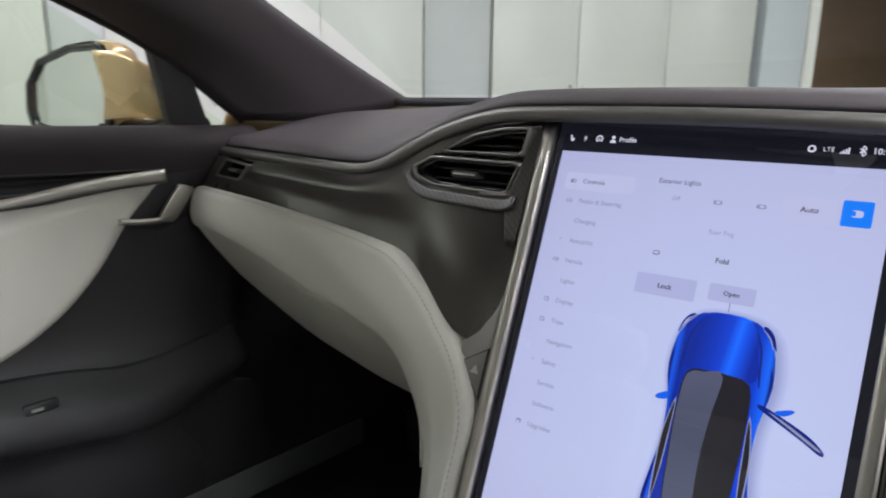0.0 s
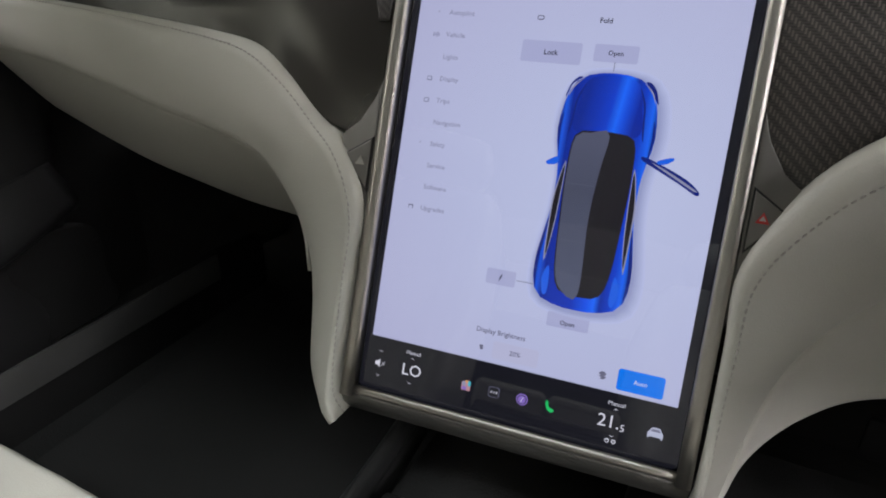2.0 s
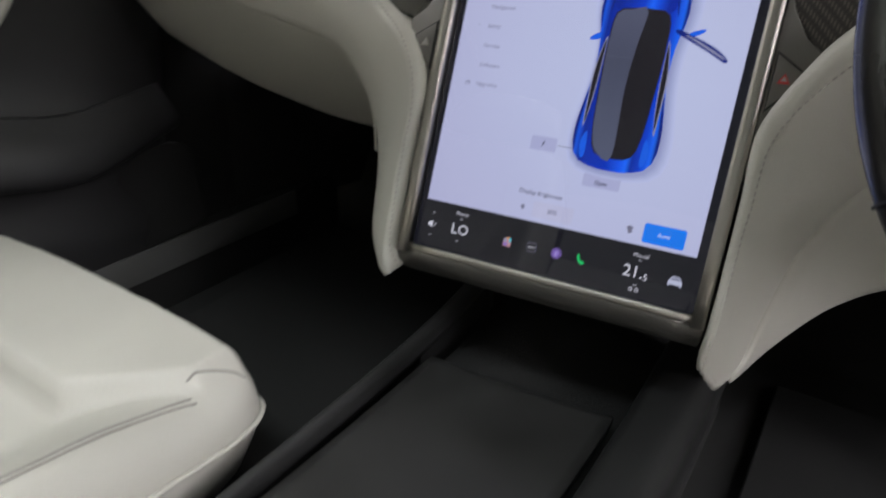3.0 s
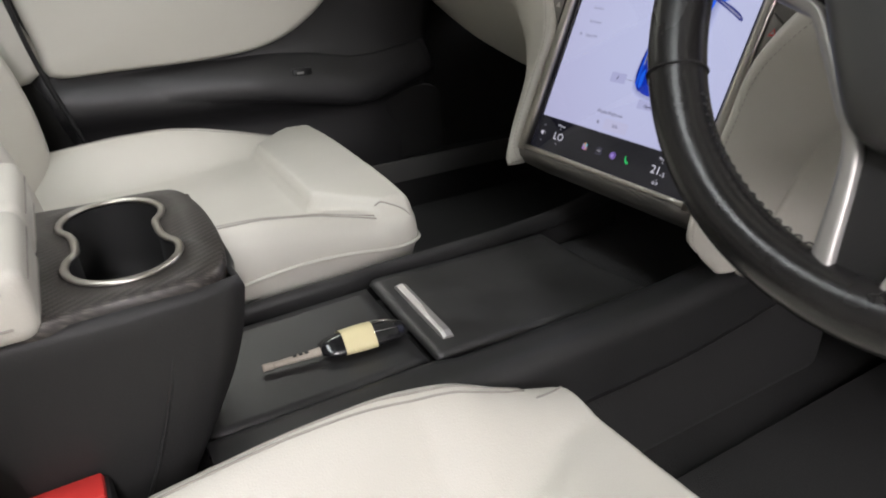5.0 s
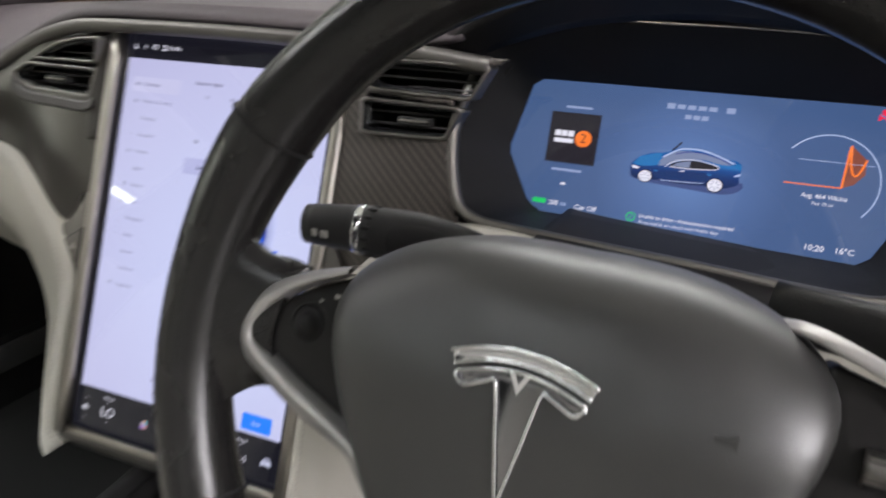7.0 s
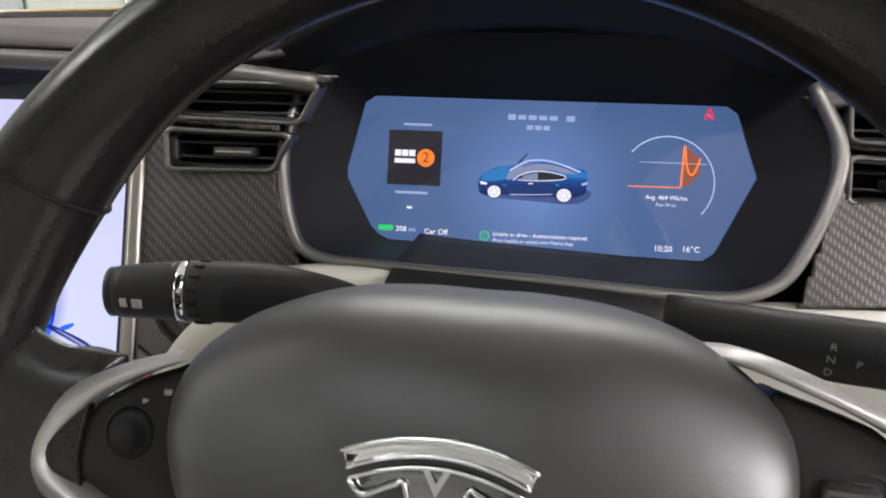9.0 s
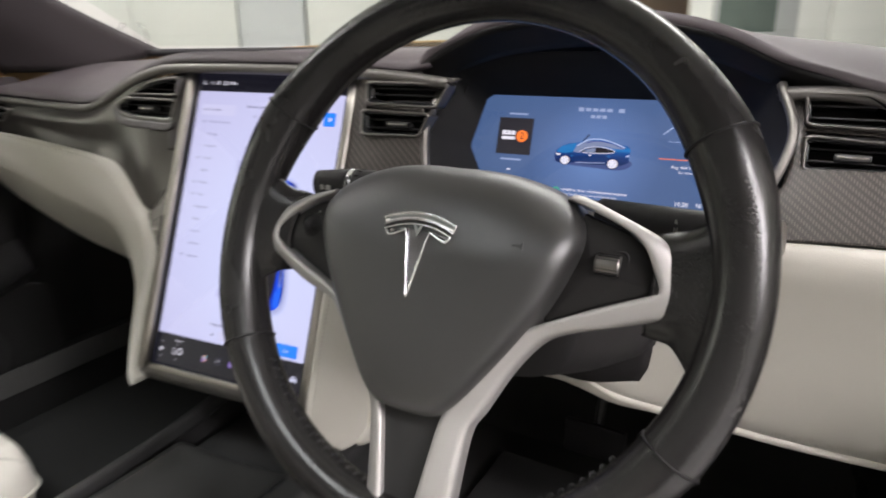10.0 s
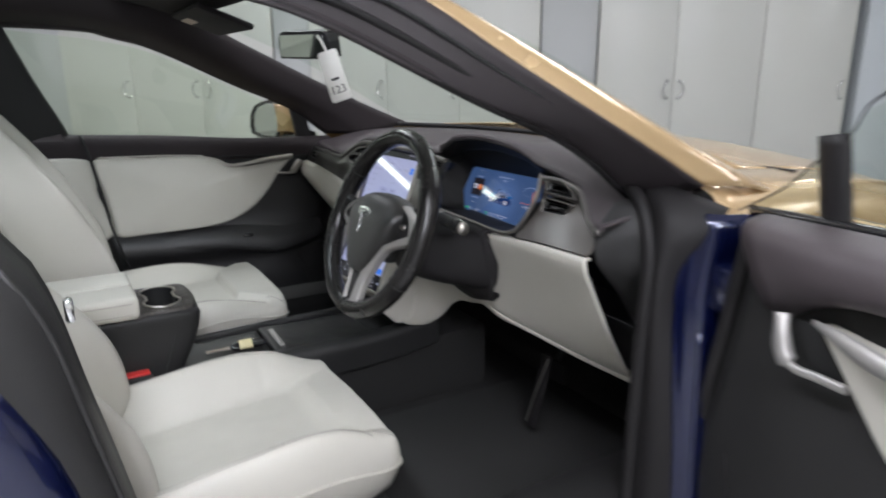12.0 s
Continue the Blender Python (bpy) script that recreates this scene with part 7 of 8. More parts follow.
for x, lean in ((-0.076, 0.0), (-0.070, 0.0), (-0.018, 0.0), (0.002, 1.0), (0.038, 1.0), (0.046, 1.0)):
    low, mid = 0.4365, 0.4440 if x not in (-0.076, 0.046) else 0.4410
    crest = 0.0018 * (1 - 2 * lean)
    y = 0.2045 - 0.03 * (x + 0.015)
    ends.append([bm.verts.new(p) for p in ((x, y - 0.0068, low), (x, y - 0.0060, mid - 0.0016), (x, y + crest, mid), (x, y + 0.0060, mid - 0.0016), (x, y + 0.0068, low))])
for p, q in zip(ends, ends[1:]):
    for k in range(4):
        bm.faces.new((p[k], p[k + 1], q[k + 1], q[k]))
for e in (ends[0], ends[-1]):
    bm.faces.new(e)
bmesh.ops.recalc_face_normals(bm, faces=bm.faces)
part("pull", bm, SILVER, con, "faceted satin nickel pull bar", smooth=False)

arm = thing("armrest_console", "black armrest console with carbon top and double cup holder", "armrest console")
ARMZ = 0.605
loft("box", [[(-0.085, -0.62, ARMZ - 0.006), (-0.098, -0.30, ARMZ - 0.006), (-0.096, -0.03, ARMZ - 0.006), (-0.07, -0.004, ARMZ - 0.006), (0.0, 0.001, ARMZ - 0.006), (0.07, -0.004, ARMZ - 0.006), (0.098, -0.03, ARMZ - 0.006), (0.10, -0.30, ARMZ - 0.006), (0.087, -0.62, ARMZ - 0.006)],
             [(-0.087, -0.62, ARMZ - 0.02), (-0.101, -0.30, ARMZ - 0.02), (-0.100, -0.03, ARMZ - 0.02), (-0.072, -0.001, ARMZ - 0.02), (0.0, 0.004, ARMZ - 0.02), (0.072, -0.001, ARMZ - 0.02), (0.102, -0.03, ARMZ - 0.02), (0.103, -0.30, ARMZ - 0.02), (0.089, -0.62, ARMZ - 0.02)],
             [(-0.087, -0.62, 0.52), (-0.099, -0.30, 0.52), (-0.098, -0.045, 0.52), (-0.070, -0.018, 0.52), (0.0, -0.013, 0.52), (0.070, -0.018, 0.52), (0.100, -0.045, 0.52), (0.101, -0.30, 0.52), (0.089, -0.62, 0.52)],
             [(-0.09, -0.62, 0.40), (-0.102, -0.30, 0.40), (-0.100, -0.10, 0.40), (-0.075, -0.075, 0.40), (0.0, -0.068, 0.40), (0.075, -0.075, 0.40), (0.102, -0.10, 0.40), (0.104, -0.30, 0.40), (0.092, -0.62, 0.40)]], BLACK, arm, nu=70, nv=20, thick=0.005, label="black moulded box")
sweep("box_seam", [(0.1015, -0.055, 0.585), (0.1012, -0.062, 0.54), (0.1035, -0.085, 0.47), (0.1045, -0.112, 0.41)], DARKGREY, arm, 0.0015, n=20, seg=6)
cup = []
for cx, a0, a1 in ((0.036, -128, 128), (-0.046, 52, 308)):
    for k in range(13):
        a = radians(a0 + (a1 - a0) * k / 12)
        cup.append((cx + 0.040 * math.cos(a), -0.072 + 0.040 * math.sin(a)))
top_out = [(-0.090, -0.16), (-0.097, -0.09), (-0.096, -0.03), (-0.085, -0.010), (-0.045, -0.001), (0.0, 0.001), (0.045, -0.001), (0.085, -0.010), (0.098, -0.03), (0.099, -0.09), (0.095, -0.16), (0.0, -0.165)]
oc = Vector((-0.005, -0.075))
ring_out = [(p.x, p.y) for p in smooth_line([(q[0], q[1], 0) for q in top_out], 240, True)]
cup_s = [(p.x, p.y) for p in smooth_line([(q[0], q[1], 0) for q in cup], 96, True)]


def outward(p):
    """Where the line from the middle through p meets the outer edge."""
    a = math.atan2(p[1] - oc.y, p[0] - oc.x)
    best = None
    for q, r in zip(ring_out, ring_out[1:] + ring_out[:1]):
        d0, d1 = (((math.atan2(v[1] - oc.y, v[0] - oc.x) - a + math.pi) % (2 * math.pi)) - math.pi for v in (q, r))
        if abs(d0) < 1 and abs(d1) < 1 and d0 * d1 <= 0:
            f = abs(d0) / max(1e-9, abs(d0) + abs(d1))
            best = (q[0] + (r[0] - q[0]) * f, q[1] + (r[1] - q[1]) * f)
    return best


match = [outward(p) for p in cup_s]
rows3 = [[(q[0], q[1], ARMZ - 0.010) for q in match], [(q[0], q[1], ARMZ - 0.001) for q in match], [(q[0] * 0.97 + oc.x * 0.03, q[1] * 0.97 + oc.y * 0.03, ARMZ + 0.002) for q in match], [(p[0], p[1], ARMZ + 0.002) for p in cup_s], [(p[0], p[1], ARMZ - 0.003) for p in cup_s]]
link_mesh("top_plate", [p for r in rows3 for p in r], [(j * 96 + i, j * 96 + (i + 1) % 96, (j + 1) * 96 + (i + 1) % 96, (j + 1) * 96 + i) for j in range(4) for i in range(96)], carbon_weave("gloss carbon top", 0.0016, 0.55), arm, "carbon fibre top plate")
sweep("cup_rim", [(p[0], p[1], ARMZ + 0.0025) for p in cup_s[::3]], SATIN, arm, 0.0032, 0.0025, n=120, seg=8, closed=True, label="satin nickel rim")
well = [[(p[0], p[1], ARMZ) for p in cup_s], [(p[0] * 0.97, p[1] * 0.97 - 0.002, ARMZ - 0.05) for p in cup_s], [(p[0] * 0.94, p[1] * 0.94 - 0.004, ARMZ - 0.085) for p in cup_s], [(0.5 * p[0] - 0.002, 0.5 * p[1] - 0.036, ARMZ - 0.086) for p in cup_s], [(0.02 * p[0] - 0.005, 0.02 * p[1] - 0.07, ARMZ - 0.086) for p in cup_s]]
link_mesh("cup_well", [p for r in well for p in r], [(j * 96 + i, j * 96 + (i + 1) % 96, (j + 1) * 96 + (i + 1) % 96, (j + 1) * 96 + i) for j in range(4) for i in range(96)], VOID, arm, "deep black cup wells")

rest = thing("armrest", "cream leather armrest pad on the console", "armrest")
for x, w in ((-0.060, 0.117), (0.058, 0.114)):
    bm = box_bm((x - w / 2, -0.60, ARMZ - 0.006), (x + w / 2, -0.128, ARMZ + 0.047), 0.012, 4)
    part("pad", bm, CREAM, rest)
for h in (0.008, 0.033):
    for x, w in ((-0.060, 0.117), (0.058, 0.114)):
        sweep("seam", [(x - w / 2 + 0.013, -0.1279, ARMZ + h), (x, -0.1279, ARMZ + h), (x + w / 2 - 0.013, -0.1279, ARMZ + h)], SEAM, rest, 0.0010, n=20, seg=6)
    sweep("seam", [(0.1151, -0.142, ARMZ + h), (0.1151, -0.34, ARMZ + h), (0.1151, -0.55, ARMZ + h)], SEAM, rest, 0.0010, n=20, seg=6)

buckle = thing("seat_belt_buckle", "black belt buckle with a red press button", "belt buckle", place=(0.118, -0.150, 0.418))
box("case", (-0.018, -0.03, -0.06), (0.018, 0.03, 0.055), BLACK, buckle, 0.006)
box("button", (-0.013, -0.026, 0.050), (0.013, 0.026, 0.060), RED, buckle, 0.003, "red press button")

# ---- loose things on the console ----
key = thing("key_fob", "glossy black car key wrapped in masking tape with a stick tag", "key", place=(0.007, 0.124, 0.4345))
key.rotation_euler = (0, 0, radians(86))
loft("fob", [[(-0.046, -0.010, 0.010), (-0.046, 0, 0.014), (-0.046, 0.010, 0.010), (-0.046, 0, 0.006)], [(-0.035, -0.017, 0.009), (-0.035, 0, 0.019), (-0.035, 0.017, 0.009), (-0.035, 0, 0.001)], [(0.0, -0.019, 0.010), (0.0, 0, 0.023), (0.0, 0.019, 0.010), (0.0, 0, 0.001)], [(0.032, -0.018, 0.010), (0.032, 0, 0.020), (0.032, 0.018, 0.010), (0.032, 0, 0.001)], [(0.046, -0.010, 0.010), (0.046, 0, 0.014), (0.046, 0.010, 0.010), (0.046, 0, 0.006)]], GLOSS, key, nu=28, nv=24, closed_u=True, cap=True, label="glossy black fob")
loft("tape", [[(-0.024, -0.0195, 0.010), (-0.024, 0, 0.0235), (-0.024, 0.0195, 0.010), (-0.024, 0, 0.0002)], [(-0.008, -0.0205, 0.010), (-0.008, 0, 0.0248), (-0.008, 0.0205, 0.010), (-0.008, 0, 0.0002)], [(0.009, -0.0205, 0.010), (0.009, 0, 0.0248), (0.009, 0.0205, 0.010), (0.009, 0, 0.0002)]], TAPE, key, nu=28, nv=8, closed_u=True, label="cream masking tape")
sweep("stick", [(-0.043, 0, 0.008), (-0.070, 0.001, 0.007), (-0.095, 0.002, 0.006)], PENWHITE, key, 0.0052, 0.0045, n=14, seg=10, squash=lambda t: 1.0 - 0.35 * t, label="grubby white stick tag")
sweep("stick_end", [(-0.094, 0.002, 0.006), (-0.100, 0.002, 0.006), (-0.104, 0.002, 0.006)], PENWHITE, key, 0.0042, 0.0038, n=6, seg=10)
for k in range(3):
    box("mark", (-0.062 - k * 0.006, -0.002, 0.0112), (-0.058 - k * 0.006, 0.003, 0.0122), INK, key, 0.0003)
for s in (-1, 1):
    sweep("shine_line", [(0.002, s * 0.009, 0.0205), (0.02, s * 0.010, 0.0190), (0.036, s * 0.007, 0.0165)], CHROME, key, 0.0008, n=10, seg=6)

# ---- cabin floor and shell ----
shell = thing("car_shell", "car body with gold wrap outside and blue door jambs", "car body")
box("floor_pan", (-0.80, -1.2, 0.17), (0.80, 1.25, 0.215), CARPET, shell, 0.01, "black carpet")
loft("bulkhead", [[(-0.8, 1.0, 0.20), (0, 1.0, 0.20), (0.8, 1.0, 0.20)], [(-0.8, 1.12, 0.40), (0, 1.12, 0.40), (0.8, 1.12, 0.40)], [(-0.8, 1.14, 0.92), (0, 1.14, 0.92), (0.8, 1.14, 0.92)]], CARPET, shell, nu=8, nv=12, thick=0.02)
box("rear_partition", (-0.76, -1.25, 0.2), (0.76, -1.2, 1.0), BLACK, shell, 0.01, "black rear trim")
for s in (-1, 1):
    k0 = 0.78 if s > 0 else 0.60
    box("side_sill", (s * 0.80 - 0.07, -1.2, 0.17), (s * 0.80 + 0.07, 1.0, 0.34), BLACK, shell, 0.025, "black sill trim")
    if s < 0:
        box("sill_strip", (s * 0.7265 - 0.003, -0.9, 0.285), (s * 0.7265 + 0.003, 0.86, 0.336), SILLGREY, shell, 0.002, "grey ribbed sill strip")
    loft("kick_panel", [[(s * 0.765, k0 + 0.04, 0.30), (s * 0.755, 0.9, 0.30), (s * 0.73, 1.1, 0.30)], [(s * 0.775, k0, 0.6), (s * 0.765, 0.9, 0.6), (s * 0.74, 1.1, 0.6)], [(s * 0.785, k0, 0.84), (s * 0.775, 0.9, 0.86), (s * 0.76, 1.1, 0.88)]], BLACK, shell, nu=16, nv=14, thick=0.012)
rug = thing("floor_mat", "black carpet mat in the driver footwell", "floor mat", place=(0.42, 0.55, 0.222))
box("mat", (-0.24, -0.35, 0), (0.24, 0.35, 0.012), CARPET, rug, 0.005)
rug2 = copy_thing(rug, Matrix.Translation((-0.42, 0.55, 0.222)))
rug2["label"] = "black carpet mat in the passenger footwell"
pedal = thing("pedal", "black rubber brake pedal hanging in the footwell", "pedal", "foot pedals", place=(0.36, 0.86, 0.34))
box("pad", (-0.05, -0.012, -0.03), (0.05, 0.0, 0.03), RUBBER, pedal, 0.005)
sweep("lever", [(0, 0.0, 0.0), (0.0, 0.05, 0.1), (0, 0.12, 0.24)], DARKGREY, pedal, 0.008, n=10, seg=8)
pedal2 = thing("pedal", "tall black accelerator pedal in the footwell", "pedal", "foot pedals", place=(0.462, 0.70, 0.262))
box("pad", (-0.016, -0.006, 0), (0.016, 0.006, 0.19), RUBBER, pedal2, 0.004)
sweep("edge", [(-0.013, -0.0075, 0.008), (-0.004, -0.008, 0.09), (0.012, -0.0075, 0.182)], SATIN, pedal2, 0.0022, n=16, seg=8, label="worn metal edge")
pedal2.rotation_euler = (radians(-15), 0, 0)

lo_edge = [(0.755, 0.665, 0.902), (0.748, 0.518, 1.005), (0.734, 0.336, 1.083), (0.712, 0.09, 1.196), (0.697, -0.04, 1.232), (0.69, -0.2, 1.256), (0.67, -0.9, 1.262)]
in_edge = [(0.70, 0.95, 0.928), (0.685, 0.786, 0.994), (0.660, 0.56, 1.095), (0.630, 0.29, 1.222), (0.612, 0.14, 1.292), (0.56, -0.25, 1.35), (0.56, -0.9, 1.36)]
for s in (-1, 1):
    a = [(s * p[0], p[1], p[2]) for p in lo_edge]
    b = [(s * p[0], p[1], p[2]) for p in in_edge]
    mid = [((p[0] + q[0]) / 2 - s * 0.022, (p[1] + q[1]) / 2 - 0.012, (p[2] + q[2]) / 2 - 0.012) for p, q in zip(a, b)]
    loft("pillar_trim", [[(p[0] + s * 0.02, p[1], p[2]) for p in a], a, mid, b, [(p[0] + s * 0.01, p[1] + 0.02, p[2] + 0.01) for p in b]], PILLAR, shell, nu=60, nv=16, thick=0.008, label="dark aubergine pillar trim")
    sweep("pillar_seal", [(p[0] + s * 0.012, p[1] - 0.002, p[2] + 0.002) for p in a], RUBBER, shell, 0.008, n=60, seg=8)
    outer0 = [(s * p[0], p[1], p[2]) for p in ((0.90, 0.704, 0.938), (0.86, 0.553, 1.031), (0.79, 0.378, 1.142), (0.735, 0.235, 1.236), (0.70, 0.085, 1.292), (0.675, -0.31, 1.33), (0.67, -0.9, 1.33))]
    outer2 = [(s * p[0], p[1], p[2]) for p in ((0.90, 0.924, 0.901), (0.85, 0.685, 1.02), (0.78, 0.484, 1.134), (0.70, 0.298, 1.235), (0.655, 0.12, 1.32), (0.60, -0.31, 1.37), (0.59, -0.9, 1.37))]
    outer1 = [((p[0] + q[0]) / 2 + s * 0.012, (p[1] + q[1]) / 2, (p[2] + q[2]) / 2 + 0.008) for p, q in zip(outer0, outer2)]
    loft("jamb", [[(p[0] + s * 0.02, p[1], p[2]) for p in a], [(p[0] * 0.5 + q[0] * 0.5, p[1] + 0.018, p[2] + 0.002) for p, q in zip(a, outer0)], outer0], JAMB, shell, nu=60, nv=10, thick=0.006, label="dark jamb inside the door line")
    for f in (0.35, 0.68):
        sweep("jamb_seal", [(p[0] * (1 - f) + q[0] * f + s * 0.006, p[1] * (1 - f) + q[1] * f + 0.004, p[2] * (1 - f) + q[2] * f - 0.001) for p, q in zip(a, outer0)][:5], GLOSS if f > 0.5 else RUBBER, shell, 0.006 if f < 0.5 else 0.0035, n=50, seg=8, label="dark seal along the door opening")
    loft("outer_pillar", [outer0, outer1, outer2], GOLD, shell, nu=60, nv=14, thick=0.004, label="gold wrapped roof pillar")
    # middle post
    post = [(0.70, -0.012), (0.72, 0.0), (0.85, 0.0), (0.875, -0.07), (0.87, -0.20), (0.70, -0.20)] if s > 0 else [(0.80, 0.0), (0.85, 0.0), (0.875, -0.07), (0.87, -0.20), (0.77, -0.20)]
    lean = ((0.30, -0.17, 0.0), (0.60, -0.226, 0.0), (0.73, -0.252, 0.0), (0.86, -0.278, 0.005), (0.93, -0.312, 0.015), (1.02, -0.40, 0.04), (1.26, -0.60, 0.14)) if s > 0 else ((0.30, -0.16, 0.0), (0.60, -0.20, 0.0), (0.88, -0.225, 0.01), (0.95, -0.235, 0.03), (1.1, -0.30, 0.07), (1.26, -0.36, 0.12))
    back = 0.0 if s > 0 else 0.04
    slim = 1.0 if s > 0 else 0.85
    rows = [[(s * (px - dx - back), y0 + py * slim + back * 0.6, z) for px, py in post] for z, y0, dx in lean]
    loft("middle_post", rows, BLACK, shell, nu=50, nv=28, closed_u=True, label="black trimmed middle post")

# the driver's door posts: deep blue paint under black covers and seals
loft("middle_post_paint", [[(0.868 - dx, y0 - 0.060, z), (0.888 - dx, y0 - 0.10, z), (0.892 - dx, y0 - 0.3, z)] for z, y0, dx in ((0.30, -0.145, 0.0), (0.60, -0.197, 0.0), (0.72, -0.222, 0.0), (0.84, -0.268, 0.008))], BLUE, shell, nu=10, nv=14, thick=0.004, label="deep blue painted post")
sweep("post_lip", [(0.853, -0.170, 0.30), (0.853, -0.226, 0.60), (0.853, -0.252, 0.73), (0.847, -0.280, 0.86), (0.838, -0.314, 0.93)], DARKGREY, shell, 0.004, n=30, seg=8, label="charcoal lip along the post")
box("belt_guide", (0.806, -0.262, 0.856), (0.824, -0.252, 0.884), CHROME, shell, 0.004, "bright metal belt guide")
loft("dash_end", [[(0.775, 0.84, 0.30), (0.84, 0.74, 0.30), (0.872, 0.624, 0.30)], [(0.770, 0.755, 0.55), (0.84, 0.72, 0.55), (0.872, 0.624, 0.55)], [(0.780, 0.655, 0.70), (0.845, 0.672, 0.70), (0.876, 0.622, 0.70)], [(0.794, 0.562, 0.80), (0.84, 0.610, 0.80), (0.876, 0.627, 0.80)], [(0.785, 0.575, 0.855), (0.82, 0.60, 0.865), (0.868, 0.64, 0.87)], [(0.78, 0.62, 0.90), (0.81, 0.64, 0.91), (0.85, 0.66, 0.91)]], BLACK, shell, nu=20, nv=34, thick=0.006, label="black end panel of the dashboard")
sweep("post_seal", [(0.872, 0.605, 0.24), (0.878, 0.600, 0.5), (0.880, 0.602, 0.70), (0.872, 0.615, 0.82), (0.835, 0.63, 0.895), (0.790, 0.645, 0.925), (0.757, 0.66, 0.925)], RUBBER, shell, 0.013, n=40, seg=10, label="black rubber door seal")
loft("post_cover", [[(0.858, 0.608, 0.25), (0.92, 0.603, 0.25), (0.968, 0.620, 0.25)], [(0.872, 0.606, 0.45), (0.915, 0.601, 0.45), (0.954, 0.620, 0.45)], [(0.880, 0.605, 0.60), (0.910, 0.600, 0.60), (0.936, 0.622, 0.60)], [(0.880, 0.606, 0.72), (0.904, 0.601, 0.72), (0.920, 0.628, 0.72)], [(0.872, 0.618, 0.80), (0.900, 0.606, 0.80), (0.918, 0.636, 0.80)], [(0.84, 0.64, 0.90), (0.90, 0.625, 0.885), (0.950, 0.672, 0.87)], [(0.79, 0.66, 0.945), (0.86, 0.67, 0.935), (0.955, 0.70, 0.91)]], RUBBER, shell, nu=24, nv=34, thick=0.008, label="black post cover with a folded top")
loft("door_post", [[(0.963, 0.622, 0.25), (0.992, 0.645, 0.25), (0.998, 0.73, 0.25)], [(0.950, 0.622, 0.45), (0.984, 0.645, 0.45), (0.995, 0.73, 0.45)], [(0.931, 0.625, 0.60), (0.972, 0.647, 0.60), (0.992, 0.73, 0.60)], [(0.915, 0.630, 0.72), (0.960, 0.650, 0.72), (0.988, 0.73, 0.72)], [(0.912, 0.638, 0.80), (0.955, 0.660, 0.81), (0.985, 0.73, 0.82)], [(0.935, 0.67, 0.90), (0.958, 0.685, 0.90), (0.985, 0.74, 0.90)]], BLUE, shell, nu=24, nv=24, thick=0.008, label="deep blue painted door post")
sweep("post_ridge", [(0.990, 0.640, 0.27), (0.978, 0.642, 0.5), (0.962, 0.650, 0.70)], BLUE, shell, 0.006, n=20, seg=8)

loft("roof_lining", [[(-0.62, 0.16, 1.30), (-0.3, 0.25, 1.325), (0, 0.27, 1.335), (0.3, 0.25, 1.325), (0.62, 0.16, 1.30)], [(-0.60, 0.05, 1.33), (-0.3, 0.10, 1.36), (0, 0.12, 1.37), (0.3, 0.10, 1.36), (0.60, 0.05, 1.33)], [(-0.58, -0.05, 1.345), (-0.3, -0.02, 1.38), (0, 0.0, 1.39), (0.3, -0.02, 1.38), (0.58, -0.05, 1.345)]], HEADLINER, shell, nu=30, nv=12, thick=0.015, label="black roof lining")
roof_glass = loft("roof_glass", [[(-0.57, -0.05, 1.36), (0, 0.0, 1.405), (0.57, -0.05, 1.36)], [(-0.57, -0.6, 1.37), (0, -0.6, 1.42), (0.57, -0.6, 1.37)], [(-0.55, -1.25, 1.32), (0, -1.25, 1.37), (0.55, -1.25, 1.32)]], TINTED, shell, nu=24, nv=20, label="tinted glass roof")
screen_glass = loft("windscreen", [[(-0.69, 0.95, 0.945), (-0.35, 1.10, 0.945), (0, 1.14, 0.945), (0.35, 1.10, 0.945), (0.69, 0.95, 0.945)], [(-0.66, 0.57, 1.15), (-0.33, 0.70, 1.16), (0, 0.73, 1.165), (0.33, 0.70, 1.16), (0.66, 0.57, 1.15)], [(-0.61, 0.17, 1.31), (-0.3, 0.27, 1.335), (0, 0.29, 1.345), (0.3, 0.27, 1.335), (0.61, 0.17, 1.31)]], GLASS, shell, nu=30, nv=20, label="clear windscreen")
screen_glass.visible_shadow = False
sweep("windscreen_seal", [(-0.70, 0.93, 0.932), (-0.35, 1.085, 0.934), (0, 1.125, 0.935), (0.35, 1.085, 0.934), (0.70, 0.93, 0.932)], RUBBER, shell, 0.008, n=40, seg=8)
# bonnet and front wings
loft("bonnet", [[(-0.74, 1.02, 0.925), (-0.4, 1.17, 0.945), (0, 1.21, 0.955), (0.4, 1.17, 0.945), (0.74, 1.02, 0.925)], [(-0.76, 1.35, 0.895), (-0.4, 1.42, 0.93), (0, 1.45, 0.935), (0.4, 1.42, 0.93), (0.76, 1.35, 0.895)], [(-0.72, 1.9, 0.78), (-0.4, 1.95, 0.82), (0, 1.97, 0.825), (0.4, 1.95, 0.82), (0.72, 1.9, 0.78)], [(-0.6, 2.25, 0.60), (-0.3, 2.32, 0.64), (0, 2.34, 0.65), (0.3, 2.32, 0.64), (0.6, 2.25, 0.60)]], GOLD, shell, nu=50, nv=30, thick=0.004, label="gold wrapped bonnet")
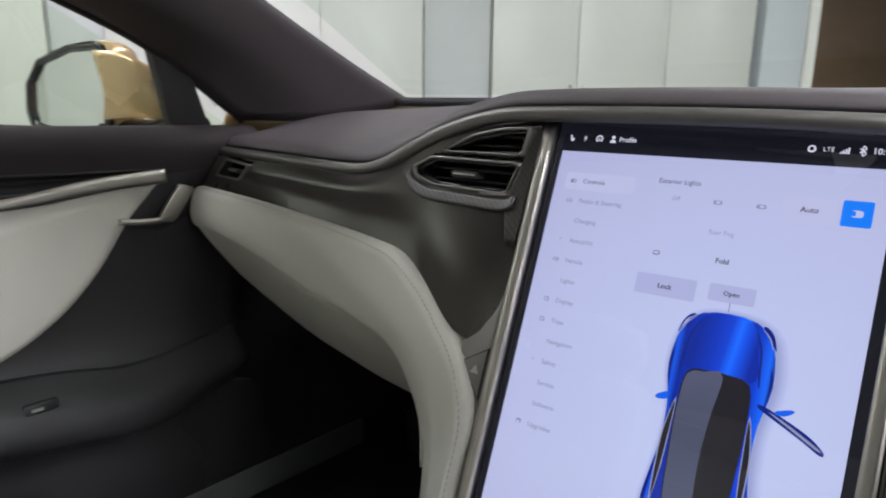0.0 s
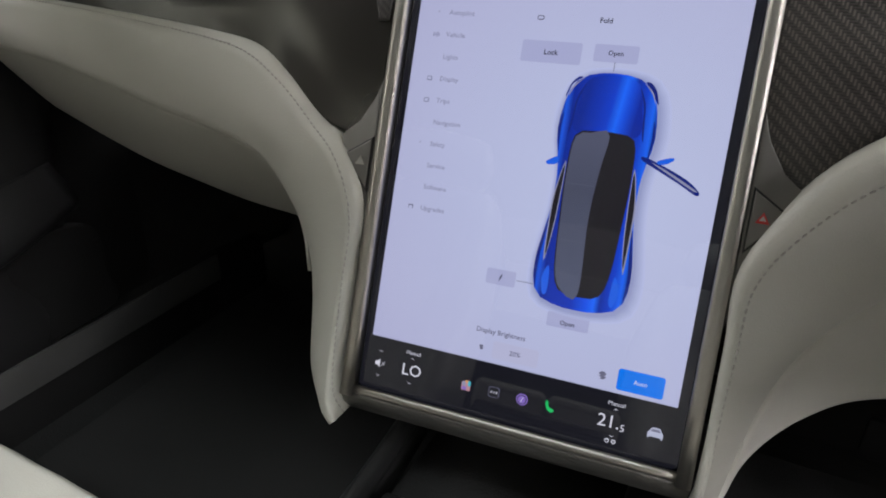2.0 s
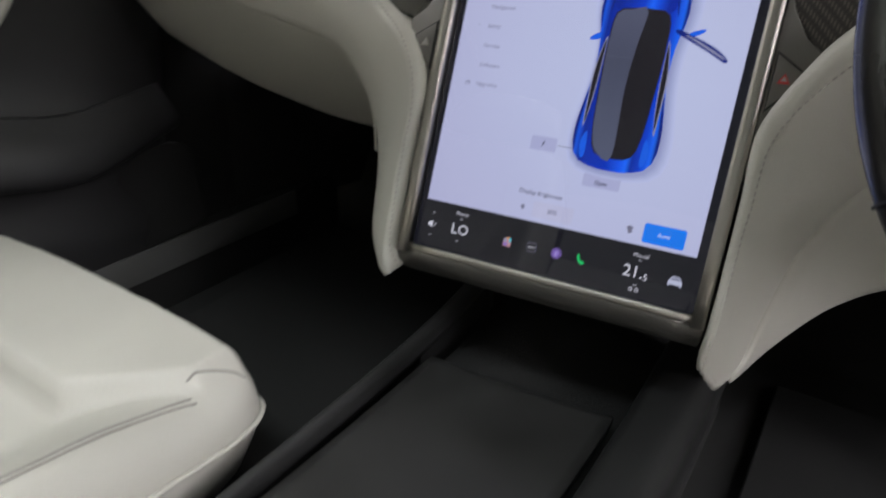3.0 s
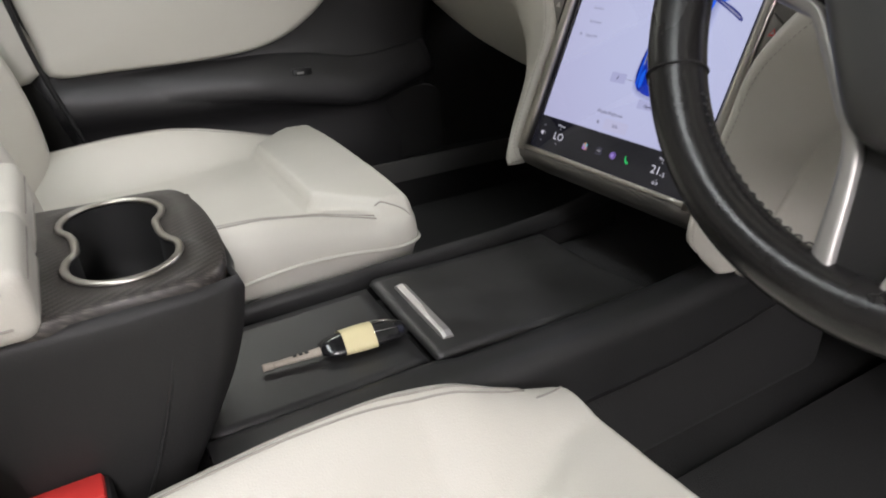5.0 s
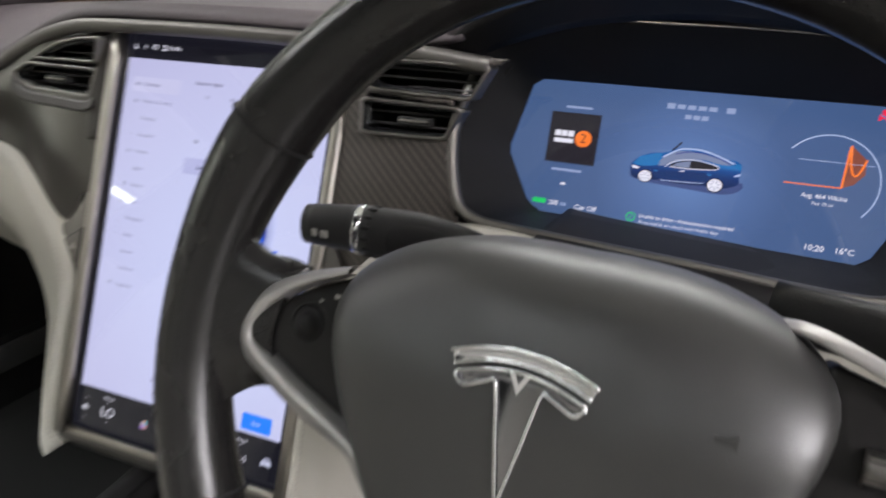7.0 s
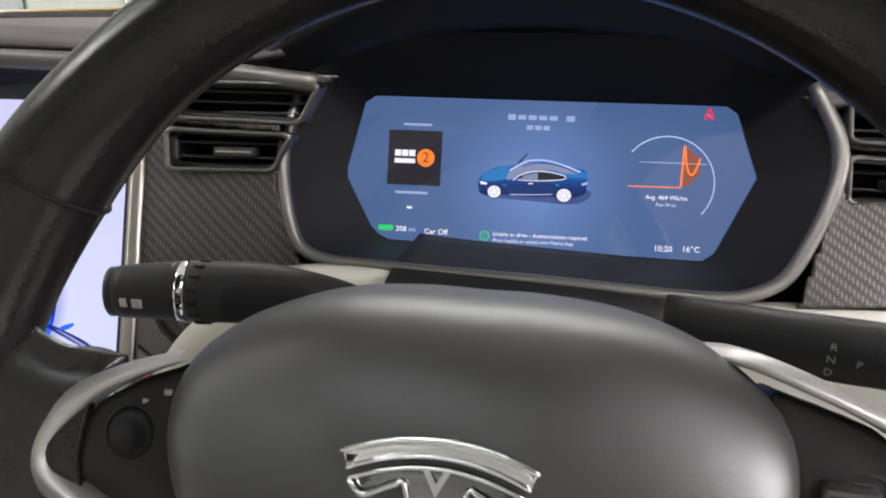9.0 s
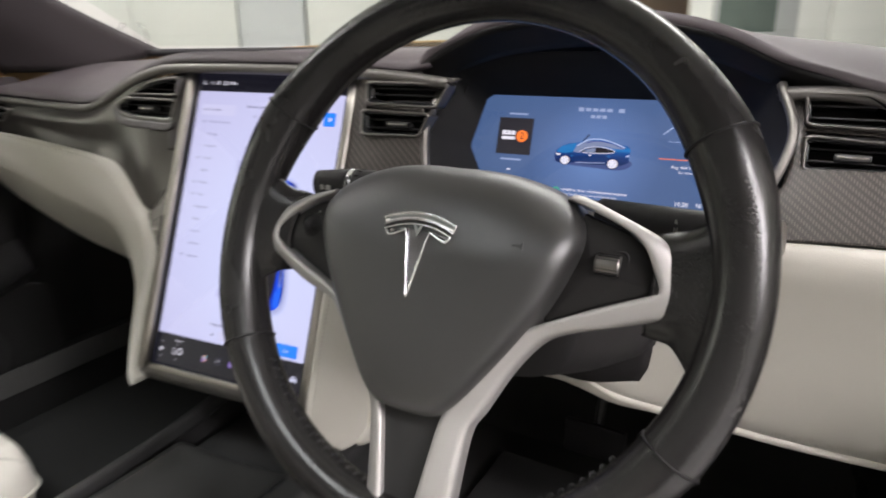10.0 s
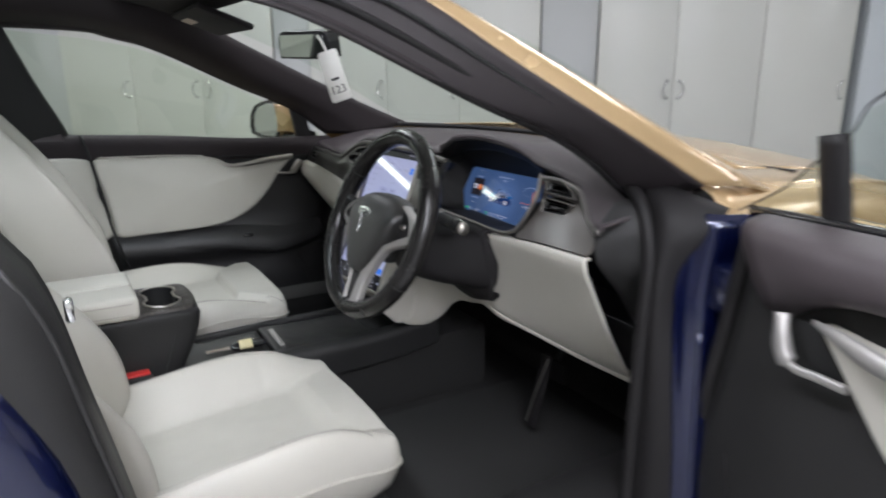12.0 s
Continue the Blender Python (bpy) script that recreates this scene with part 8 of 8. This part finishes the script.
for s in (-1, 1):
    loft("front_wing", [[(s * 0.78, 0.75, 0.945), (s * 0.76, 1.0, 0.928), (s * 0.775, 1.35, 0.895), (s * 0.735, 1.9, 0.78), (s * 0.61, 2.25, 0.6)], [(s * 0.87, 0.73, 0.935), (s * 0.89, 1.0, 0.91), (s * 0.89, 1.4, 0.87), (s * 0.85, 1.9, 0.77), (s * 0.7, 2.25, 0.58)], [(s * 0.945, 0.72, 0.83), (s * 0.96, 1.0, 0.81), (s * 0.965, 1.4, 0.78), (s * 0.93, 1.9, 0.70), (s * 0.75, 2.25, 0.52)], [(s * 0.955, 0.72, 0.30), (s * 0.95, 1.0, 0.30), (s * 0.955, 1.4, 0.66), (s * 0.93, 1.9, 0.40), (s * 0.75, 2.25, 0.40)]], GOLD, shell, nu=40, nv=30, thick=0.004, label="gold wrapped front wing")

# ---- passenger door, closed ----
PD = axes((-0.725, 0, 0), (0, 1, 0), (0, 0, 1))
pdoor = thing("passenger_door", "closed front door with cream leather panel and satin pull", "car door")
roll_z = ((-0.30, 0.942), (-0.1, 0.932), (0.1, 0.920), (0.33, 0.901), (0.45, 0.897), (0.66, 0.894))
loft("top_roll", [[(-0.755, y, z + 0.002) for y, z in roll_z], [(-0.735, y, z) for y, z in roll_z], [(-0.713, y, z - 0.019) for y, z in roll_z], [(-0.722, y, 0.862 if y < 0.2 else 0.858 - 0.06 * (y - 0.2)) for y, z in roll_z], [(-0.738, y, 0.80 - 0.03 * (y + 0.3)) for y, z in roll_z]], PILLAR, pdoor, nu=40, nv=20, thick=0.006, label="dark soft top roll")
loft("lower_panel", [[(-0.748, -0.18, 0.86), (-0.745, 0.2, 0.86), (-0.745, 0.50, 0.83), (-0.745, 0.64, 0.82)], [(-0.745, -0.13, 0.62), (-0.742, 0.2, 0.62), (-0.742, 0.48, 0.62), (-0.745, 0.62, 0.62)], [(-0.722, -0.11, 0.57), (-0.715, 0.2, 0.565), (-0.715, 0.44, 0.555), (-0.735, 0.60, 0.555)], [(-0.72, -0.10, 0.53), (-0.705, 0.2, 0.525), (-0.705, 0.44, 0.52), (-0.735, 0.60, 0.52)], [(-0.74, -0.09, 0.49), (-0.735, 0.2, 0.48), (-0.735, 0.44, 0.475), (-0.745, 0.60, 0.48)], [(-0.735, -0.08, 0.40), (-0.725, 0.2, 0.39), (-0.725, 0.44, 0.38), (-0.745, 0.60, 0.38)], [(-0.75, -0.06, 0.29), (-0.745, 0.2, 0.28), (-0.745, 0.44, 0.28), (-0.755, 0.60, 0.28)]], DOORBLACK, pdoor, nu=40, nv=40, thick=0.006, label="black moulded lower panel with pocket")
cream_out = [(-0.136, 0.858), (0.0, 0.857), (0.19, 0.850), (0.235, 0.834), (0.275, 0.812), (0.33, 0.813), (0.41, 0.823), (0.498, 0.829), (0.492, 0.815), (0.455, 0.775), (0.405, 0.705), (0.345, 0.652), (0.27, 0.617), (0.17, 0.603), (0.0, 0.600), (-0.094, 0.603), (-0.104, 0.65), (-0.122, 0.76)]
cushion_pad("leather_panel", cream_out, 0.022, CREAM, pdoor, PD, edge=0.016, n=110, rings=6, skirt=0.02, label="cream leather panel", centre=(0.12, 0.73))
sweep("satin_strip", [(-0.702, -0.125, 0.866), (-0.700, 0.0, 0.864), (-0.698, 0.10, 0.861), (-0.698, 0.19, 0.854)], SATIN, pdoor, 0.0022, 0.003, n=30, seg=8, label="thin satin strip along the leather panel")
sweep("satin_pull", [(-0.698, 0.185, 0.853), (-0.696, 0.235, 0.838), (-0.694, 0.275, 0.8165), (-0.694, 0.33, 0.817), (-0.695, 0.41, 0.828), (-0.70, 0.50, 0.834)], SATIN, pdoor, 0.0045, 0.0095, n=50, seg=10, label="satin nickel pull strip", square=True, squash=lambda t: 0.22 + 0.78 * min(1, t * 1.6))
loft("pull_recess", [[(-0.716, 0.22, 0.850), (-0.716, 0.35, 0.846), (-0.718, 0.50, 0.842)], [(-0.730, 0.24, 0.838), (-0.732, 0.35, 0.834), (-0.73, 0.50, 0.838)], [(-0.708, 0.27, 0.818), (-0.706, 0.35, 0.822), (-0.71, 0.50, 0.834)]], VOID, pdoor, nu=16, nv=10, thick=0.003)
plate("release_handle", [(0.484, 0.772), (0.506, 0.770), (0.5125, 0.774), (0.541, 0.811), (0.538, 0.816), (0.521, 0.821), (0.5165, 0.818)], 0.007, SATIN, pdoor, PD @ Matrix.Translation((0, 0, 0.026)), 0.002, "satin silver release handle")
sweep("release_rail", [(-0.701, 0.490, 0.774), (-0.700, 0.465, 0.775), (-0.703, 0.436, 0.778)], SATIN, pdoor, 0.003, 0.004, n=12, seg=10, square=True)
# flat plate in the shade colour, drawn as the hollow behind the handle
plate("release_well", [(0.470, 0.830), (0.565, 0.835), (0.545, 0.775), (0.50, 0.757), (0.43, 0.770)], 0.004, VOID, pdoor, PD @ Matrix.Translation((0, 0, 0.004)))
box("pocket_switch", (-0.700, 0.300, 0.558), (-0.690, 0.338, 0.572), DARKGREY, pdoor, 0.003)
box("pocket_mark", (-0.691, 0.308, 0.562), (-0.6895, 0.321, 0.566), SILVER, pdoor, 0.0)
loft("pocket", [[(-0.746, -0.11, 0.600), (-0.738, 0.2, 0.598), (-0.730, 0.34, 0.590), (-0.722, 0.45, 0.575), (-0.735, 0.60, 0.590)], [(-0.735, -0.105, 0.575), (-0.706, 0.2, 0.572), (-0.697, 0.34, 0.558), (-0.690, 0.45, 0.540), (-0.712, 0.605, 0.560)],
                [(-0.728, -0.10, 0.548), (-0.696, 0.2, 0.543), (-0.686, 0.34, 0.522), (-0.682, 0.45, 0.508), (-0.706, 0.61, 0.540)], [(-0.732, -0.095, 0.532), (-0.704, 0.2, 0.524), (-0.694, 0.34, 0.504), (-0.692, 0.45, 0.492), (-0.720, 0.61, 0.524)], [(-0.748, -0.09, 0.53), (-0.735, 0.2, 0.52), (-0.730, 0.34, 0.502), (-0.730, 0.45, 0.490), (-0.75, 0.61, 0.52)]], DOORBLACK, pdoor, nu=50, nv=26, thick=0.004, label="black moulded door pocket")
cushion_pad("speaker_panel", [(0.452, 0.345), (0.445, 0.40), (0.462, 0.447), (0.500, 0.478), (0.565, 0.497), (0.640, 0.480), (0.650, 0.40), (0.640, 0.34)], 0.004, BLACK, pdoor, PD @ Matrix.Translation((0, 0, -0.012)), edge=0.006, n=60, skirt=0.01, label="black speaker panel")
box("inner_skin", (-0.775, -0.20, 0.25), (-0.752, 0.74, 0.88), BLACK, pdoor, 0.004, "black inner skin behind the trim")
box("outer_skin", (-0.93, -0.20, 0.25), (-0.779, 0.70, 0.885), GOLD, pdoor, 0.03, "gold wrapped outer skin")
pw = loft("window_pane", [[(-0.765, 0.64, 0.892), (-0.765, 0.2, 0.905), (-0.765, -0.24, 0.93)], [(-0.745, 0.42, 1.03), (-0.73, 0.15, 1.09), (-0.725, -0.29, 1.10)], [(-0.73, 0.33, 1.07), (-0.705, 0.02, 1.20), (-0.695, -0.36, 1.25)]], SIDEGLASS, pdoor, nu=20, nv=16, label="clear side window")
pw.visible_shadow = False
plate("window_divider", [(0.521, 1.010), (0.545, 0.885), (0.604, 0.885), (0.578, 0.972)], 0.022, RUBBER, pdoor, PD @ Matrix.Translation((0, 0, -0.032)), 0.003, "black quarter light bar")

rdoor = thing("rear_door", "closed rear door with cream leather panel", "car door")
cushion_pad("leather_panel", [(-0.158, 0.862), (-0.137, 0.75), (-0.114, 0.603), (-0.35, 0.60), (-0.75, 0.60), (-0.75, 0.865), (-0.45, 0.866)], 0.018, CREAM, rdoor, PD, edge=0.014, n=80, rings=6, label="cream leather panel")
box("body", (-0.93, -1.2, 0.25), (-0.745, -0.185, 0.93), BLACK, rdoor, 0.02, "black inner panel")
loft("top_roll", [[(-0.755, -1.1, 0.955), (-0.755, -0.6, 0.955), (-0.755, -0.215, 0.95)], [(-0.735, -1.1, 0.95), (-0.735, -0.6, 0.95), (-0.735, -0.215, 0.945)], [(-0.715, -1.1, 0.93), (-0.712, -0.6, 0.93), (-0.714, -0.21, 0.925)], [(-0.73, -1.1, 0.87), (-0.728, -0.6, 0.87), (-0.728, -0.195, 0.865)]], VINYL, rdoor, nu=20, nv=12, thick=0.006)
sweep("door_gap", [(-0.712, -0.165, 0.940), (-0.705, -0.145, 0.86), (-0.700, -0.126, 0.74), (-0.702, -0.106, 0.62), (-0.706, -0.068, 0.48), (-0.72, -0.03, 0.34)], VOID, rdoor, 0.009, 0.004, n=30, seg=8, label="dark gap with seal between the doors")

# ---- outside mirror, passenger side ----
om = thing("door_mirror", "gold door mirror with black frame and clear mirror glass", "door mirror")
MM = axes((-1.042, 0.508, 0.945), (1, 0.30, 0), (0, 0.0, 1))
mo = [(-0.112, -0.036), (-0.102, -0.064), (-0.03, -0.078), (0.085, -0.076), (0.10, -0.036), (0.100, 0.036), (0.088, 0.074), (0.01, 0.072), (-0.07, 0.050), (-0.105, 0.012)]
ring_plate("mirror_frame", dense_ring(mo, 4), dense_ring([(p[0] * 0.86, p[1] * 0.84) for p in mo], 4), GLOSS, om, MM, 0.0, -0.004, 0.03, n=90, label="black mirror surround", bulge=0.006)
plate("mirror_glass", [(p[0] * 0.90, p[1] * 0.88) for p in mo], 0.002, MIRROR, om, MM @ Matrix.Translation((0, 0, -0.006)))
bm_rows = [[MM @ Vector((p[0] * k, p[1] * k, -d)) for p in mo] for k, d in ((1.0, 0.004), (1.03, 0.02), (0.98, 0.055), (0.75, 0.085), (0.2, 0.10))]
loft("cap", bm_rows, GOLD, om, nu=50, nv=20, closed_u=True, label="gold wrapped mirror cap")
loft("cap_side", [[MM @ Vector((0.075, 0.062, 0.002)), MM @ Vector((0.095, 0.0, 0.004)), MM @ Vector((0.088, -0.045, 0.002))], [MM @ Vector((0.13, 0.056, -0.01)), MM @ Vector((0.15, 0.0, -0.01)), MM @ Vector((0.15, -0.04, -0.01))], [MM @ Vector((0.165, 0.03, -0.04)), MM @ Vector((0.185, -0.01, -0.04)), MM @ Vector((0.185, -0.05, -0.04))]], GOLD, om, nu=12, nv=12, thick=0.004, label="gold wrapped inner flank")
sweep("arm", [MM @ Vector((0.06, -0.06, -0.03)), MM @ Vector((0.14, -0.06, -0.04)), MM @ Vector((0.24, -0.05, -0.04))], GLOSS, om, 0.03, 0.016, n=12, seg=12)

# ---- rear view mirror and hanging tag ----
rv = thing("rear_view_mirror", "black rear view mirror hung from the windscreen", "mirror")
RV = axes((-0.13, 0.365, 1.195), (1, 0.22, -0.02), (0, -0.15, 1))
cushion_pad("case", [(-0.125, -0.03), (-0.11, 0.032), (0, 0.036), (0.11, 0.032), (0.125, -0.02), (0.10, -0.034), (-0.10, -0.034)], 0.002, GLOSS, rv, RV, edge=0.004, skirt=0.03)
plate("mirror_glass", [(-0.116, -0.027), (-0.103, 0.028), (0.103, 0.028), (0.116, -0.018), (0.094, -0.029), (-0.092, -0.029)][::-1], 0.0005, MIRROR, rv, RV @ Matrix.Translation((0, 0, 0.0062)))
sweep("arm", [(-0.10, 0.40, 1.20), (-0.07, 0.45, 1.24), (-0.05, 0.42, 1.30)], BLACK, rv, 0.012, n=12, seg=10)
tag = thing("hanging_tag", "white numbered plastic tag hung on the mirror", "tag")
TG = axes((0.063, 0.372, 1.118), (0.5, 0.82, 0.30), (-0.34, -0.30, 0.88))
tg_out = rounded(0.050, 0.125, 0.008, 5)
plate("card", tg_out, 0.0015, PAPER, tag, TG, 0.0004, "white card")
words("lettering", "123", 0.027, INK, tag, TG @ Matrix.Translation((0, -0.035, 0.0006)), "CENTER")
bar("mark", 0, -0.008, 0.020, 0.006, INK, tag, TG, 0.0006)
sweep("hook", [TG @ Vector((0, 0.058, 0)), TG @ Vector((-0.004, 0.085, 0.004)), TG @ Vector((-0.012, 0.105, -0.01))], PAPER, tag, 0.003, n=10, seg=6)

# sun visor vanity and roof console
visor = thing("roof_console", "dark roof console with pale lamp lens", "roof console")
box("case", (-0.10, 0.08, 1.325), (0.10, 0.24, 1.352), HEADLINER, visor, 0.012)
box("lens", (-0.07, 0.10, 1.318), (0.07, 0.14, 1.327), PAPER, visor, 0.004)
sv = thing("sun_visor", "dark cloth sun visor folded up to the roof", "sun visor", "sun visors", place=(-0.40, 0.19, 1.268))
sv.rotation_euler = (radians(-20), 0, 0)
box("panel", (-0.19, -0.075, -0.008), (0.19, 0.075, 0.008), HEADLINER, sv, 0.006)
box("lamp", (-0.16, -0.050, -0.011), (-0.06, -0.020, -0.007), material("beige lamp lens", (0.55, 0.46, 0.38), 0.5), sv, 0.002, "beige lamp lens")
copy_thing(sv, Matrix.Translation((0.40, 0.19, 1.268)) @ Matrix.Rotation(radians(-20), 4, "X"))

# ---- driver's door, open ----
OPEN = 78
ddoor = thing("driver_door", "open front door with cream panel, dark top roll and satin handle", "car door")
ddoor.matrix_basis = Matrix.Translation((0.985, 0.66, 0)) @ Matrix.Rotation(radians(OPEN - 90), 4, "Z")
# local: x runs from the hinge along the door, -y faces the seat
loft("top_roll", [[(0.035, 0.05, 0.912), (0.3, 0.05, 0.922), (1.05, 0.05, 0.95)], [(0.03, 0.03, 0.912), (0.3, 0.03, 0.922), (1.05, 0.03, 0.95)], [(0.045, -0.018, 0.900), (0.3, -0.03, 0.908), (1.05, -0.03, 0.935)], [(0.075, -0.03, 0.855), (0.3, -0.045, 0.875), (1.05, -0.045, 0.89)], [(0.105, -0.025, 0.805), (0.3, -0.035, 0.850), (1.05, -0.03, 0.865)], [(0.12, 0.0, 0.775), (0.3, 0.0, 0.838), (1.05, 0.0, 0.85)]], VINYL, ddoor, nu=30, nv=24, thick=0.006, label="dark aubergine top roll")
loft("inner_panel", [[(0.03, 0.03, 0.90), (0.3, 0.01, 0.85), (1.05, 0.01, 0.85)], [(0.024, 0.01, 0.75), (0.3, -0.005, 0.74), (1.05, -0.005, 0.74)], [(-0.015, 0.0, 0.53), (0.3, -0.03, 0.55), (1.05, -0.03, 0.55)], [(-0.04, 0.0, 0.42), (0.3, -0.035, 0.42), (1.05, -0.035, 0.42)], [(-0.06, 0.01, 0.27), (0.3, 0.0, 0.27), (1.05, 0.0, 0.27)]], BLACK, ddoor, nu=30, nv=24, thick=0.006, label="black moulded inner panel")
DP = axes((0, -0.012, 0), (1, 0, 0), (0, 0, 1))
cushion_pad("leather_panel", [(0.205, 0.800), (0.30, 0.795), (0.5, 0.80), (0.6, 0.835), (1.0, 0.85), (1.0, 0.60), (0.75, 0.60), (0.55, 0.585), (0.42, 0.605), (0.33, 0.66), (0.262, 0.732), (0.215, 0.785)], 0.02, CREAM, ddoor, DP, edge=0.014, n=90, rings=6, label="cream leather panel", centre=(0.62, 0.70))
sweep("satin_strip", [(0.205, -0.03, 0.806), (0.25, -0.045, 0.806), (0.33, -0.055, 0.797), (0.45, -0.057, 0.797), (0.60, -0.057, 0.828), (1.0, -0.05, 0.85)], SILVER, ddoor, 0.010, 0.014, n=50, seg=12, label="satin nickel pull strip", squash=lambda t: 0.3 + 0.7 * min(1, t * 8))
sweep("release_handle", [(0.150, -0.028, 0.800), (0.160, -0.034, 0.770), (0.172, -0.036, 0.745), (0.190, -0.036, 0.734), (0.225, -0.034, 0.736), (0.265, -0.030, 0.736)], SILVER, ddoor, 0.009, 0.012, n=40, seg=12, square=True, label="satin silver release handle", squash=lambda t: 1.0 if t < 0.45 else 0.5)
# thin black sheet gives the handle hollow its shade
plate("release_well", [(0.168, 0.795), (0.200, 0.798), (0.255, 0.738), (0.195, 0.740)], 0.004, VOID, ddoor, DP @ Matrix.Translation((0, 0, 0.006)))
box("door_frame", (0.03, 0.03, 0.26), (1.07, 0.16, 0.90), BLUE, ddoor, 0.03, "deep blue painted door shell")
box("outer_skin", (0.0, 0.165, 0.26), (1.08, 0.19, 0.905), GOLD, ddoor, 0.01, "gold wrapped outer skin")
sweep("panel_seam", [(0.060, -0.010, 0.52), (0.085, -0.020, 0.46), (0.105, -0.024, 0.40), (0.12, -0.022, 0.34)], RUBBER, ddoor, 0.0022, n=16, seg=6)
sweep("door_seal", [(-0.05, 0.0, 0.28), (-0.018, 0.0, 0.52), (0.018, 0.005, 0.75), (0.03, 0.02, 0.90)], RUBBER, ddoor, 0.012, n=24, seg=8, label="black rubber seal")
sweep("sill_seal", [(-0.03, 0.075, 0.905), (0.3, 0.07, 0.922), (1.05, 0.07, 0.95)], GLOSS, ddoor, 0.010, 0.008, n=20, seg=8, square=True, label="black waist seal")
sweep("quarter_bar", [(0.127, 0.082, 0.885), (0.113, 0.08, 0.965), (0.100, 0.078, 1.040)], RUBBER, ddoor, 0.010, 0.025, n=10, seg=8, square=True, label="black quarter light bar", up=(1, 0, 0))
sweep("frame_bar", [(-0.074, 0.09, 0.895), (0.015, 0.085, 0.947), (0.07, 0.08, 0.993), (0.135, 0.07, 1.048), (0.181, 0.06, 1.10), (0.4, 0.05, 1.20), (0.75, 0.03, 1.27)], GLOSS, ddoor, 0.0012, 0.0016, n=50, seg=8, square=True, label="slim window edge")
dw = loft("window_pane", [[(-0.06, 0.09, 0.90), (0.4, 0.09, 0.92), (1.0, 0.09, 0.95)], [(0.05, 0.083, 0.98), (0.4, 0.08, 1.06), (1.0, 0.075, 1.10)], [(0.16, 0.065, 1.08), (0.45, 0.05, 1.20), (1.0, 0.03, 1.28)]], GLASS, ddoor, nu=20, nv=16, label="clear side window")
dw.visible_shadow = False
for z in (0.42, 0.78):
    box("hinge", (-0.06, 0.0, z - 0.04), (0.02, 0.05, z + 0.04), BLUE, ddoor, 0.008, "deep blue hinge")
